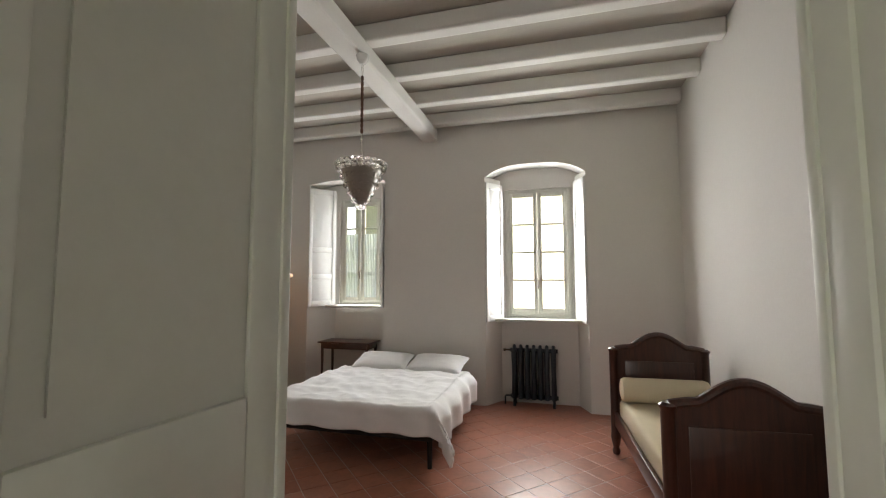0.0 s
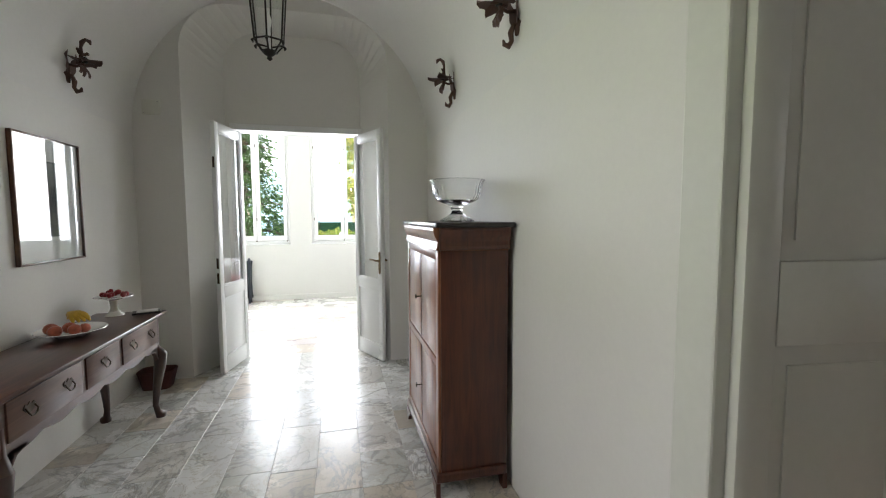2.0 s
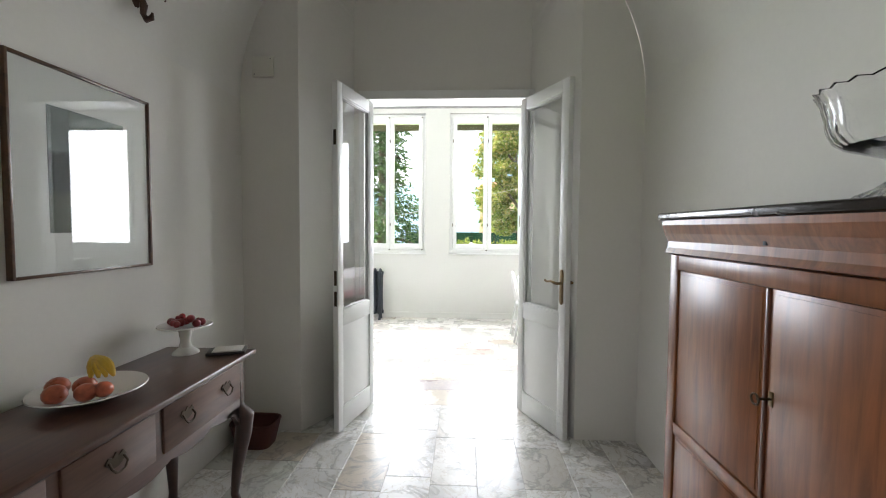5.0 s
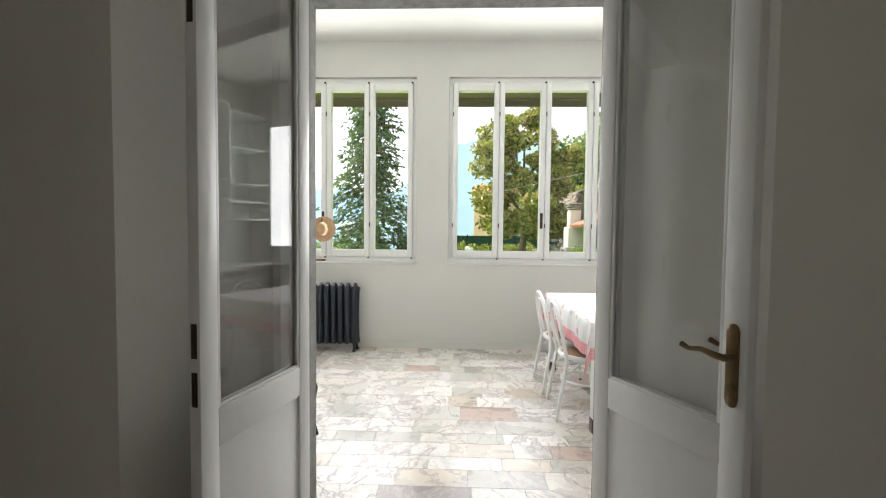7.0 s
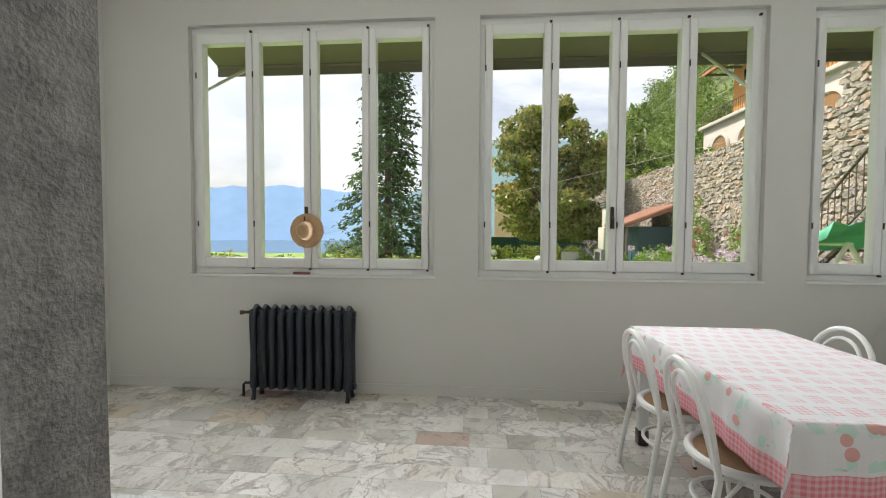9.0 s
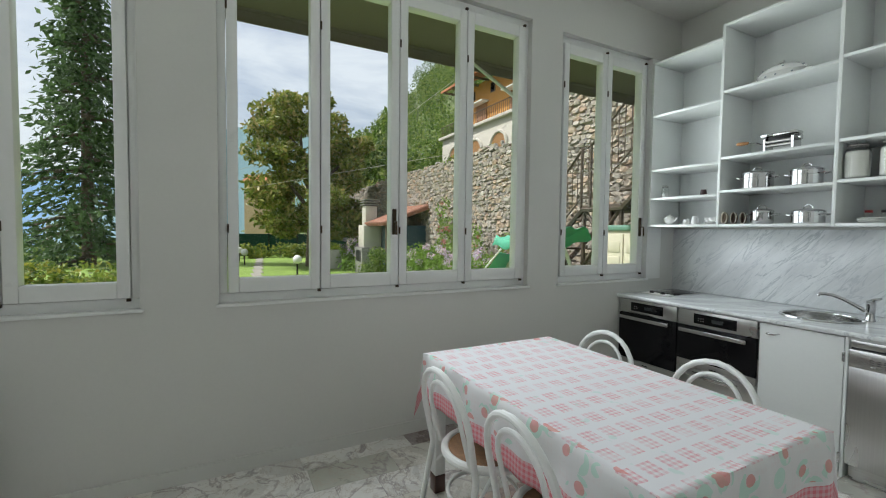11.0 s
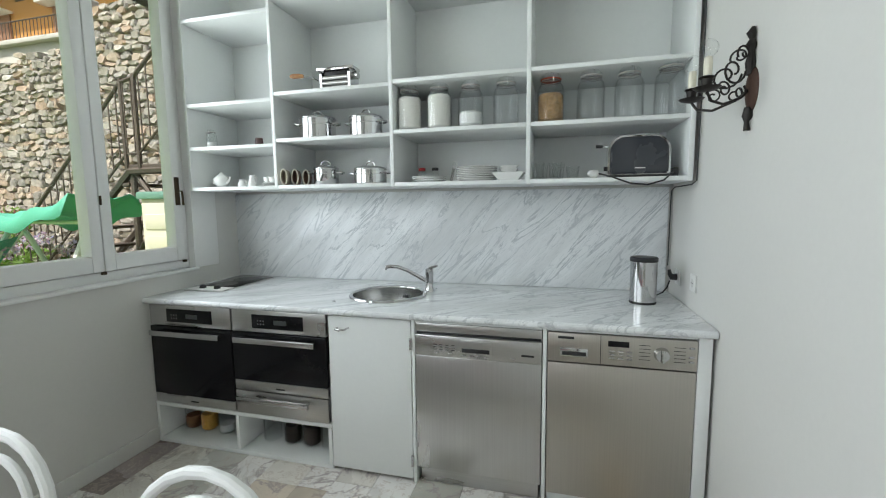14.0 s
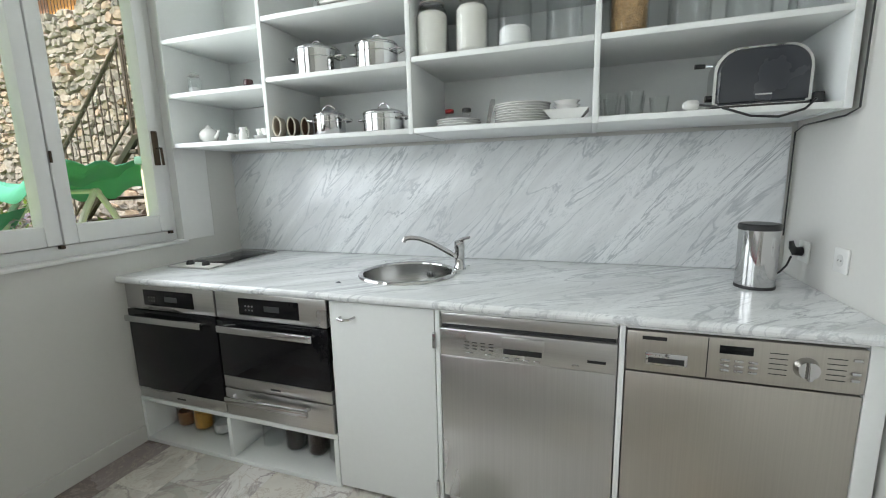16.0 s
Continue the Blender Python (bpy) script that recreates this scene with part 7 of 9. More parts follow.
# ---------------------------------------------------------------- bedroom
bd = thing("double_bed", "dark iron double bed base with legs", "bed", m=pose(6.12, 1.68, 0))
part("bed_frame", box(-0.80, 0.80, -0.905, 0.93, 0.235, 0.285, 0.008), "iron", bd)
part("slat_deck", box(-0.77, 0.77, -0.90, 0.90, 0.291, 0.305, 0.003), "pine", bd)
for sx in (-1, 1):
    for sy in (-1, 1):
        part("leg", tube(bmesh.new(), [(sx * 0.765, sy * 0.86, 0.245), (sx * 0.765, sy * 0.86, 0.0)], [0.024, 0.020], 12), "iron", bd)
solo("mattress", box(5.345, 6.895, 0.775, 2.60, 0.306, 0.47, 0.04, 4), "linen", "white mattress on the double bed", "mattress")


def duvet():
    bm = bmesh.new()
    nx, ny = 84, 92
    x0, x1, y0, y1 = 5.10, 7.24, 0.51, 2.22
    top = 0.510
    grid = []
    for i in range(nx + 1):
        row = []
        for j in range(ny + 1):
            u, v = x0 + (x1 - x0) * i / nx, y0 + (y1 - y0) * j / ny
            ex0, ex1, ey = 5.335, 6.905, 0.765
            ou = (u - ex1) if u > ex1 else (ex0 - u if u < ex0 else 0)
            su = 1 if u > ex1 else -1
            ov = ey - v if v < ey else 0
            x = min(max(u, ex0), ex1)
            y = max(v, ey)
            w = noise.noise(Vector((u * 4.2, v * 4.2, 0))) * 0.030 + noise.noise(Vector((u * 11, v * 11, 4))) * 0.010
            fold = 0.022 * math.sin(u * 17 + 2.2 * noise.noise(Vector((u * 2, v * 2, 9)))) if ov else 0.022 * math.sin(v * 15 + 2 * noise.noise(Vector((u * 2, v * 2, 9))))
            z = top + w + 0.018
            drop = max(ou, ov) + 0.35 * min(ou, ov)
            if ou or ov:
                c = min(1, drop / 0.12)
                z = top + 0.018 + w * (1 - c) - drop + 0.02
                x += su * (0.045 + fold * c + 0.07 * min(1, ou / 0.12)) * min(1, ou / 0.04) if ou else 0
                y -= (0.045 + fold * c) * min(1, ov / 0.04) if ov else 0
                if ou and ov:
                    x += su * 0.10 * min(ou, ov) / 0.2
                    y -= 0.10 * min(ou, ov) / 0.2
            row.append(bm.verts.new((x, y, max(0.05, z))))
        grid.append(row)
    for i in range(nx):
        for j in range(ny):
            bm.faces.new((grid[i][j], grid[i + 1][j], grid[i + 1][j + 1], grid[i][j + 1]))
    ob = link("duvet", bm, "linen", True, 80)
    s = ob.modifiers.new("thick", "SOLIDIFY")
    s.thickness, s.offset = 0.02, -1.0
    return tagged(ob, "crumpled white cotton duvet hanging over the bed", "duvet")


duvet()
for k, (x, r) in enumerate(((5.77, 3), (6.50, -4))):
    bm = bmesh.new()
    n = 22
    sides = []
    for sg in (1, -1):
        g = []
        for i in range(n + 1):
            row = []
            for j in range(n + 1):
                u, v = -1 + 2 * i / n, -1 + 2 * j / n
                h = (max(0, (1 - u ** 4) * (1 - v ** 4))) ** 0.55
                pinch = 1 - 0.06 * (abs(u) ** 2 * (1 - abs(v))) - 0.05 * (abs(v) ** 2 * (1 - abs(u)))
                row.append(bm.verts.new((0.365 * u * pinch, 0.235 * v * pinch, sg * 0.075 * h * (1 + 0.10 * noise.noise(Vector((u * 3 + 7 * k, v * 3, sg)))))))
            g.append(row)
        sides.append(g)
        for i in range(n):
            for j in range(n):
                f = (g[i][j], g[i + 1][j], g[i + 1][j + 1], g[i][j + 1])
                bm.faces.new(f if sg > 0 else f[::-1])
    bmesh.ops.remove_doubles(bm, verts=list(bm.verts), dist=0.0008)
    solo("pillow", bm, "linen", "plump white pillow at the head of the bed", "pillow", "bed pillows", pose(x, 2.40, 0.575, 14, 0, r))


def daybed():
    """A mahogany daybed with arched ends; it lies along y."""
    t = thing("daybed", "dark mahogany daybed with arched carved ends", "daybed", m=pose(8.95, 0, 0, 0, 0, 2.86))
    W = 0.385
    for y, h, nm in ((1.60, 1.10, "headboard"), (-0.10, 1.05, "footboard")):
        n = 30
        top = []
        for k in range(n + 1):
            u = -1 + 2 * k / n
            if abs(u) > 0.62:
                z = h - 0.135 + 0.020 * math.cos((abs(u) - 0.62) / 0.38 * math.pi / 2 * 1.0)
            else:
                z = h - 0.115 + 0.115 * math.cos(u / 0.62 * math.pi / 2) ** 1.15
            top.append((u * W, z))
        bm = bmesh.new()
        prism(bm, [(-W, 0.30)] + top + [(W, 0.30)], "y", y - 0.022, y + 0.022)
        brd = part(nm, bm, "mahogany_z", t, smooth=False)
        part("crest_rail", tube(bmesh.new(), [(x * 1.0, y, z) for x, z in top], 0.030, 10), "mahogany", brd)
        part("inset_panel", box(-W + 0.09, W - 0.09, y - 0.028, y + 0.028, 0.42, h - 0.24, 0.006), "mahogany_z", brd)
        for s in (-1, 1):
            part("post", lathe(bmesh.new(), [(0.030, 0.0), (0.036, 0.03), (0.026, 0.06), (0.040, 0.12), (0.046, 0.16), (0.040, 0.20), (0.040, h - 0.16), (0.046, h - 0.15), (0.050, h - 0.135), (0.030, h - 0.120)], (s * (W + 0.005), y, 0), 14), "mahogany_z", t)
    for s in (-1, 1):
        part("side_rail", box(s * W - 0.016, s * W + 0.016, -0.075, 1.575, 0.26, 0.385, 0.006), "mahogany", t)
    part("bed_base", box(-W + 0.02, W - 0.02, -0.07, 1.57, 0.30, 0.335, 0), "pine", t)
    return t


daybed()
solo("daybed_mattress", box(-0.36, 0.36, -0.07, 1.57, 0.337, 0.515, 0.045, 4), "cream_linen", "cream upholstered mattress on the daybed", "mattress", m=pose(8.95, 0, 0, 0, 0, 2.86))
bm = tube(bmesh.new(), [(-0.365, 1.44, 0.625), (-0.355, 1.44, 0.625), (-0.325, 1.44, 0.625), (0.325, 1.44, 0.625), (0.355, 1.44, 0.625), (0.365, 1.44, 0.625)], [0.06, 0.095, 0.108, 0.108, 0.095, 0.06], 28)
solo("bolster", bm, "cream_linen", "cream round bolster lying on the daybed", "bolster", m=pose(8.95, 0, 0, 0, 0, 2.86))

cd = thing("chandelier", "conical glass drop chandelier on a long chain", "chandelier", m=pose(6.405, 0.412, 2.20))
M["drop_glass"] = solid_glass("pressed_glass_drop", (0.93, 0.91, 0.88), 0.04)
part("shade", lathe(bmesh.new(), [(0.02, 0.04), (0.075, 0.12), (0.130, 0.23), (0.170, 0.345), (0.165, 0.350), (0.0, 0.34)], seg=28), plain("milky_glass", (0.34, 0.30, 0.26), 0.25, vary=0.15, coat=0.4), cd)
rows_d = [(0.030, 0.030, 6), (0.062, 0.085, 10), (0.096, 0.145, 13), (0.128, 0.21, 16), (0.158, 0.278, 19), (0.186, 0.35, 22), (0.196, 0.385, 22)]
for r, z, n in rows_d:
    for k in range(n):
        a = 2 * math.pi * (k + 0.5 * (n % 2)) / n
        part("glass_drop", ball(bmesh.new(), (r * math.cos(a), r * math.sin(a), z), 0.024 if z < 0.3 else 0.028, 8), "drop_glass", cd)
part("stem", lathe(bmesh.new(), [(0.012, 0.35), (0.016, 0.40), (0.010, 0.46), (0.014, 0.52), (0.008, 0.60)], seg=12), "drop_glass", cd)
bm = bmesh.new()
for k in range(11):
    lathe(bm, [(0.008, 0.0), (0.013, 0.01), (0.013, 0.035), (0.008, 0.045)], (0, 0, 0.66 + 0.046 * k), 10)
part("beaded_chain", bm, plain("brown_chain_sleeve", (0.12, 0.055, 0.03), 0.5, vary=0.4), cd, "brown beaded chain sleeve")
part("chain", tube(bmesh.new(), [(0, 0, 0.58 + 0.05 * k) for k in range(16)], [0.007 + 0.004 * (k % 2) for k in range(16)], 8), "drop_glass", cd)
part("ceiling_rose", lathe(bmesh.new(), [(0.010, 1.27), (0.03, 1.28), (0.05, 1.31), (0.055, 1.348)], seg=16), "china", cd)

sd = thing("side_table", "small dark mahogany side table in the window niche", "table", m=pose(5.06, 2.83, 0))
part("tabletop", box(-0.40, 0.40, -0.19, 0.19, 0.735, 0.757, 0.005), "mahogany", sd)
part("apron", box(-0.36, 0.36, -0.16, 0.16, 0.655, 0.734, 0.003), "mahogany", sd)
for sx in (-1, 1):
    for sy in (-1, 1):
        part("leg", tube(bmesh.new(), [(sx * 0.345, sy * 0.145, 0.70), (sx * 0.345, sy * 0.145, 0.0)], [0.022, 0.013], 8), "mahogany_z", sd)
wd = thing("wardrobe", "honey-coloured pine wardrobe with moulded cornice", "wardrobe", m=pose(4.10, 1.75, 0))
part("carcass", box(-0.30, 0.27, -0.55, 0.55, 0.08, 1.64, 0.004), "pine", wd)
part("cornice", box(-0.31, 0.345, -0.60, 0.60, 1.66, 1.72, 0.015, 3), "pine", wd)
part("cornice", box(-0.305, 0.31, -0.57, 0.57, 1.64, 1.66, 0.006), "pine", wd)
part("plinth", box(-0.30, 0.30, -0.57, 0.57, 0.0, 0.08, 0.004), "pine", wd)
for s in (-1, 1):
    d = part("door", box(0.271, 0.292, *sorted((s * 0.004, s * 0.50)), 0.11, 1.61, 0.004), "pine", wd)
    part("door_panel", box(0.292, 0.300, *sorted((s * 0.08, s * 0.42)), 0.22, 1.50, 0.006), "pine", d)
    part("knob", ball(bmesh.new(), (0.310, s * 0.04, 0.85), 0.016, 10), "brass", d)
    part("corner_column", lathe(bmesh.new(), [(0.03, 0.09), (0.034, 0.12), (0.026, 0.20), (0.030, 0.9), (0.026, 1.50), (0.034, 1.58), (0.03, 1.63)], (0.285, s * 0.535, 0), 12), "pine", wd)


# ---------------------------------------------------------------- outdoors
M["lawn"] = plain("mown_lawn", (0.20, 0.30, 0.055), 0.95, vary=0.35, fine=25, coarse=0.5, bump=0.8, dist=0.03)
M["earth"] = plain("far_ground", (0.10, 0.13, 0.05), 0.95, vary=0.4, fine=0.6, coarse=0.03, bump=0.6, dist=0.1)
M["paving"] = plain("grey_path_paving", (0.30, 0.28, 0.25), 0.85, vary=0.25, fine=14, coarse=2, bump=0.6)
M["bark"] = plain("grey_bark", (0.13, 0.10, 0.075), 0.9, vary=0.4, fine=30, coarse=8, bump=1.0, dist=0.02)
M["tile_roof"] = plain("orange_roof_tile", (0.42, 0.16, 0.075), 0.8, vary=0.35, fine=9, coarse=1.2, bump=0.6)
M["orange_render"] = plain("orange_house_render", (0.55, 0.27, 0.075), 0.85, vary=0.08, fine=5, coarse=0.5, bump=0.2)
M["grey_render"] = plain("pale_grey_render", (0.50, 0.47, 0.42), 0.85, vary=0.12, fine=5, coarse=0.6, bump=0.2)
M["awning"] = plain("olive_awning_cloth", (0.16, 0.14, 0.10), 0.85, vary=0.08, fine=120, coarse=3, bump=0.2)
M["cream_plastic"] = plain("cream_resin", (0.62, 0.58, 0.46), 0.5, vary=0.05, fine=30)
M["green_cloth"] = plain("green_canvas", (0.10, 0.40, 0.27), 0.7, vary=0.12, fine=80, coarse=4, bump=0.3)
M["stair_iron"] = plain("brown_painted_iron", (0.10, 0.075, 0.058), 0.6, 0.2, vary=0.25, fine=40, bump=0.4)


def foliage(name, dark, light, tip=None, gloss=0.45):
    """Leaves whose green varies from leaf to leaf, with some light let through."""
    m, nt, b = base(name)
    geo = nt.nodes.new("ShaderNodeNewGeometry")
    stops = [(0.0, dark), (0.6, light)] + ([(0.9, tip)] if tip else [])
    r = ramp(nt, stops)
    nt.links.new(geo.outputs["Random Per Island"], r.inputs[0])
    nt.links.new(r.outputs[0], b.inputs["Base Color"])
    b.inputs["Roughness"].default_value = gloss
    out = nt.nodes["Material Output"]
    tr, mx = nt.nodes.new("ShaderNodeBsdfTranslucent"), nt.nodes.new("ShaderNodeMixShader")
    nt.links.new(r.outputs[0], tr.inputs[0])
    mx.inputs[0].default_value = 0.42
    nt.links.new(b.outputs[0], mx.inputs[1])
    nt.links.new(tr.outputs[0], mx.inputs[2])
    nt.links.new(mx.outputs[0], out.inputs[0])
    return m


M["magnolia"] = foliage("magnolia_leaf", (0.10, 0.14, 0.025), (0.28, 0.32, 0.065), (0.42, 0.34, 0.13), 0.30)
M["needle"] = foliage("conifer_needles", (0.035, 0.07, 0.025), (0.11, 0.18, 0.07), None, 0.6)
M["shrub"] = foliage("bright_shrub_leaf", (0.06, 0.11, 0.015), (0.24, 0.32, 0.05), (0.36, 0.34, 0.06))
M["hydrangea"] = foliage("hydrangea_leaf", (0.07, 0.14, 0.015), (0.24, 0.37, 0.07))
M["wood_leaf"] = foliage("woodland_leaf", (0.045, 0.09, 0.014), (0.17, 0.26, 0.05), (0.26, 0.31, 0.08))
M["bloom"] = foliage("hydrangea_bloom", (0.50, 0.48, 0.72), (0.72, 0.46, 0.58), (0.80, 0.78, 0.78), 0.8)
M["rose"] = foliage("red_rose_bloom", (0.45, 0.05, 0.06), (0.55, 0.22, 0.22), None, 0.7)


def quads(name, items, mat):
    """Many small four-cornered leaves as one mesh: items are (centre, along, across)."""
    c, u, v = (np.array([i[k] for i in items], float) for k in range(3))
    n = len(items)
    up = np.cross(u, v)
    up /= np.maximum(np.linalg.norm(up, axis=1, keepdims=True), 1e-6)
    bend = 0.25 * np.linalg.norm(u, axis=1, keepdims=True) * up
    co = np.stack([c - u, c - v + bend * 0.6, c + u, c + v + bend * 0.6], 1).reshape(-1, 3)
    me = bpy.data.meshes.new(name)
    me.from_pydata(co.tolist(), [], np.arange(4 * n).reshape(-1, 4).tolist())
    me.materials.append(M[mat])
    return me


def crown(rng, blobs, per, size, flat=1.0):
    """Leaves scattered over the shells of clumps: blobs are (centre, radii)."""
    out = []
    for (c, r) in blobs:
        c, r = np.array(c), np.array(r)
        k = per if isinstance(per, int) else int(per * (r[0] * r[1] + r[1] * r[2] + r[0] * r[2]))
        d = rng.normal(size=(k, 3))
        d /= np.linalg.norm(d, axis=1, keepdims=True)
        rad = rng.uniform(0.55, 1.06, (k, 1))
        p = c + d * r * rad
        a = rng.normal(size=(k, 3)) + d * 0.6
        a[:, 2] *= flat
        a /= np.linalg.norm(a, axis=1, keepdims=True)
        b = np.cross(a, rng.normal(size=(k, 3)))
        b /= np.maximum(np.linalg.norm(b, axis=1, keepdims=True), 1e-6)
        s = size * rng.uniform(0.6, 1.25, (k, 1))
        out += list(zip(p, a * s, b * s * 0.45))
    return out


def tree(name, label, m, trunk_pts, trunk_r, limbs, leaves, leafmat):
    t = thing(name, label, "tree", m=m)
    bm = tube(bmesh.new(), trunk_pts, trunk_r, 10)
    part("trunk", bm, "bark", t)
    for l in limbs:
        part("limb", tube(bmesh.new(), l, [0.09 * (1 - 0.8 * k / (len(l) - 1)) + 0.012 for k in range(len(l))], 7), "bark", t)
    ob = new("crown", quads("crown", leaves, leafmat))
    ob.parent = t
    return t


rng = np.random.default_rng(11)
# Magnolia on the lawn.
blobs = []
for k in range(64):
    z = rng.uniform(1.5, 7.0)
    w = 2.9 * (1 - ((z - 3.2) / 4.3) ** 2) ** 0.7 if z > 3.2 else 2.9 * (0.62 + 0.38 * (z - 1.5) / 1.7)
    a, q = rng.uniform(0, 6.28), w * rng.uniform(0.15, 0.95) ** 0.6
    blobs.append(((q * math.cos(a), q * math.sin(a), z), (rng.uniform(0.45, 0.85), rng.uniform(0.45, 0.85), rng.uniform(0.35, 0.6))))
limbs = [[(0, 0, 1.6 + 0.4 * k), (0.8 * math.cos(2.4 * k), 0.8 * math.sin(2.4 * k), 2.6 + 0.4 * k), (1.7 * math.cos(2.4 * k + 0.2), 1.7 * math.sin(2.4 * k + 0.2), 3.4 + 0.42 * k)] for k in range(8)]
tree("magnolia_tree", "broad evergreen magnolia tree on the lawn", pose(-15.9, -0.68, -0.12), [(0, 0, 0), (0.03, 0, 0.8), (-0.05, 0.04, 1.8), (0.05, 0, 3.6), (0, 0, 6.6)], [0.19, 0.15, 0.13, 0.09, 0.02], limbs, crown(rng, blobs, 340, 0.135), "magnolia")

# Tall conifer by the lake side.
leaves, limbs = [], []
for k in range(150):
    z = 0.8 + 12.2 * (k / 150) ** 0.92
    L = (3.0 * (1 - z / 14.2) ** 0.85 + 0.25) * rng.uniform(0.55, 1.1) * (1.15 if z < 5 else 1.0)
    a = k * 2.4 + rng.uniform(-0.4, 0.4)
    d = np.array([math.cos(a), math.sin(a), 0])
    if k % 3 == 0:
        limbs.append([tuple(d * L * s + np.array([0, 0, z - 0.25 * L * s * s])) for s in (0.02, 0.5, 0.9)])
    n = int(18 + 26 * L)
    s = rng.uniform(0.12, 1.0, n) ** 0.8
    p = d * (L * s)[:, None] + np.array([0, 0, 1]) * (z - 0.28 * L * s * s)[:, None] + rng.normal(size=(n, 3)) * np.array([0.22, 0.22, 0.13])
    al = d + rng.normal(size=(n, 3)) * 0.6 + np.array([0, 0, -0.5])
    al /= np.linalg.norm(al, axis=1, keepdims=True)
    ac = np.cross(al, rng.normal(size=(n, 3)))
    ac /= np.maximum(np.linalg.norm(ac, axis=1, keepdims=True), 1e-6)
    sz = rng.uniform(0.10, 0.22, (n, 1))
    leaves += list(zip(p, al * sz, ac * sz * 0.4))
tree("conifer_tree", "tall dark conifer tree with drooping branches", pose(-19.5, -8.9, -0.6), [(0, 0, 0), (0, 0, 6), (0.05, 0, 13.6)], [0.26, 0.17, 0.02], limbs, leaves, "needle")


def shrub(name, label, x, y, z, blobs_, per, size, mat, category="shrub", group=""):
    t = thing(name, label, category, group, pose(x, y, z))
    part("stem", tube(bmesh.new(), [(0, 0, 0), (0.03, 0.02, 0.35)], [0.03, 0.015], 6), "bark", t)
    ob = new("foliage", quads("foliage", crown(rng, blobs_, per, size), mat))
    ob.parent = t
    return t


def mound(n, wx, wy, h, r):
    return [((rng.uniform(-wx, wx), rng.uniform(-wy, wy), rng.uniform(0.25, 1.0) * h - r * 0.3), (r * rng.uniform(0.7, 1.2), r * rng.uniform(0.7, 1.2), r * rng.uniform(0.6, 1.0))) for _ in range(n)]


for x, y, w, h, c in ((-8.6, -6.2, 1.3, 0.85, "shrub"), (-9.5, -7.9, 1.2, 1.0, "shrub"), (-9.0, -9.8, 1.4, 0.9, "wood_leaf"), (-10.5, -12.2, 1.6, 0.9, "shrub"), (-11.5, -14.5, 1.6, 0.75, "shrub")):
    shrub("garden_shrub", "bright yellow-green garden shrub below the window", x, y, -0.35, mound(16, w, 0.9, h, 0.42), 130, 0.075, c, group="garden shrubs")
for x, y in ((-21.5, -3.9), (-22.0, -1.2), (-22.0, 1.5)):
    shrub("low_hedge", "low clipped yellow-green juniper hedge", x, y, -0.12, mound(16, 0.55, 1.4, 0.75, 0.38), 100, 0.09, "shrub", "hedge", "lawn hedges")
for x, y in ((-24.5, -10.5), (-26, -13.5), (-23.5, -6.5)):
    shrub("garden_bush", "dense dark green bush at the garden's edge", x, y, -1.2, mound(18, 1.2, 1.2, 1.9, 0.7), 100, 0.12, "wood_leaf", "bush", "far bushes")
shrub("round_bush", "dark clipped round bush beside the hut", -9.8, 0.25, -0.12, mound(12, 0.28, 0.28, 0.95, 0.34), 160, 0.05, "wood_leaf", "bush")
for k in range(8):
    x = -9.2 + 0.82 * k
    t = shrub("hydrangea", "hydrangea bush with lilac and pink blooms", x, 1.1 + 0.15 * math.sin(k * 2.1), -0.12, mound(9, 0.40, 0.38, 1.05, 0.36), 120, 0.062, "hydrangea", "shrub", "hydrangeas by the wall")
    bl = []
    for q in range(11):
        a = rng.uniform(0, 6.28)
        bl.append(((0.52 * math.cos(a) * rng.uniform(0.4, 1), 0.42 * math.sin(a) * rng.uniform(0.4, 1) - 0.22, rng.uniform(0.45, 1.18)), (0.11, 0.11, 0.09)))
    ob = new("blooms", quads("blooms", crown(rng, bl, 60, 0.028), "bloom"))
    ob.parent = t
for x, y, w in ((-13.3, 0.7, 0.8), (-14.8, 0.9, 0.9)):
    t = shrub("hydrangea", "pale hydrangea bush beside the hut", x, y, -0.12, mound(10, w, 0.5, 1.0, 0.36), 110, 0.07, "hydrangea", "shrub", "hydrangeas by the wall")
    ob = new("blooms", quads("blooms", crown(rng, [((rng.uniform(-w, w), rng.uniform(-0.5, 0.2), rng.uniform(0.6, 1.2)), (0.10, 0.10, 0.08)) for _ in range(14)], 40, 0.03), "bloom"))
    ob.parent = t
for x, h in ((-8.6, 2.5), (-8.1, 1.9), (-6.5, 1.6), (-5.2, 1.5)):
    t = shrub("climbing_rose", "climbing rose against the stone wall", x, 1.95, -0.12, [((rng.uniform(-0.22, 0.22), rng.uniform(-0.12, 0.05), z), (0.26, 0.13, 0.22)) for z in np.arange(0.4, h, 0.2)], 60, 0.05, "hydrangea", "climber", "climbing roses")
    ob = new("blooms", quads("blooms", crown(rng, [((rng.uniform(-0.3, 0.3), -0.15, rng.uniform(0.8, h)), (0.05, 0.05, 0.05)) for _ in range(9)], 26, 0.022), "rose"))
    ob.parent = t

# Ground: one sheet, level by the house, falling to the lake on one side.
def ground_height(x, y):
    d = max(0.0, -x - 27.0)
    fall = 46.0 * (1 - math.exp(-d / 130.0))
    keep = 1.0 / (1.0 + math.exp(-(y - 14.0) / 6.0))
    return -0.12 - fall * (1 - keep)


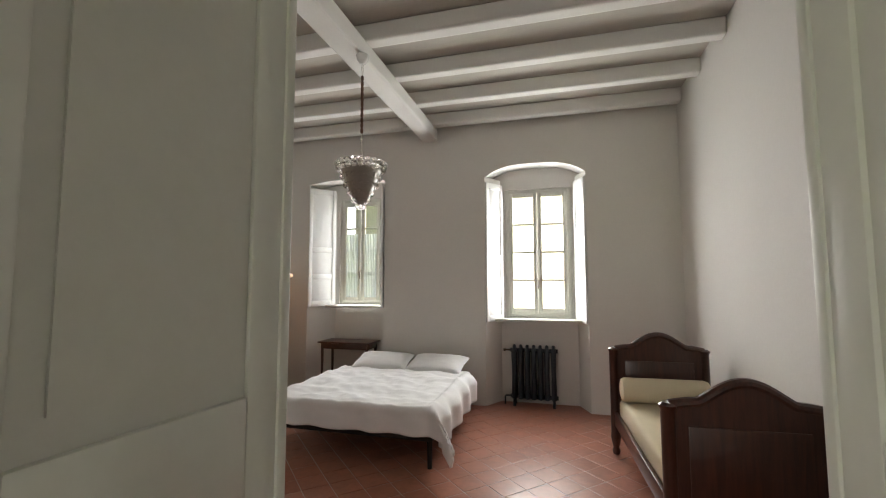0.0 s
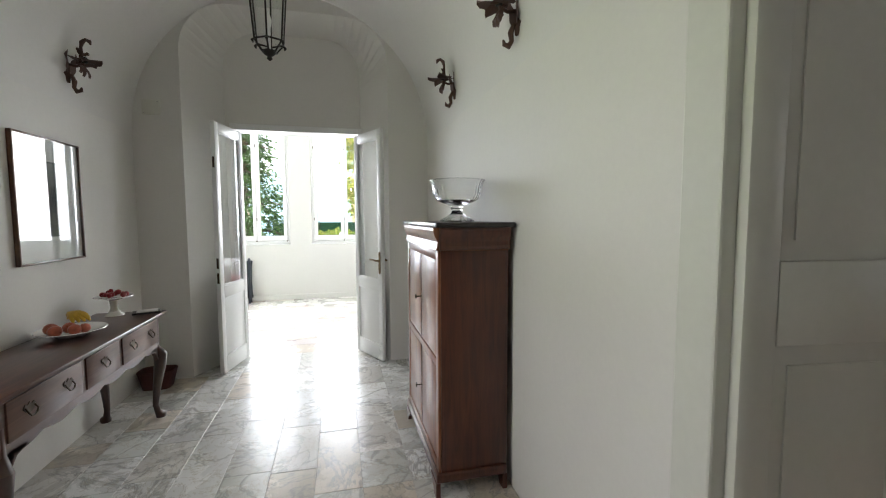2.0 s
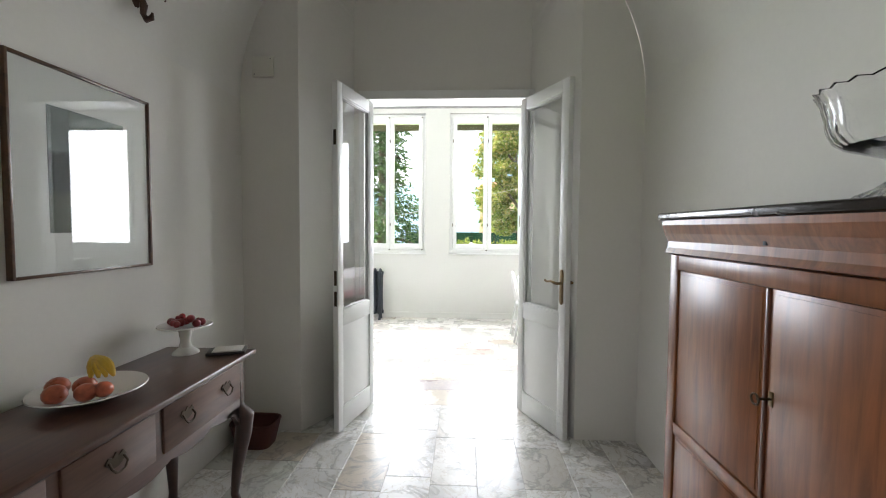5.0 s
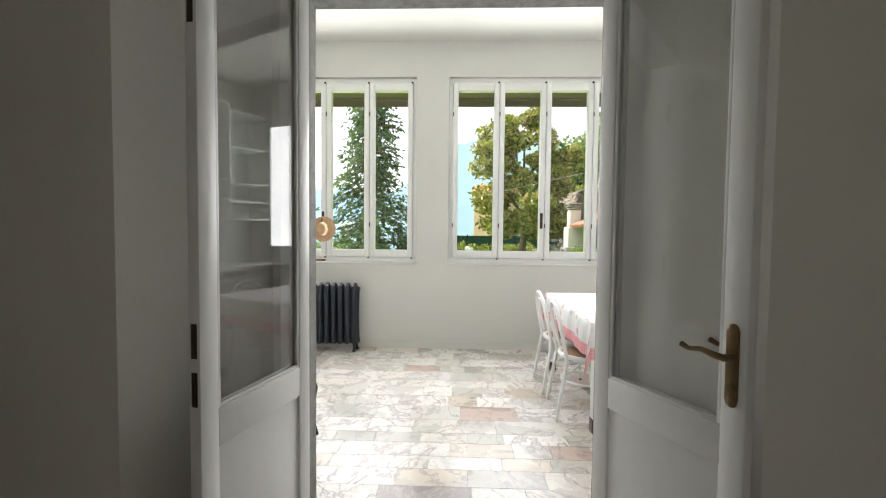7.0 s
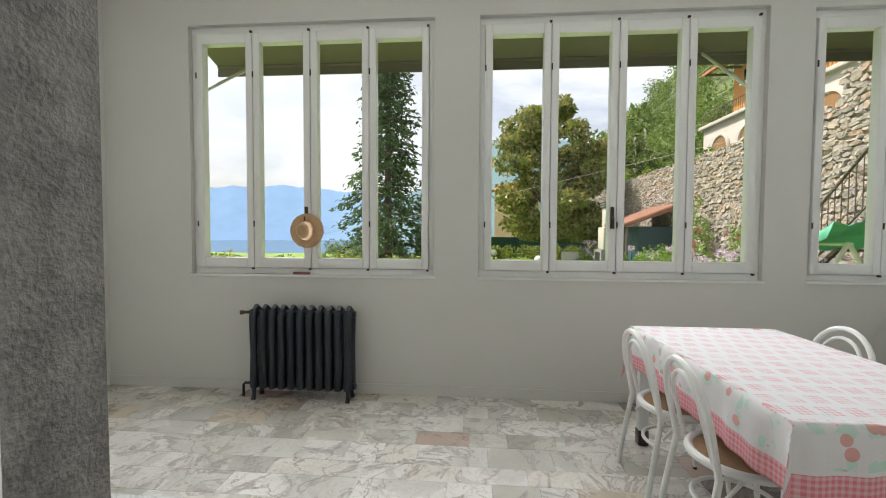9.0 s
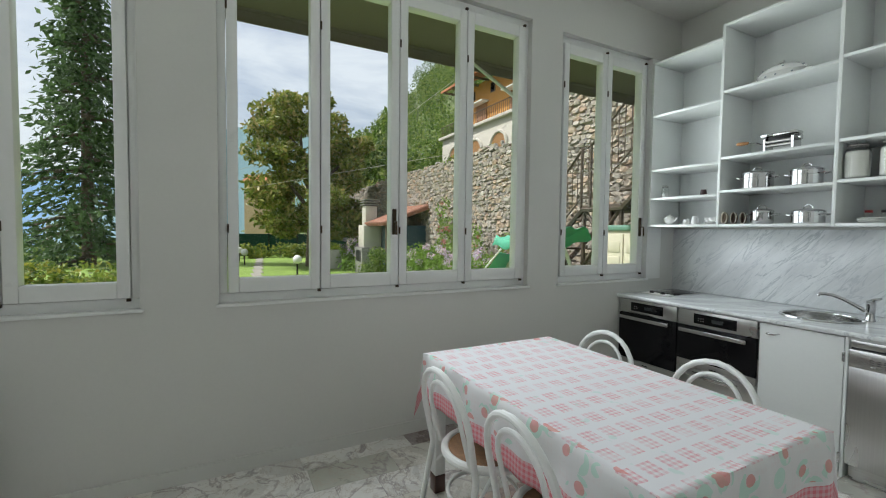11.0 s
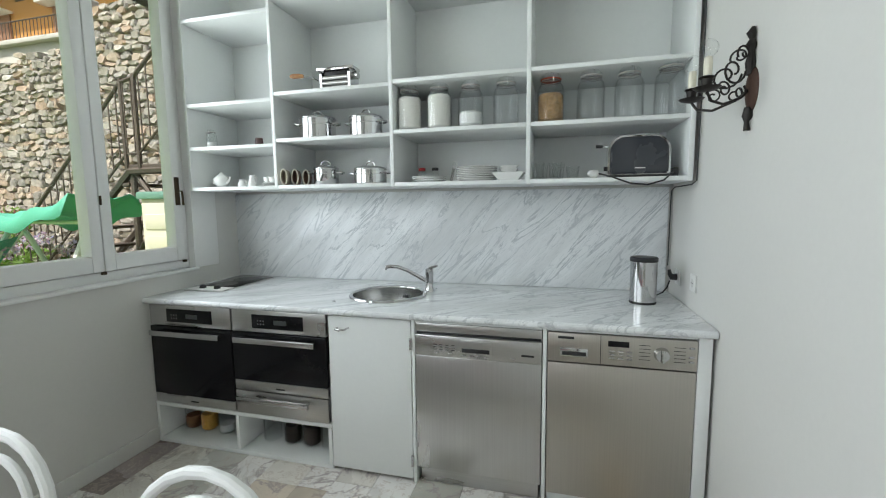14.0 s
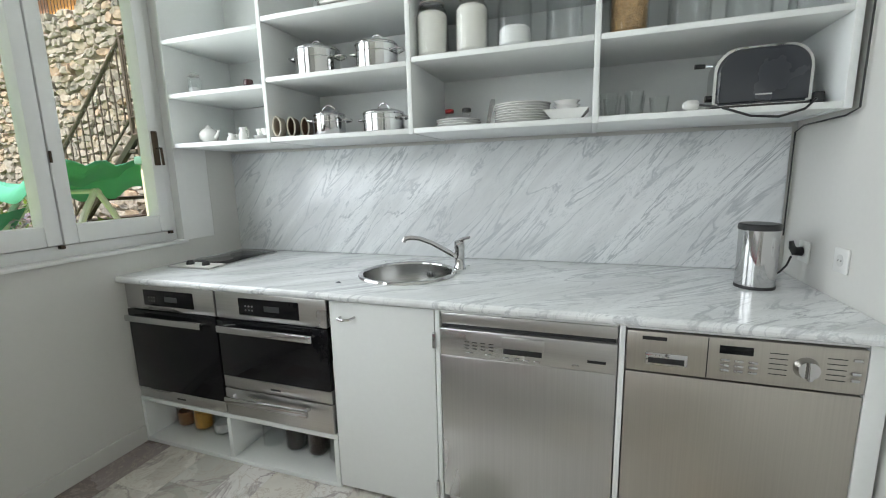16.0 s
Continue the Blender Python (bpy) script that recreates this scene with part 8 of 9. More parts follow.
bm = bmesh.new()
radii = [0.5] + [2.0 * 1.115 ** k for k in range(68)]
na = 72
rings = []
for r in radii:
    rings.append([bm.verts.new((r * math.cos(2 * math.pi * k / na) - 3, r * math.sin(2 * math.pi * k / na) - 3, ground_height(r * math.cos(2 * math.pi * k / na) - 3, r * math.sin(2 * math.pi * k / na) - 3) - (0.25 if r < 22 and r * math.cos(2 * math.pi * k / na) - 3 > -0.8 else 0))) for k in range(na)])
bm.faces.new(rings[0])
for a_, b_ in zip(rings, rings[1:]):
    for k in range(na):
        bm.faces.new((a_[k], b_[k], b_[(k + 1) % na], a_[(k + 1) % na]))
setting("ground", bm, "lawn", "mown lawn and falling ground outside", "ground", smooth=True)


def water_material():
    m, nt, b = base("lake_water")
    b.inputs["Base Color"].default_value = (0.05, 0.10, 0.15, 1)
    b.inputs["Roughness"].default_value = 0.18
    bumped(nt, b, tex_noise(nt, coords(nt), 0.25, 3), 0.25, 0.4)
    return m


M["lake"] = water_material()
bm = bmesh.new()
bm.faces.new([bm.verts.new(p) for p in ((-190, -2600, -44), (-190, 400, -44), (-2900, 400, -44), (-2900, -2600, -44))])
setting("lake", bm, "lake", "calm blue lake below the garden", "water")


# Air haze is put into the mountains' colour, which also glows.
def painted_haze(name, colour, strength, label):
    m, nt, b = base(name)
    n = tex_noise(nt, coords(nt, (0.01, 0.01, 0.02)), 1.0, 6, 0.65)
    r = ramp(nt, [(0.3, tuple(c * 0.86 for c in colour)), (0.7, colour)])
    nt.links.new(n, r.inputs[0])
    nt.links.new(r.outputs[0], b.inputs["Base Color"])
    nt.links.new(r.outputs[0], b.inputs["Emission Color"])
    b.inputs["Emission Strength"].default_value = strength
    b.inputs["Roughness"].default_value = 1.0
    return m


def ridge(name, radius, profile, foot, colour, strength, label, rough):
    """A far mountain range round the eye: profile is (degrees left of north, degrees of height)."""
    bm = bmesh.new()
    az = [p[0] for p in profile]
    lo, hi_ = min(az), max(az)
    n = 150
    rows_ = []
    for k in range(n + 1):
        a = lo + (hi_ - lo) * k / n
        e = float(np.interp(a, az, [p[1] for p in profile])) + rough * noise.noise(Vector((a * 0.35, 1.7, 0))) + 0.4 * rough * noise.noise(Vector((a * 1.3, 4.2, 0)))
        x, y = -radius * math.sin(radians(a)), radius * math.cos(radians(a))
        h = max(5, radius * math.tan(radians(max(0.2, e))))
        rows_.append([bm.verts.new((x * s, y * s, foot + (h - foot) * q)) for s, q in ((0.94, 0.0), (0.97, 0.5), (1.0, 1.0), (1.06, 0.0))])
    for a_, b_ in zip(rows_, rows_[1:]):
        for i in range(3):
            bm.faces.new((a_[i], b_[i], b_[i + 1], a_[i + 1]))
    M[name] = painted_haze(name + "_haze", colour, strength, label)
    return setting(name, bm, name, label, "backdrop", smooth=True)


ridge("backdrop_far_mountains", 2600, [(80, 4.6), (96, 4.8), (104, 5.2), (112, 5.9), (118, 5.7), (126, 4.6), (140, 3.8), (160, 3)], -44, (0.22, 0.34, 0.50), 1.0, "mountains beyond the lake, tinted blue and glowing for haze", 0.5)
ridge("backdrop_near_mountain", 1300, [(50, 12), (66, 11), (74, 10.5), (80, 12), (86, 12.8), (92, 11), (97, 7), (102, 3), (106, 0.5)], -44, (0.20, 0.29, 0.32), 0.9, "wooded mountain beyond the garden, tinted blue-green and glowing for haze", 0.7)

# Wooded hillside above the retaining wall.
bm = bmesh.new()
def hill_height(x, y):
    if y < 14.5:
        return 3.55 + (y - 2.75) * 0.36
    return 7.8 + (y - 14.5) * (0.10 if y < 24 else 0.0) + max(0, y - 22) * (1.10 + 0.10 * math.sin(x * 0.03))


xs_h, ys_h = [-220 + 8 * k for k in range(36)], [2.75, 4, 7, 10, 14.5, 19, 24, 32, 42, 55, 70, 90, 120]
grid = [[bm.verts.new((x, y, hill_height(x, y) if x > -26 else hill_height(x, y) - min(3.6, (-26 - x) * 0.4))) for y in ys_h] for x in xs_h]
for i in range(len(xs_h) - 1):
    for j in range(len(ys_h) - 1):
        if xs_h[i] > -2 and ys_h[j] < 14:
            continue
        bm.faces.new((grid[i][j], grid[i + 1][j], grid[i + 1][j + 1], grid[i][j + 1]))
setting("hillside", bm, "earth", "steep green hillside above the stone wall", "ground", smooth=True)
blobs = []
for k in range(640):
    y = 23 + 70 * rng.random() ** 1.4
    x = rng.uniform(-150, 14)
    r = rng.uniform(1.7, 3.4)
    z = hill_height(x, y)
    for q in range(2):
        blobs.append(((x + rng.normal() * 0.9, y + rng.normal() * 0.9, z + r * (0.5 + 0.7 * q)), (r * 0.8, r * 0.8, r * 0.8)))
hw = new("hillside_woodland", quads("hillside_woodland", crown(rng, blobs, 110, 0.36), "wood_leaf"))
tagged(hw, "dense green woodland covering the hillside", "woodland", kind="stuff")
blobs = []
for k in range(30):
    az_, far = radians(rng.uniform(69.5, 77)), rng.uniform(29, 44)
    x, y = 2.8 - far * math.sin(az_), max(3.6, -4.0 + far * math.cos(az_))
    h = far * math.tan(radians(float(np.interp(math.degrees(az_), [69, 72, 75, 77], [15, 16, 11.5, 8])))) * rng.uniform(0.65, 0.88) - 1.5
    for q in range(5):
        blobs.append(((x + rng.normal() * 1.0, y + rng.normal() * 1.0, 3.0 + h * (0.25 + 0.18 * q)), (1.5 - 0.18 * q, 1.5 - 0.18 * q, 0.9)))
ob = new("garden_woodland", quads("garden_woodland", crown(rng, blobs, 110, 0.24), "wood_leaf"))
tagged(ob, "mixed green trees beyond the end of the wall", "woodland", kind="stuff")
blobs = [((x, 2.7 + 0.25 * math.sin(x * 3), 3.72 + 0.013 * (x + 5) + 0.10 * math.sin(x * 1.7)), (0.45, 0.3, 0.2)) for x in np.arange(-20, -5, 0.55) if math.sin(x * 1.3) > -0.2]
ob = new("wall_top_plants", quads("wall_top_plants", crown(rng, blobs, 60, 0.07), "shrub"))
tagged(ob, "light green plants growing along the wall top", "plants", kind="stuff")

# Made-up pale wall, set in the sun so the bedroom windows look white.
setting("white_backing_wall", box(2.0, 16.0, 9.0, 9.4, -0.2, 7.6, 0.01), "grey_render", "pale sunlit wall added to fill the bedroom windows with white", "wall")

# Path, globe lamps, fence, lawn edge.
bm = bmesh.new()
for k in range(9):
    x = -9.0 - 1.5 * k
    y = -3.2 + 0.12 * k
    bx(bm, x - 1.45, x, y - 0.16, y + 0.16, -0.12, -0.095)
soften(bm, 0.01, 1)
setting("garden_path", bm, "paving", "narrow paved garden path across the lawn", "path")
for x, y in ((-12.3, -1.72), (-17.5, -3.15), (-19.5, -3.3)):
    t = thing("garden_lamp", "white globe garden lamp on a short post", "garden lamp", "globe garden lamps", pose(x, y, -0.12))
    part("post", tube(bmesh.new(), [(0, 0, 0), (0, 0, 0.42)], 0.03, 10), "iron", t)
    part("globe", ball(bmesh.new(), (0, 0, 0.55), 0.15, 20), "white_plastic", t, "white glass globe")
t = thing("garden_fence", "dark green net fence behind the lawn", "fence")
for k in range(9):
    part("post", tube(bmesh.new(), [(-24.0, -8 + 1.6 * k, -0.3), (-24.0, -8 + 1.6 * k, 1.25)], 0.03, 8), "iron", t)
part("netting", box(-24.03, -24.0, -8, 4.8, -0.2, 1.15, 0), plain("green_net", (0.012, 0.05, 0.035), 0.9, vary=0.2), t)
t = thing("stone_trough", "pale concrete planter block on the lawn", "planter", m=pose(-14.6, -0.05, -0.12))
part("block", box(-0.3, 0.3, -0.35, 0.35, 0, 0.75, 0.02), "grey_render", t)

# Garden hut with a tiled roof, and a brick barbecue.
t = thing("garden_hut", "small garden hut with weathered tiled roof", "hut", m=pose(-11.2, 1.50, -0.12))
part("wall", box(-0.75, 0.75, -0.35, 0.75, 0.0, 1.75, 0.01), plain("teal_boards", (0.035, 0.075, 0.085), 0.7, vary=0.2), t)
bm = bmesh.new()
prism(bm, [(-0.85, 1.72), (-0.85, 1.78), (0.80, 2.42), (0.80, 2.34)], "x", -1.0, 1.0)
M["old_tile"] = plain("weathered_roof_tile", (0.27, 0.13, 0.085), 0.85, vary=0.4, fine=12, coarse=2, bump=0.6)
rf = part("roof", bm, "old_tile", t, "sloping weathered tile roof", smooth=False)
for k in range(9):
    x = -0.92 + 0.23 * k
    part("roof_tile_row", tube(bmesh.new(), [(x, -0.90, 1.785), (x, 0.78, 2.435)], 0.07, 8), "old_tile", rf)
part("door", box(-0.35, 0.25, -0.375, -0.352, 0.02, 1.55, 0.008), plain("teal_door", (0.03, 0.10, 0.12), 0.6), t)
for x in (-0.9, 0.9):
    part("post", tube(bmesh.new(), [(x, -0.75, 0), (x, -0.75, 1.74)], 0.045, 8), "bark", t)
t = thing("barbecue", "grey stone garden barbecue with chimney", "barbecue", m=pose(-12.3, 0.75, -0.12))
part("hearth", box(-0.45, 0.45, -0.35, 0.45, 0.0, 0.95, 0.02), "granite", t)
part("opening", box(-0.30, 0.30, -0.36, -0.34, 0.45, 0.85, 0), "black", t)
part("hood", box(-0.35, 0.35, -0.25, 0.40, 0.95, 1.75, 0.03), "grey_render", t)
part("chimney", box(-0.22, 0.22, -0.15, 0.28, 1.75, 2.45, 0.02), "grey_render", t)
for k in range(3):
    part("chimney_slab", box(-0.28, 0.28, -0.21, 0.34, 2.47 + 0.09 * k, 2.51 + 0.09 * k, 0.006), "granite", t)

# Outside stair of iron against the wall.
st = thing("iron_staircase", "brown iron outside staircase with railing", "staircase", m=pose(0, 0, 0))
Y0, Y1 = 1.30, 2.05
for k in range(7):
    x, z = -4.35 + 0.28 * k, 0.14 + 0.255 * k
    part("step", box(x - 0.02, x + 0.27, Y0, Y1, z, z + 0.035, 0.004), "stair_iron", st)
part("landing", box(-2.40, -1.62, Y0, Y1, 1.86, 1.91, 0.006), "stair_iron", st)
for k in range(8):
    x, z = -1.62 + 0.26 * k, 2.10 + 0.235 * k
    part("step", box(x - 0.02, x + 0.25, Y0, Y1, z, z + 0.035, 0.004), "stair_iron", st)
for y in (Y0 + 0.02, Y1 - 0.02):
    bm = bmesh.new()
    tube(bm, [(-4.6, y, -0.1), (-2.38, y, 1.84)], 0.045, 6)
    tube(bm, [(-2.40, y, 1.84), (-1.60, y, 1.84), (0.5, y, 3.80)], 0.045, 6)
    part("stringer", bm, "stair_iron", st)
bm = bmesh.new()
for x, z in ((-2.38, 1.86), (-1.64, 1.86)):
    for y in (Y0 + 0.05, Y1 - 0.05):
        tube(bm, [(x, y, -0.12), (x, y, z)], 0.035, 8)
tube(bm, [(-2.38, Y0 + 0.05, 0.9), (-1.66, Y0 + 0.05, 1.84)], 0.03, 6)
tube(bm, [(-1.64, Y0 + 0.05, 0.9), (-2.36, Y0 + 0.05, 1.84)], 0.03, 6)
part("support_frame", bm, "stair_iron", st)
rail = [(-4.45, 0.92), (-2.40, 2.82), (-2.21, 2.86), (-1.70, 3.28), (0.4, 5.1)]
foot = [(-4.45, 0.06), (-2.40, 1.93), (-2.21, 1.93), (-1.70, 2.36), (0.4, 4.15)]
part("handrail", tube(bmesh.new(), [(x, Y0, z) for x, z in rail], 0.022, 8), "stair_iron", st)
part("lower_rail", tube(bmesh.new(), [(x, Y0, z + 0.10) for x, z in foot], 0.014, 6), "stair_iron", st)
for x, lo_, hi_ in ((-4.45, -0.1, 0.95), (-2.40, 1.86, 2.86), (-2.21, 1.86, 2.90), (-1.0, 3.0, 3.9)):
    part("newel", tube(bmesh.new(), [(x, Y0, lo_), (x, Y0, hi_)], 0.024, 8), "stair_iron", st)
x = -4.33
while x < 0.3:
    lo_ = float(np.interp(x, [p[0] for p in foot], [p[1] for p in foot])) + 0.10
    hi_ = float(np.interp(x, [p[0] for p in rail], [p[1] for p in rail]))
    part("baluster", tube(bmesh.new(), [(x, Y0, lo_), (x, Y0, hi_)], 0.008, 5), "stair_iron", st)
    x += 0.115

sx_ = thing("garden_storage_box", "cream resin garden cupboard with green lid", "storage box", m=pose(-1.05, 0.85, -0.12))
part("body", box(-0.36, 0.55, -0.25, 0.35, 0.0, 1.62, 0.012), "cream_plastic", sx_)
part("lid", box(-0.39, 0.58, -0.28, 0.38, 1.62, 1.69, 0.015), plain("pale_green_lid", (0.16, 0.30, 0.24), 0.5), sx_, "pale green lid")
for a, b in ((-0.34, 0.09), (0.11, 0.53)):
    d = part("door", box(a, b, -0.268, -0.251, 0.05, 1.58, 0.006), "cream_plastic", sx_)
    for k in range(7):
        part("door_rib", box(a + 0.04, b - 0.04, -0.276, -0.267, 0.14 + 0.2 * k, 0.28 + 0.2 * k, 0.006), "cream_plastic", d)
sw = thing("garden_swing", "white garden swing seat with green canopy", "garden swing", m=pose(-2.75, 0.72, -0.12))
bm = bmesh.new()
n, mm = 18, 10
g = []
for i in range(n + 1):
    g.append([bm.verts.new((-0.75 + 1.5 * i / n, -0.42 + 0.84 * j / mm, 1.50 - 0.10 * math.sin(math.pi * i / n * 1.0) + 0.16 * (i / n) + 0.03 * math.sin(j * 1.9 + i) - (0.16 if j in (0, mm) else 0.0))) for j in range(mm + 1)])
for i in range(n):
    for j in range(mm):
        bm.faces.new((g[i][j], g[i + 1][j], g[i + 1][j + 1], g[i][j + 1]))
c_ = part("canopy", bm, "green_cloth", sw, "sagging green canvas canopy")
s_ = c_.modifiers.new("thick", "SOLIDIFY")
s_.thickness = 0.004
for x in (-0.55, 0.55):
    bm = bmesh.new()
    for y in (-0.5, 0.5):
        tube(bm, [(x, y, 0.0), (x, y * 0.75, 0.6), (x, y * 0.25, 1.2), (x, 0, 1.42)], 0.028, 8)
    part("side_frame", bm, "white_plastic", sw)
part("seat", box(-0.6, 0.6, -0.25, 0.25, 0.48, 0.56, 0.02), "green_cloth", sw)
part("cross_bar", tube(bmesh.new(), [(-0.6, 0, 1.40), (0.6, 0, 1.40)], 0.022, 8), "white_plastic", sw)
hm = thing("green_sun_lounger", "folded green canvas sun lounger by the flowers", "sun lounger", m=pose(-3.55, 0.25, -0.12, 0, 0, 20))
bm = bmesh.new()
pts = [(-0.55, 0.45), (-0.2, 0.55), (0.15, 0.85), (0.45, 1.25)]
vs = [[bm.verts.new((x, y, z - 0.05 * (1 - abs(y) / 0.3))) for y in (-0.3, 0.0, 0.3)] for x, z in pts]
for a_, b_ in zip(vs, vs[1:]):
    for j in range(2):
        bm.faces.new((a_[j], b_[j], b_[j + 1], a_[j + 1]))
q_ = part("sling", bm, plain("mint_canvas", (0.16, 0.50, 0.36), 0.7), hm)
s_ = q_.modifiers.new("thick", "SOLIDIFY")
s_.thickness = 0.006
bm = bmesh.new()
for y in (-0.32, 0.32):
    tube(bm, [(-0.6, y, 0.42), (-0.2, y, 0.55), (0.5, y, 1.3)], 0.016, 6)
    tube(bm, [(-0.5, y, 0.0), (0.2, y, 0.9)], 0.016, 6)
    tube(bm, [(0.4, y, 0.0), (-0.2, y, 0.55)], 0.016, 6)
part("frame", bm, "white_plastic", hm)

# Orange house on the hillside, with a terrace on arches.
hs = thing("orange_house", "orange rendered house with tiled roof on the hillside", "house", m=pose(0, 0, 0))
part("wall", box(-29.5, -9.0, 14.6, 22.0, 9.6, 13.4, 0.03), "orange_render", hs)
part("terrace_wall", box(-31.5, -8.0, 13.6, 22.0, 5.5, 9.5, 0.03), "grey_render", hs)
part("terrace_edge", box(-31.7, -8.0, 13.3, 14.6, 9.5, 9.72, 0.02), "grey_render", hs)
bm = bmesh.new()
prism(bm, [(12.9, 13.30), (12.9, 13.48), (18.3, 16.3), (23.2, 13.6), (23.2, 13.4), (18.3, 16.0)], "x", -30.6, -7.5)
rf = part("roof", bm, "tile_roof", hs, "shallow tiled roof with wide eaves", smooth=False)
for k in range(16):
    x = -30.2 + 1.5 * k
    part("rafter", box(x, x + 0.14, 12.95, 14.6, 13.22, 13.36, 0), "bark", rf)
for k in range(7):
    x = -28.2 + 2.9 * k
    w = part("window", box(x, x + 0.62, 14.55, 14.62, 12.2, 12.95, 0.01), "bark", hs, "small dark upper window")
    part("pane", box(x + 0.06, x + 0.56, 14.53, 14.552, 12.26, 12.89, 0), "black_glass", w)
for k in range(4):
    x = -27.3 + 4.6 * k
    w = part("shuttered_window", box(x, x + 1.5, 14.52, 14.6, 9.8, 11.6, 0.01), plain("brown_shutter", (0.30, 0.15, 0.08), 0.7), hs, "brown shuttered terrace window")
    part("sun_blind", box(x - 0.3, x + 1.8, 13.9, 14.55, 11.62, 11.72, 0.02), "white_plastic", w)
for k in range(6):
    xc = -29.0 + 3.2 * k
    pts = [(xc - 1.0, 6.0)] + [(xc - 1.0 * math.cos(math.pi * q / 12), 7.6 + 1.0 * math.sin(math.pi * q / 12)) for q in range(13)] + [(xc + 1.0, 6.0)]
    bm = bmesh.new()
    prism(bm, pts, "y", 13.50, 13.62)
    # A flat panel whose darker colour stands for the shade inside the arch.
    arch = part("arch", bm, plain("arch_shade", (0.28, 0.15, 0.06), 0.85), hs, "arch-shaped panel under the terrace, coloured like a shaded opening", smooth=False)
    bm = bmesh.new()
    tube(bm, [(u, 13.52, v) for u, v in pts], 0.12, 6)
    part("arch_trim", bm, "grey_render", arch)
bm = bmesh.new()
tube(bm, [(-31.5, 13.45, 10.6), (-8.2, 13.45, 10.6)], 0.035, 6)
part("terrace_handrail", bm, "stair_iron", hs)
for k in range(95):
    x = -31.5 + 0.245 * k
    part("terrace_baluster", tube(bmesh.new(), [(x, 13.45, 9.7), (x, 13.45, 10.6)], 0.018, 4), "stair_iron", hs)

# Poles and wires.
for x, y, z0, h in ((-31.0, 9.0, 3.0, 7.6), (-27.5, 7.0, 3.0, 5.2), (-23.2, -11.2, -0.6, 2.4)):
    solo("utility_pole", tube(bmesh.new(), [(0, 0, 0), (0, 0, h)], [0.11, 0.08], 8), "grey_render", "pale concrete utility pole with wires", "pole", "utility poles", pose(x, y, z0))
solo("overhead_wire", tube(bmesh.new(), [(-60, -20, 2.0), (-31.0, 9.0, 10.4), (-12, 14, 15.5)], 0.018, 5), "grey_render", "pale overhead wire between the poles", "wire")
solo("overhead_wire", tube(bmesh.new(), [(-22.0, -16.0, 0.8), (-16.5, -6.5, 2.3), (-10, 3.5, 4.2)], 0.008, 5), "grey_render", "pale overhead wire crossing the garden", "wire")

# Houses of the town by the lake, and one beyond the lawn.
def small_house(x, y, z, w, d, h, turn, label):
    t = thing("town_house", label, "house", "houses by the lake", pose(x, y, z, 0, 0, turn))
    part("wall", box(-w, w, -d, d, 0, h, 0), M["town_wall"], t)
    bm = bmesh.new()
    prism(bm, [(-d - 0.4, h - 0.1), (0, h + d * 0.45), (d + 0.4, h - 0.1)], "x", -w - 0.4, w + 0.4)
    part("roof", bm, "tile_roof", t, smooth=False)
    for k in range(3):
        for q in range(2):
            xx = -w + 2 * w * (k + 0.5) / 3
            for s in (-1, 1):
                part("window", box(xx - 0.45, xx + 0.45, *sorted((s * d, s * (d + 0.04))), 1.2 + 2.9 * q, 2.6 + 2.9 * q, 0), "black_glass", t, smooth=False)
    return t


M["town_wall"] = plain("town_house_render", (0.55, 0.38, 0.28), 0.85, vary=0.2, fine=2, coarse=0.05)
for k in range(16):
    a = radians(104 + 1.05 * k + 0.4 * math.sin(k * 3.3))
    r = 190 + 60 * ((k * 7) % 5) / 4
    x, y = -r * math.sin(a), r * math.cos(a)
    small_house(x, y, ground_height(x, y) + 0.0, 5.5, 4.0, 6.2, 25 * k, "pale town house with orange roof by the lake")
small_house(-66, 2.4, -6.5, 2.9, 2.9, 14.6, 70, "pinkish house with orange roof beyond the lawn")

# Awning over the kitchen windows.
aw = thing("window_awning", "olive brown cloth awning over the kitchen windows", "awning")
bm = bmesh.new()
prism(bm, [(-0.18, 3.64), (-0.18, 3.65), (-1.22, 3.33), (-1.225, 3.32), (-1.225, 3.20), (-1.215, 3.20), (-1.215, 3.315)], "y", -7.0, 1.2)
part("cloth", bm, "awning", aw, smooth=False)
part("front_bar", tube(bmesh.new(), [(-1.22, -7.0, 3.31), (-1.22, 1.2, 3.31)], 0.02, 8), "awning", aw)
for y in (-6.55, -1.62):
    part("folding_arm", tube(bmesh.new(), [(-0.20, y - 0.10, 2.62), (-1.18, y, 3.30)], 0.016, 8), "white_plastic", aw)

# Retaining wall core, with a higher stretch by the stair; its stones come last.
def wall_core():
    bm = bmesh.new()
    bx(bm, -21.0, -4.3, 2.28, 2.75, -0.15, 3.50)
    bx(bm, -4.3, 3.4, 2.28, 2.75, -0.15, 4.12)
    return bm


setting("garden_wall_core", wall_core(), plain("wall_mortar", (0.34, 0.30, 0.25), 0.95, vary=0.35, fine=30, coarse=3, bump=0.8, dist=0.02), "mortar of the old retaining wall", "wall")


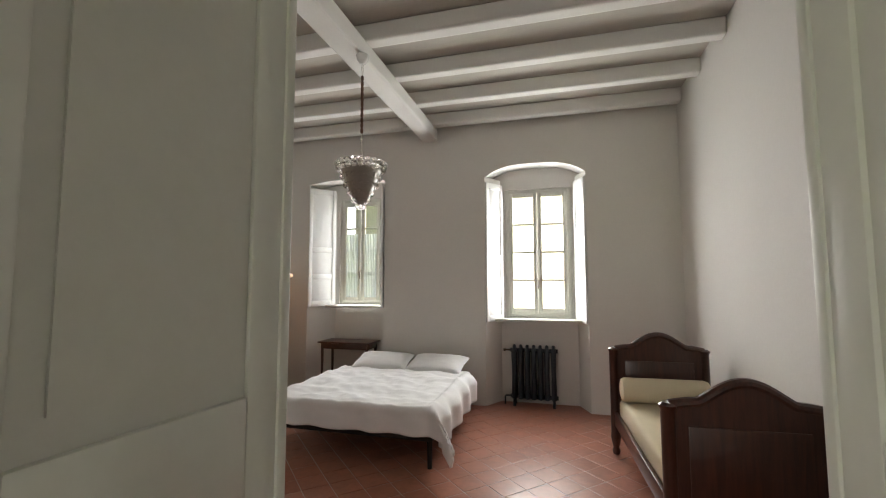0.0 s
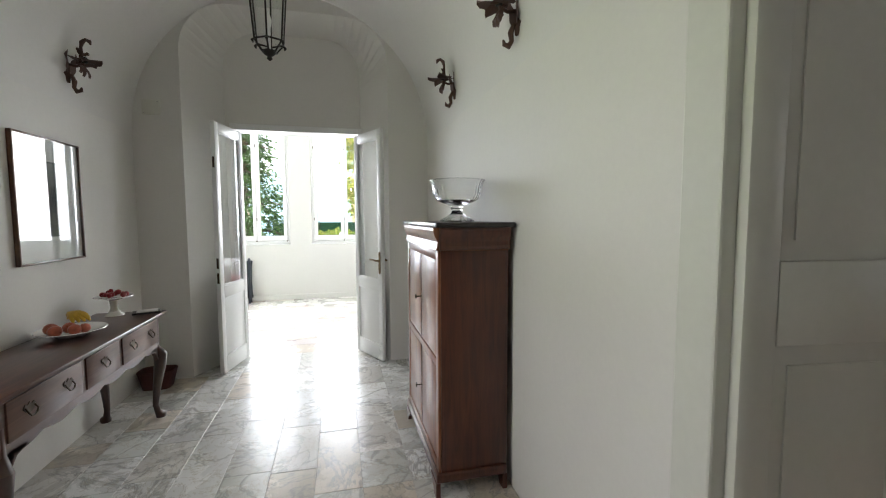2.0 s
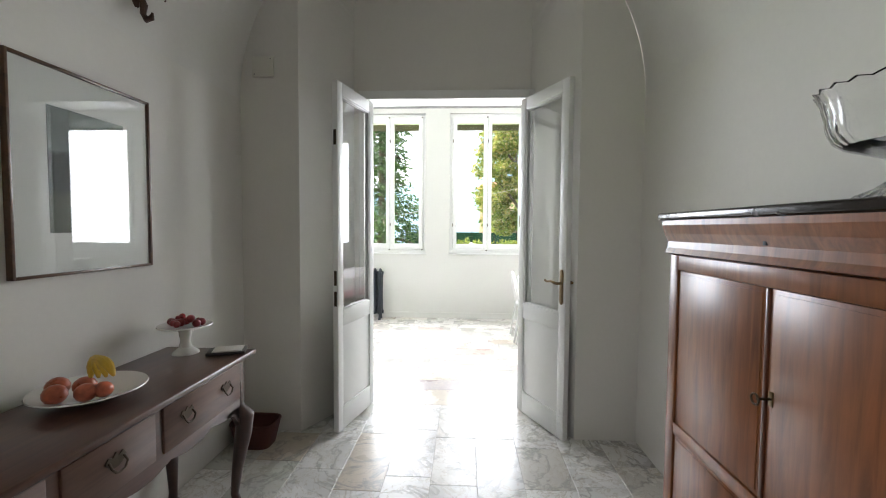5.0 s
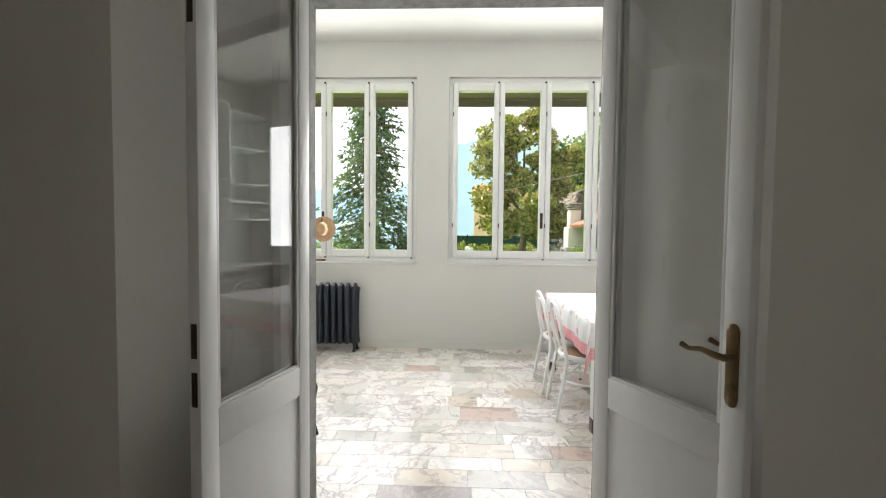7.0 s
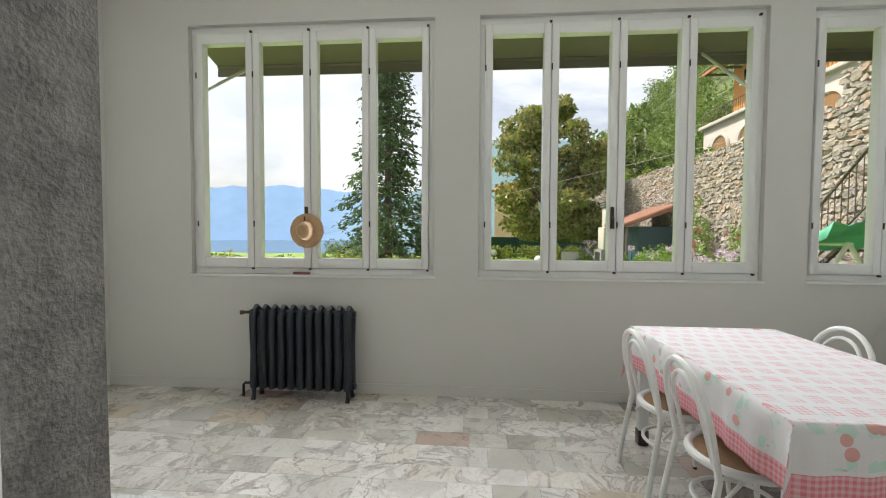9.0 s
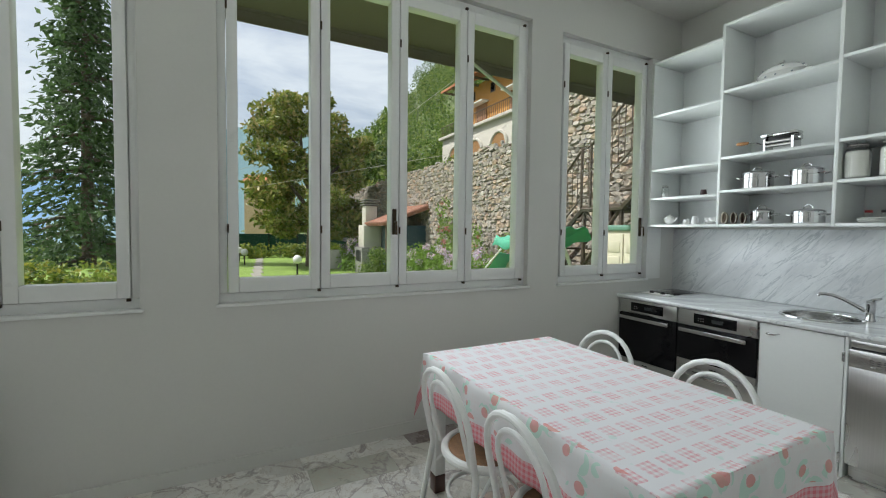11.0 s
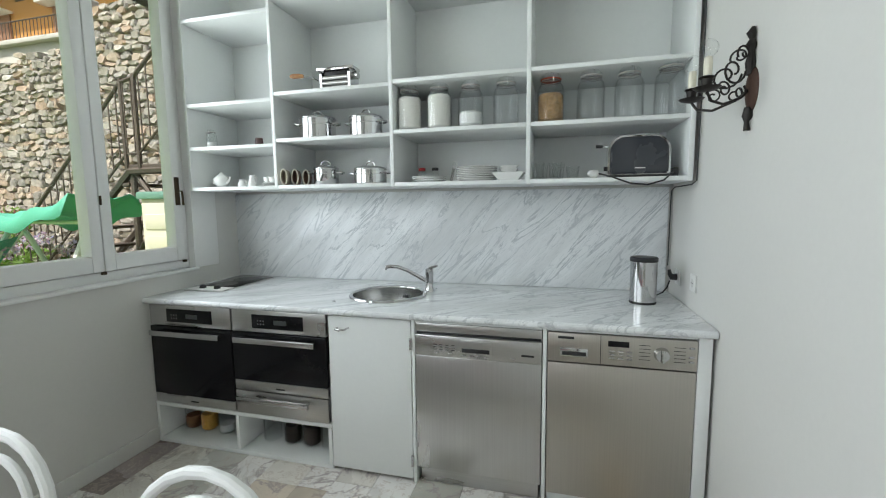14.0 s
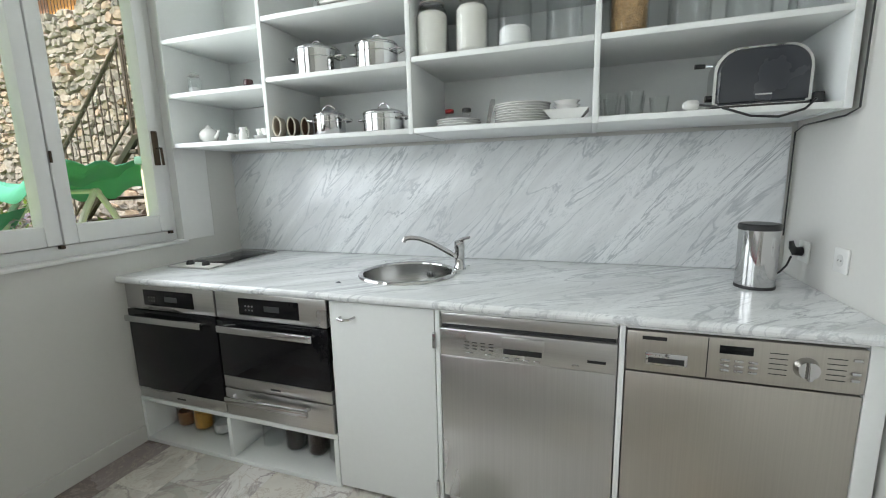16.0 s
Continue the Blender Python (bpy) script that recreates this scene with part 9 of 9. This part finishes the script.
# ---------------------------------------------------------------- pieces of floors and walls
def unit_piece(name, mat, bevel=0.012):
    """A flat piece of unit size with worn edges, to be scaled; its top is at 0."""
    bm = bmesh.new()
    lo, t = 0.5, 0.5 - bevel
    a_ = [bm.verts.new((sx * lo, sy * lo, -1)) for sx, sy in ((-1, -1), (1, -1), (1, 1), (-1, 1))]
    b_ = [bm.verts.new((sx * lo, sy * lo, -0.12)) for sx, sy in ((-1, -1), (1, -1), (1, 1), (-1, 1))]
    c_ = [bm.verts.new((sx * t, sy * t, 0)) for sx, sy in ((-1, -1), (1, -1), (1, 1), (-1, 1))]
    bm.faces.new(c_)
    for p, q in ((a_, b_), (b_, c_)):
        for k in range(4):
            bm.faces.new((p[k], p[(k + 1) % 4], q[(k + 1) % 4], q[k]))
    me = bpy.data.meshes.new(name)
    bm.to_mesh(me)
    bm.free()
    me.materials.append(M[mat])
    return me


def lay(name, mesh, parent, places, limit, near):
    """Pieces as (x, y, z, length, width, turn): those nearest to a stretch of the plan are objects, the rest one mesh."""
    places = sorted(places, key=near)
    for x, y, z, l, w, turn in places[:limit]:
        ob = new(name, mesh)
        ob.parent = parent
        ob.matrix_world = pose(x, y, z, 0, 0, turn) @ Matrix.Diagonal((l, w, 0.008, 1))
    rest = places[limit:]
    if rest:
        co, fs = [], []
        base_co = [v.co.copy() for v in mesh.vertices]
        base_f = [list(p.vertices) for p in mesh.polygons]
        for x, y, z, l, w, turn in rest:
            m = pose(x, y, z, 0, 0, turn) @ Matrix.Diagonal((l, w, 0.008, 1))
            o = len(co)
            co += [tuple(m @ v) for v in base_co]
            fs += [[o + i for i in f] for f in base_f]
        me = bpy.data.meshes.new(name + "_rest")
        me.from_pydata(co, [], fs)
        me.materials.append(mesh.materials[0])
        ob = new(name + "_rest", me)
        ob.parent = parent
        ob["kind"] = "stuff"


random.seed(21)
floor_ob = bpy.data.objects["floor"]
# Kitchen: broken marble in courses that run along y.
places = []
x = 0.0
while x < 3.30:
    w = random.choice((0.14, 0.17, 0.19, 0.21, 0.24))
    w = min(w, 3.30 - x) if 3.30 - x - w > 0.08 else 3.30 - x
    y = KY0 - random.uniform(0, 0.25)
    while y < KY1:
        l = random.uniform(0.20, 0.52)
        y0, y1 = max(y, KY0), min(y + l, KY1)
        if x > 2.98:
            y0, y1 = max(y0, DOOR_Y[0] - 0.05), min(y1, DOOR_Y[1] + 0.05)
        if y1 - y0 > 0.05:
            places.append((x + w / 2, (y0 + y1) / 2, random.uniform(-0.0008, 0.0), w - 0.0014, y1 - y0 - 0.0014, 0))
        y += l
    x += w
lay("marble_piece", unit_piece("marble_piece", "marble_floor", 0.003), floor_ob, places, 290, lambda p: abs(p[0] - 1.9) + 0.7 * abs(p[1] + 4.0))
# Hall: plain slabs down the middle, veined pieces along the walls.
places = []
bands = [(HY0, -4.98, 0.30), (-4.98, -4.70, 0.32), (-4.70, -4.42, 0.36), (-4.42, -4.16, 0.60), (-4.16, -3.90, 0.60), (-3.90, -3.64, 0.60), (-3.64, -3.38, 0.60), (-3.38, -3.10, 0.36), (-3.10, -2.82, 0.32), (-2.82, HY1, 0.30)]
for n_, (y0, y1, l) in enumerate(bands):
    x = 3.30 - random.uniform(0, l)
    while x < HX1:
        ll = l * random.uniform(0.8, 1.25)
        a_, b_ = max(x, 3.30), min(x + ll, HX1)
        if b_ - a_ > 0.04:
            places.append(((a_ + b_) / 2, (y0 + y1) / 2, random.uniform(-0.0006, 0.0), b_ - a_ - 0.002, y1 - y0 - 0.002, 0))
        x += ll
lay("marble_slab", unit_piece("marble_slab", "marble_hall", 0.005), floor_ob, places, 220, lambda p: abs(p[0] - 5.2) + 0.5 * abs(p[1] + 3.9))
# Bedroom: square terracotta tiles, laid on the diagonal.
bed_floor = bpy.data.objects["floor_bedroom"]
places = []
s = 0.215
for i in range(-40, 60):
    for j in range(-40, 60):
        x = 6.5 + (i - j) * s * math.sqrt(0.5)
        y = 0.5 + (i + j) * s * math.sqrt(0.5)
        if BX0 - 0.1 < x < BX1 + 0.1 and BY0 - 0.12 < y < BY1 + 0.35:
            places.append((x, y, random.uniform(-0.002, 0.0), s - 0.006, s - 0.006, 45 + random.uniform(-0.5, 0.5)))
for k in range(9):
    places.append((BED_DOOR[0] + 0.066 + 0.132 * k, (HY1 + BY0) / 2 - 0.03, -0.001, 0.128, 0.20, 0))
lay("terracotta_tile", unit_piece("terracotta_tile", "terracotta", 0.02), bed_floor, places, 290, lambda p: abs(p[0] - 7.8) + abs(p[1] - 0.9))


# Rough stones of the garden wall.
def stone_material():
    m, nt, b = base("fieldstone")
    info, geo = nt.nodes.new("ShaderNodeObjectInfo"), nt.nodes.new("ShaderNodeNewGeometry")
    s_ = nt.nodes.new("ShaderNodeMath")
    s_.operation = "ADD"
    f_ = nt.nodes.new("ShaderNodeMath")
    f_.operation = "FRACT"
    nt.links.new(info.outputs["Random"], s_.inputs[0])
    nt.links.new(geo.outputs["Random Per Island"], s_.inputs[1])
    nt.links.new(s_.outputs[0], f_.inputs[0])
    r = ramp(nt, [(0.0, (0.38, 0.355, 0.325)), (0.3, (0.45, 0.40, 0.345)), (0.55, (0.29, 0.27, 0.25)), (0.75, (0.46, 0.395, 0.32)), (0.9, (0.45, 0.33, 0.245)), (1.0, (0.52, 0.49, 0.45))])
    nt.links.new(f_.outputs[0], r.inputs[0])
    n = tex_noise(nt, coords(nt), 18, 5, 0.65)
    r2 = ramp(nt, [(0.3, (0.6, 0.6, 0.6)), (0.7, (1.1, 1.08, 1.05))])
    nt.links.new(n, r2.inputs[0])
    nt.links.new(mixed(nt, 1.0, r.outputs[0], r2.outputs[0], "MULTIPLY"), b.inputs["Base Color"])
    b.inputs["Roughness"].default_value = 0.92
    bumped(nt, b, n, 0.9, 0.02)
    return m


M["stone"] = stone_material()


def stone_mesh(name, seed):
    """A rough block of unit size, its face towards -y."""
    r = random.Random(seed)
    bm = bmesh.new()
    pts = []
    n = 7
    for k in range(n):
        a = 2 * math.pi * (k + r.uniform(-0.25, 0.25)) / n
        q = 0.5 * r.uniform(0.92, 1.12)
        pts.append((q * math.copysign(abs(math.cos(a)) ** 0.6, math.cos(a)), q * math.copysign(abs(math.sin(a)) ** 0.6, math.sin(a))))
    lo_ = [bm.verts.new((x, 0.4, z)) for x, z in pts]
    mid__ = [bm.verts.new((x, -0.25, z)) for x, z in pts]
    face = [bm.verts.new((0.82 * x, -0.42 + r.uniform(-0.10, 0.10), 0.82 * z)) for x, z in pts]
    for p, q in ((lo_, mid__), (mid__, face)):
        for k in range(n):
            bm.faces.new((p[k], p[(k + 1) % n], q[(k + 1) % n], q[k]))
    bm.faces.new(face)
    bmesh.ops.recalc_face_normals(bm, faces=list(bm.faces))
    me = bpy.data.meshes.new(name)
    bm.to_mesh(me)
    bm.free()
    me.materials.append(M["stone"])
    return me


stones = [stone_mesh("stone", k) for k in range(9)]
core = bpy.data.objects["garden_wall_core"]
random.seed(8)
spots = []
z = -0.12
while z < 4.25:
    h = random.uniform(0.055, 0.115)
    x = -21.0
    while x < 3.3:
        w = random.uniform(0.07, 0.27)
        if z + h < (4.28 if x > -4.4 else 3.74 + 0.013 * (x + 5)) + random.uniform(-0.06, 0.03):
            spots.append((x + w / 2, z + h / 2 + random.uniform(-0.03, 0.03), w * 1.05, h * random.uniform(0.8, 1.5), random.randrange(9), random.uniform(-13, 13), random.uniform(0.08, 0.16)))
        x += w
    z += h
spots.sort(key=lambda p: abs(p[0] + 3.6) + 0.8 * abs(p[1] - 2.4))
def stone_pose(p):
    return pose(p[0], 2.27, p[1], 0, p[5], 0) @ Matrix.Diagonal((p[2], p[6], p[3], 1))


for p in spots[:290]:
    ob = new("stone", stones[p[4]])
    ob.parent = core
    ob.matrix_world = stone_pose(p)
co, fs = [], []
for p in spots[290:]:
    m_, me_ = stone_pose(p), stones[p[4]]
    o = len(co)
    co += [tuple(m_ @ v.co) for v in me_.vertices]
    fs += [[o + i for i in f.vertices] for f in me_.polygons]
me = bpy.data.meshes.new("stone_rest")
me.from_pydata(co, [], fs)
me.materials.append(M["stone"])
ob = new("stone_rest", me)
ob.parent = core
ob["kind"] = "stuff"
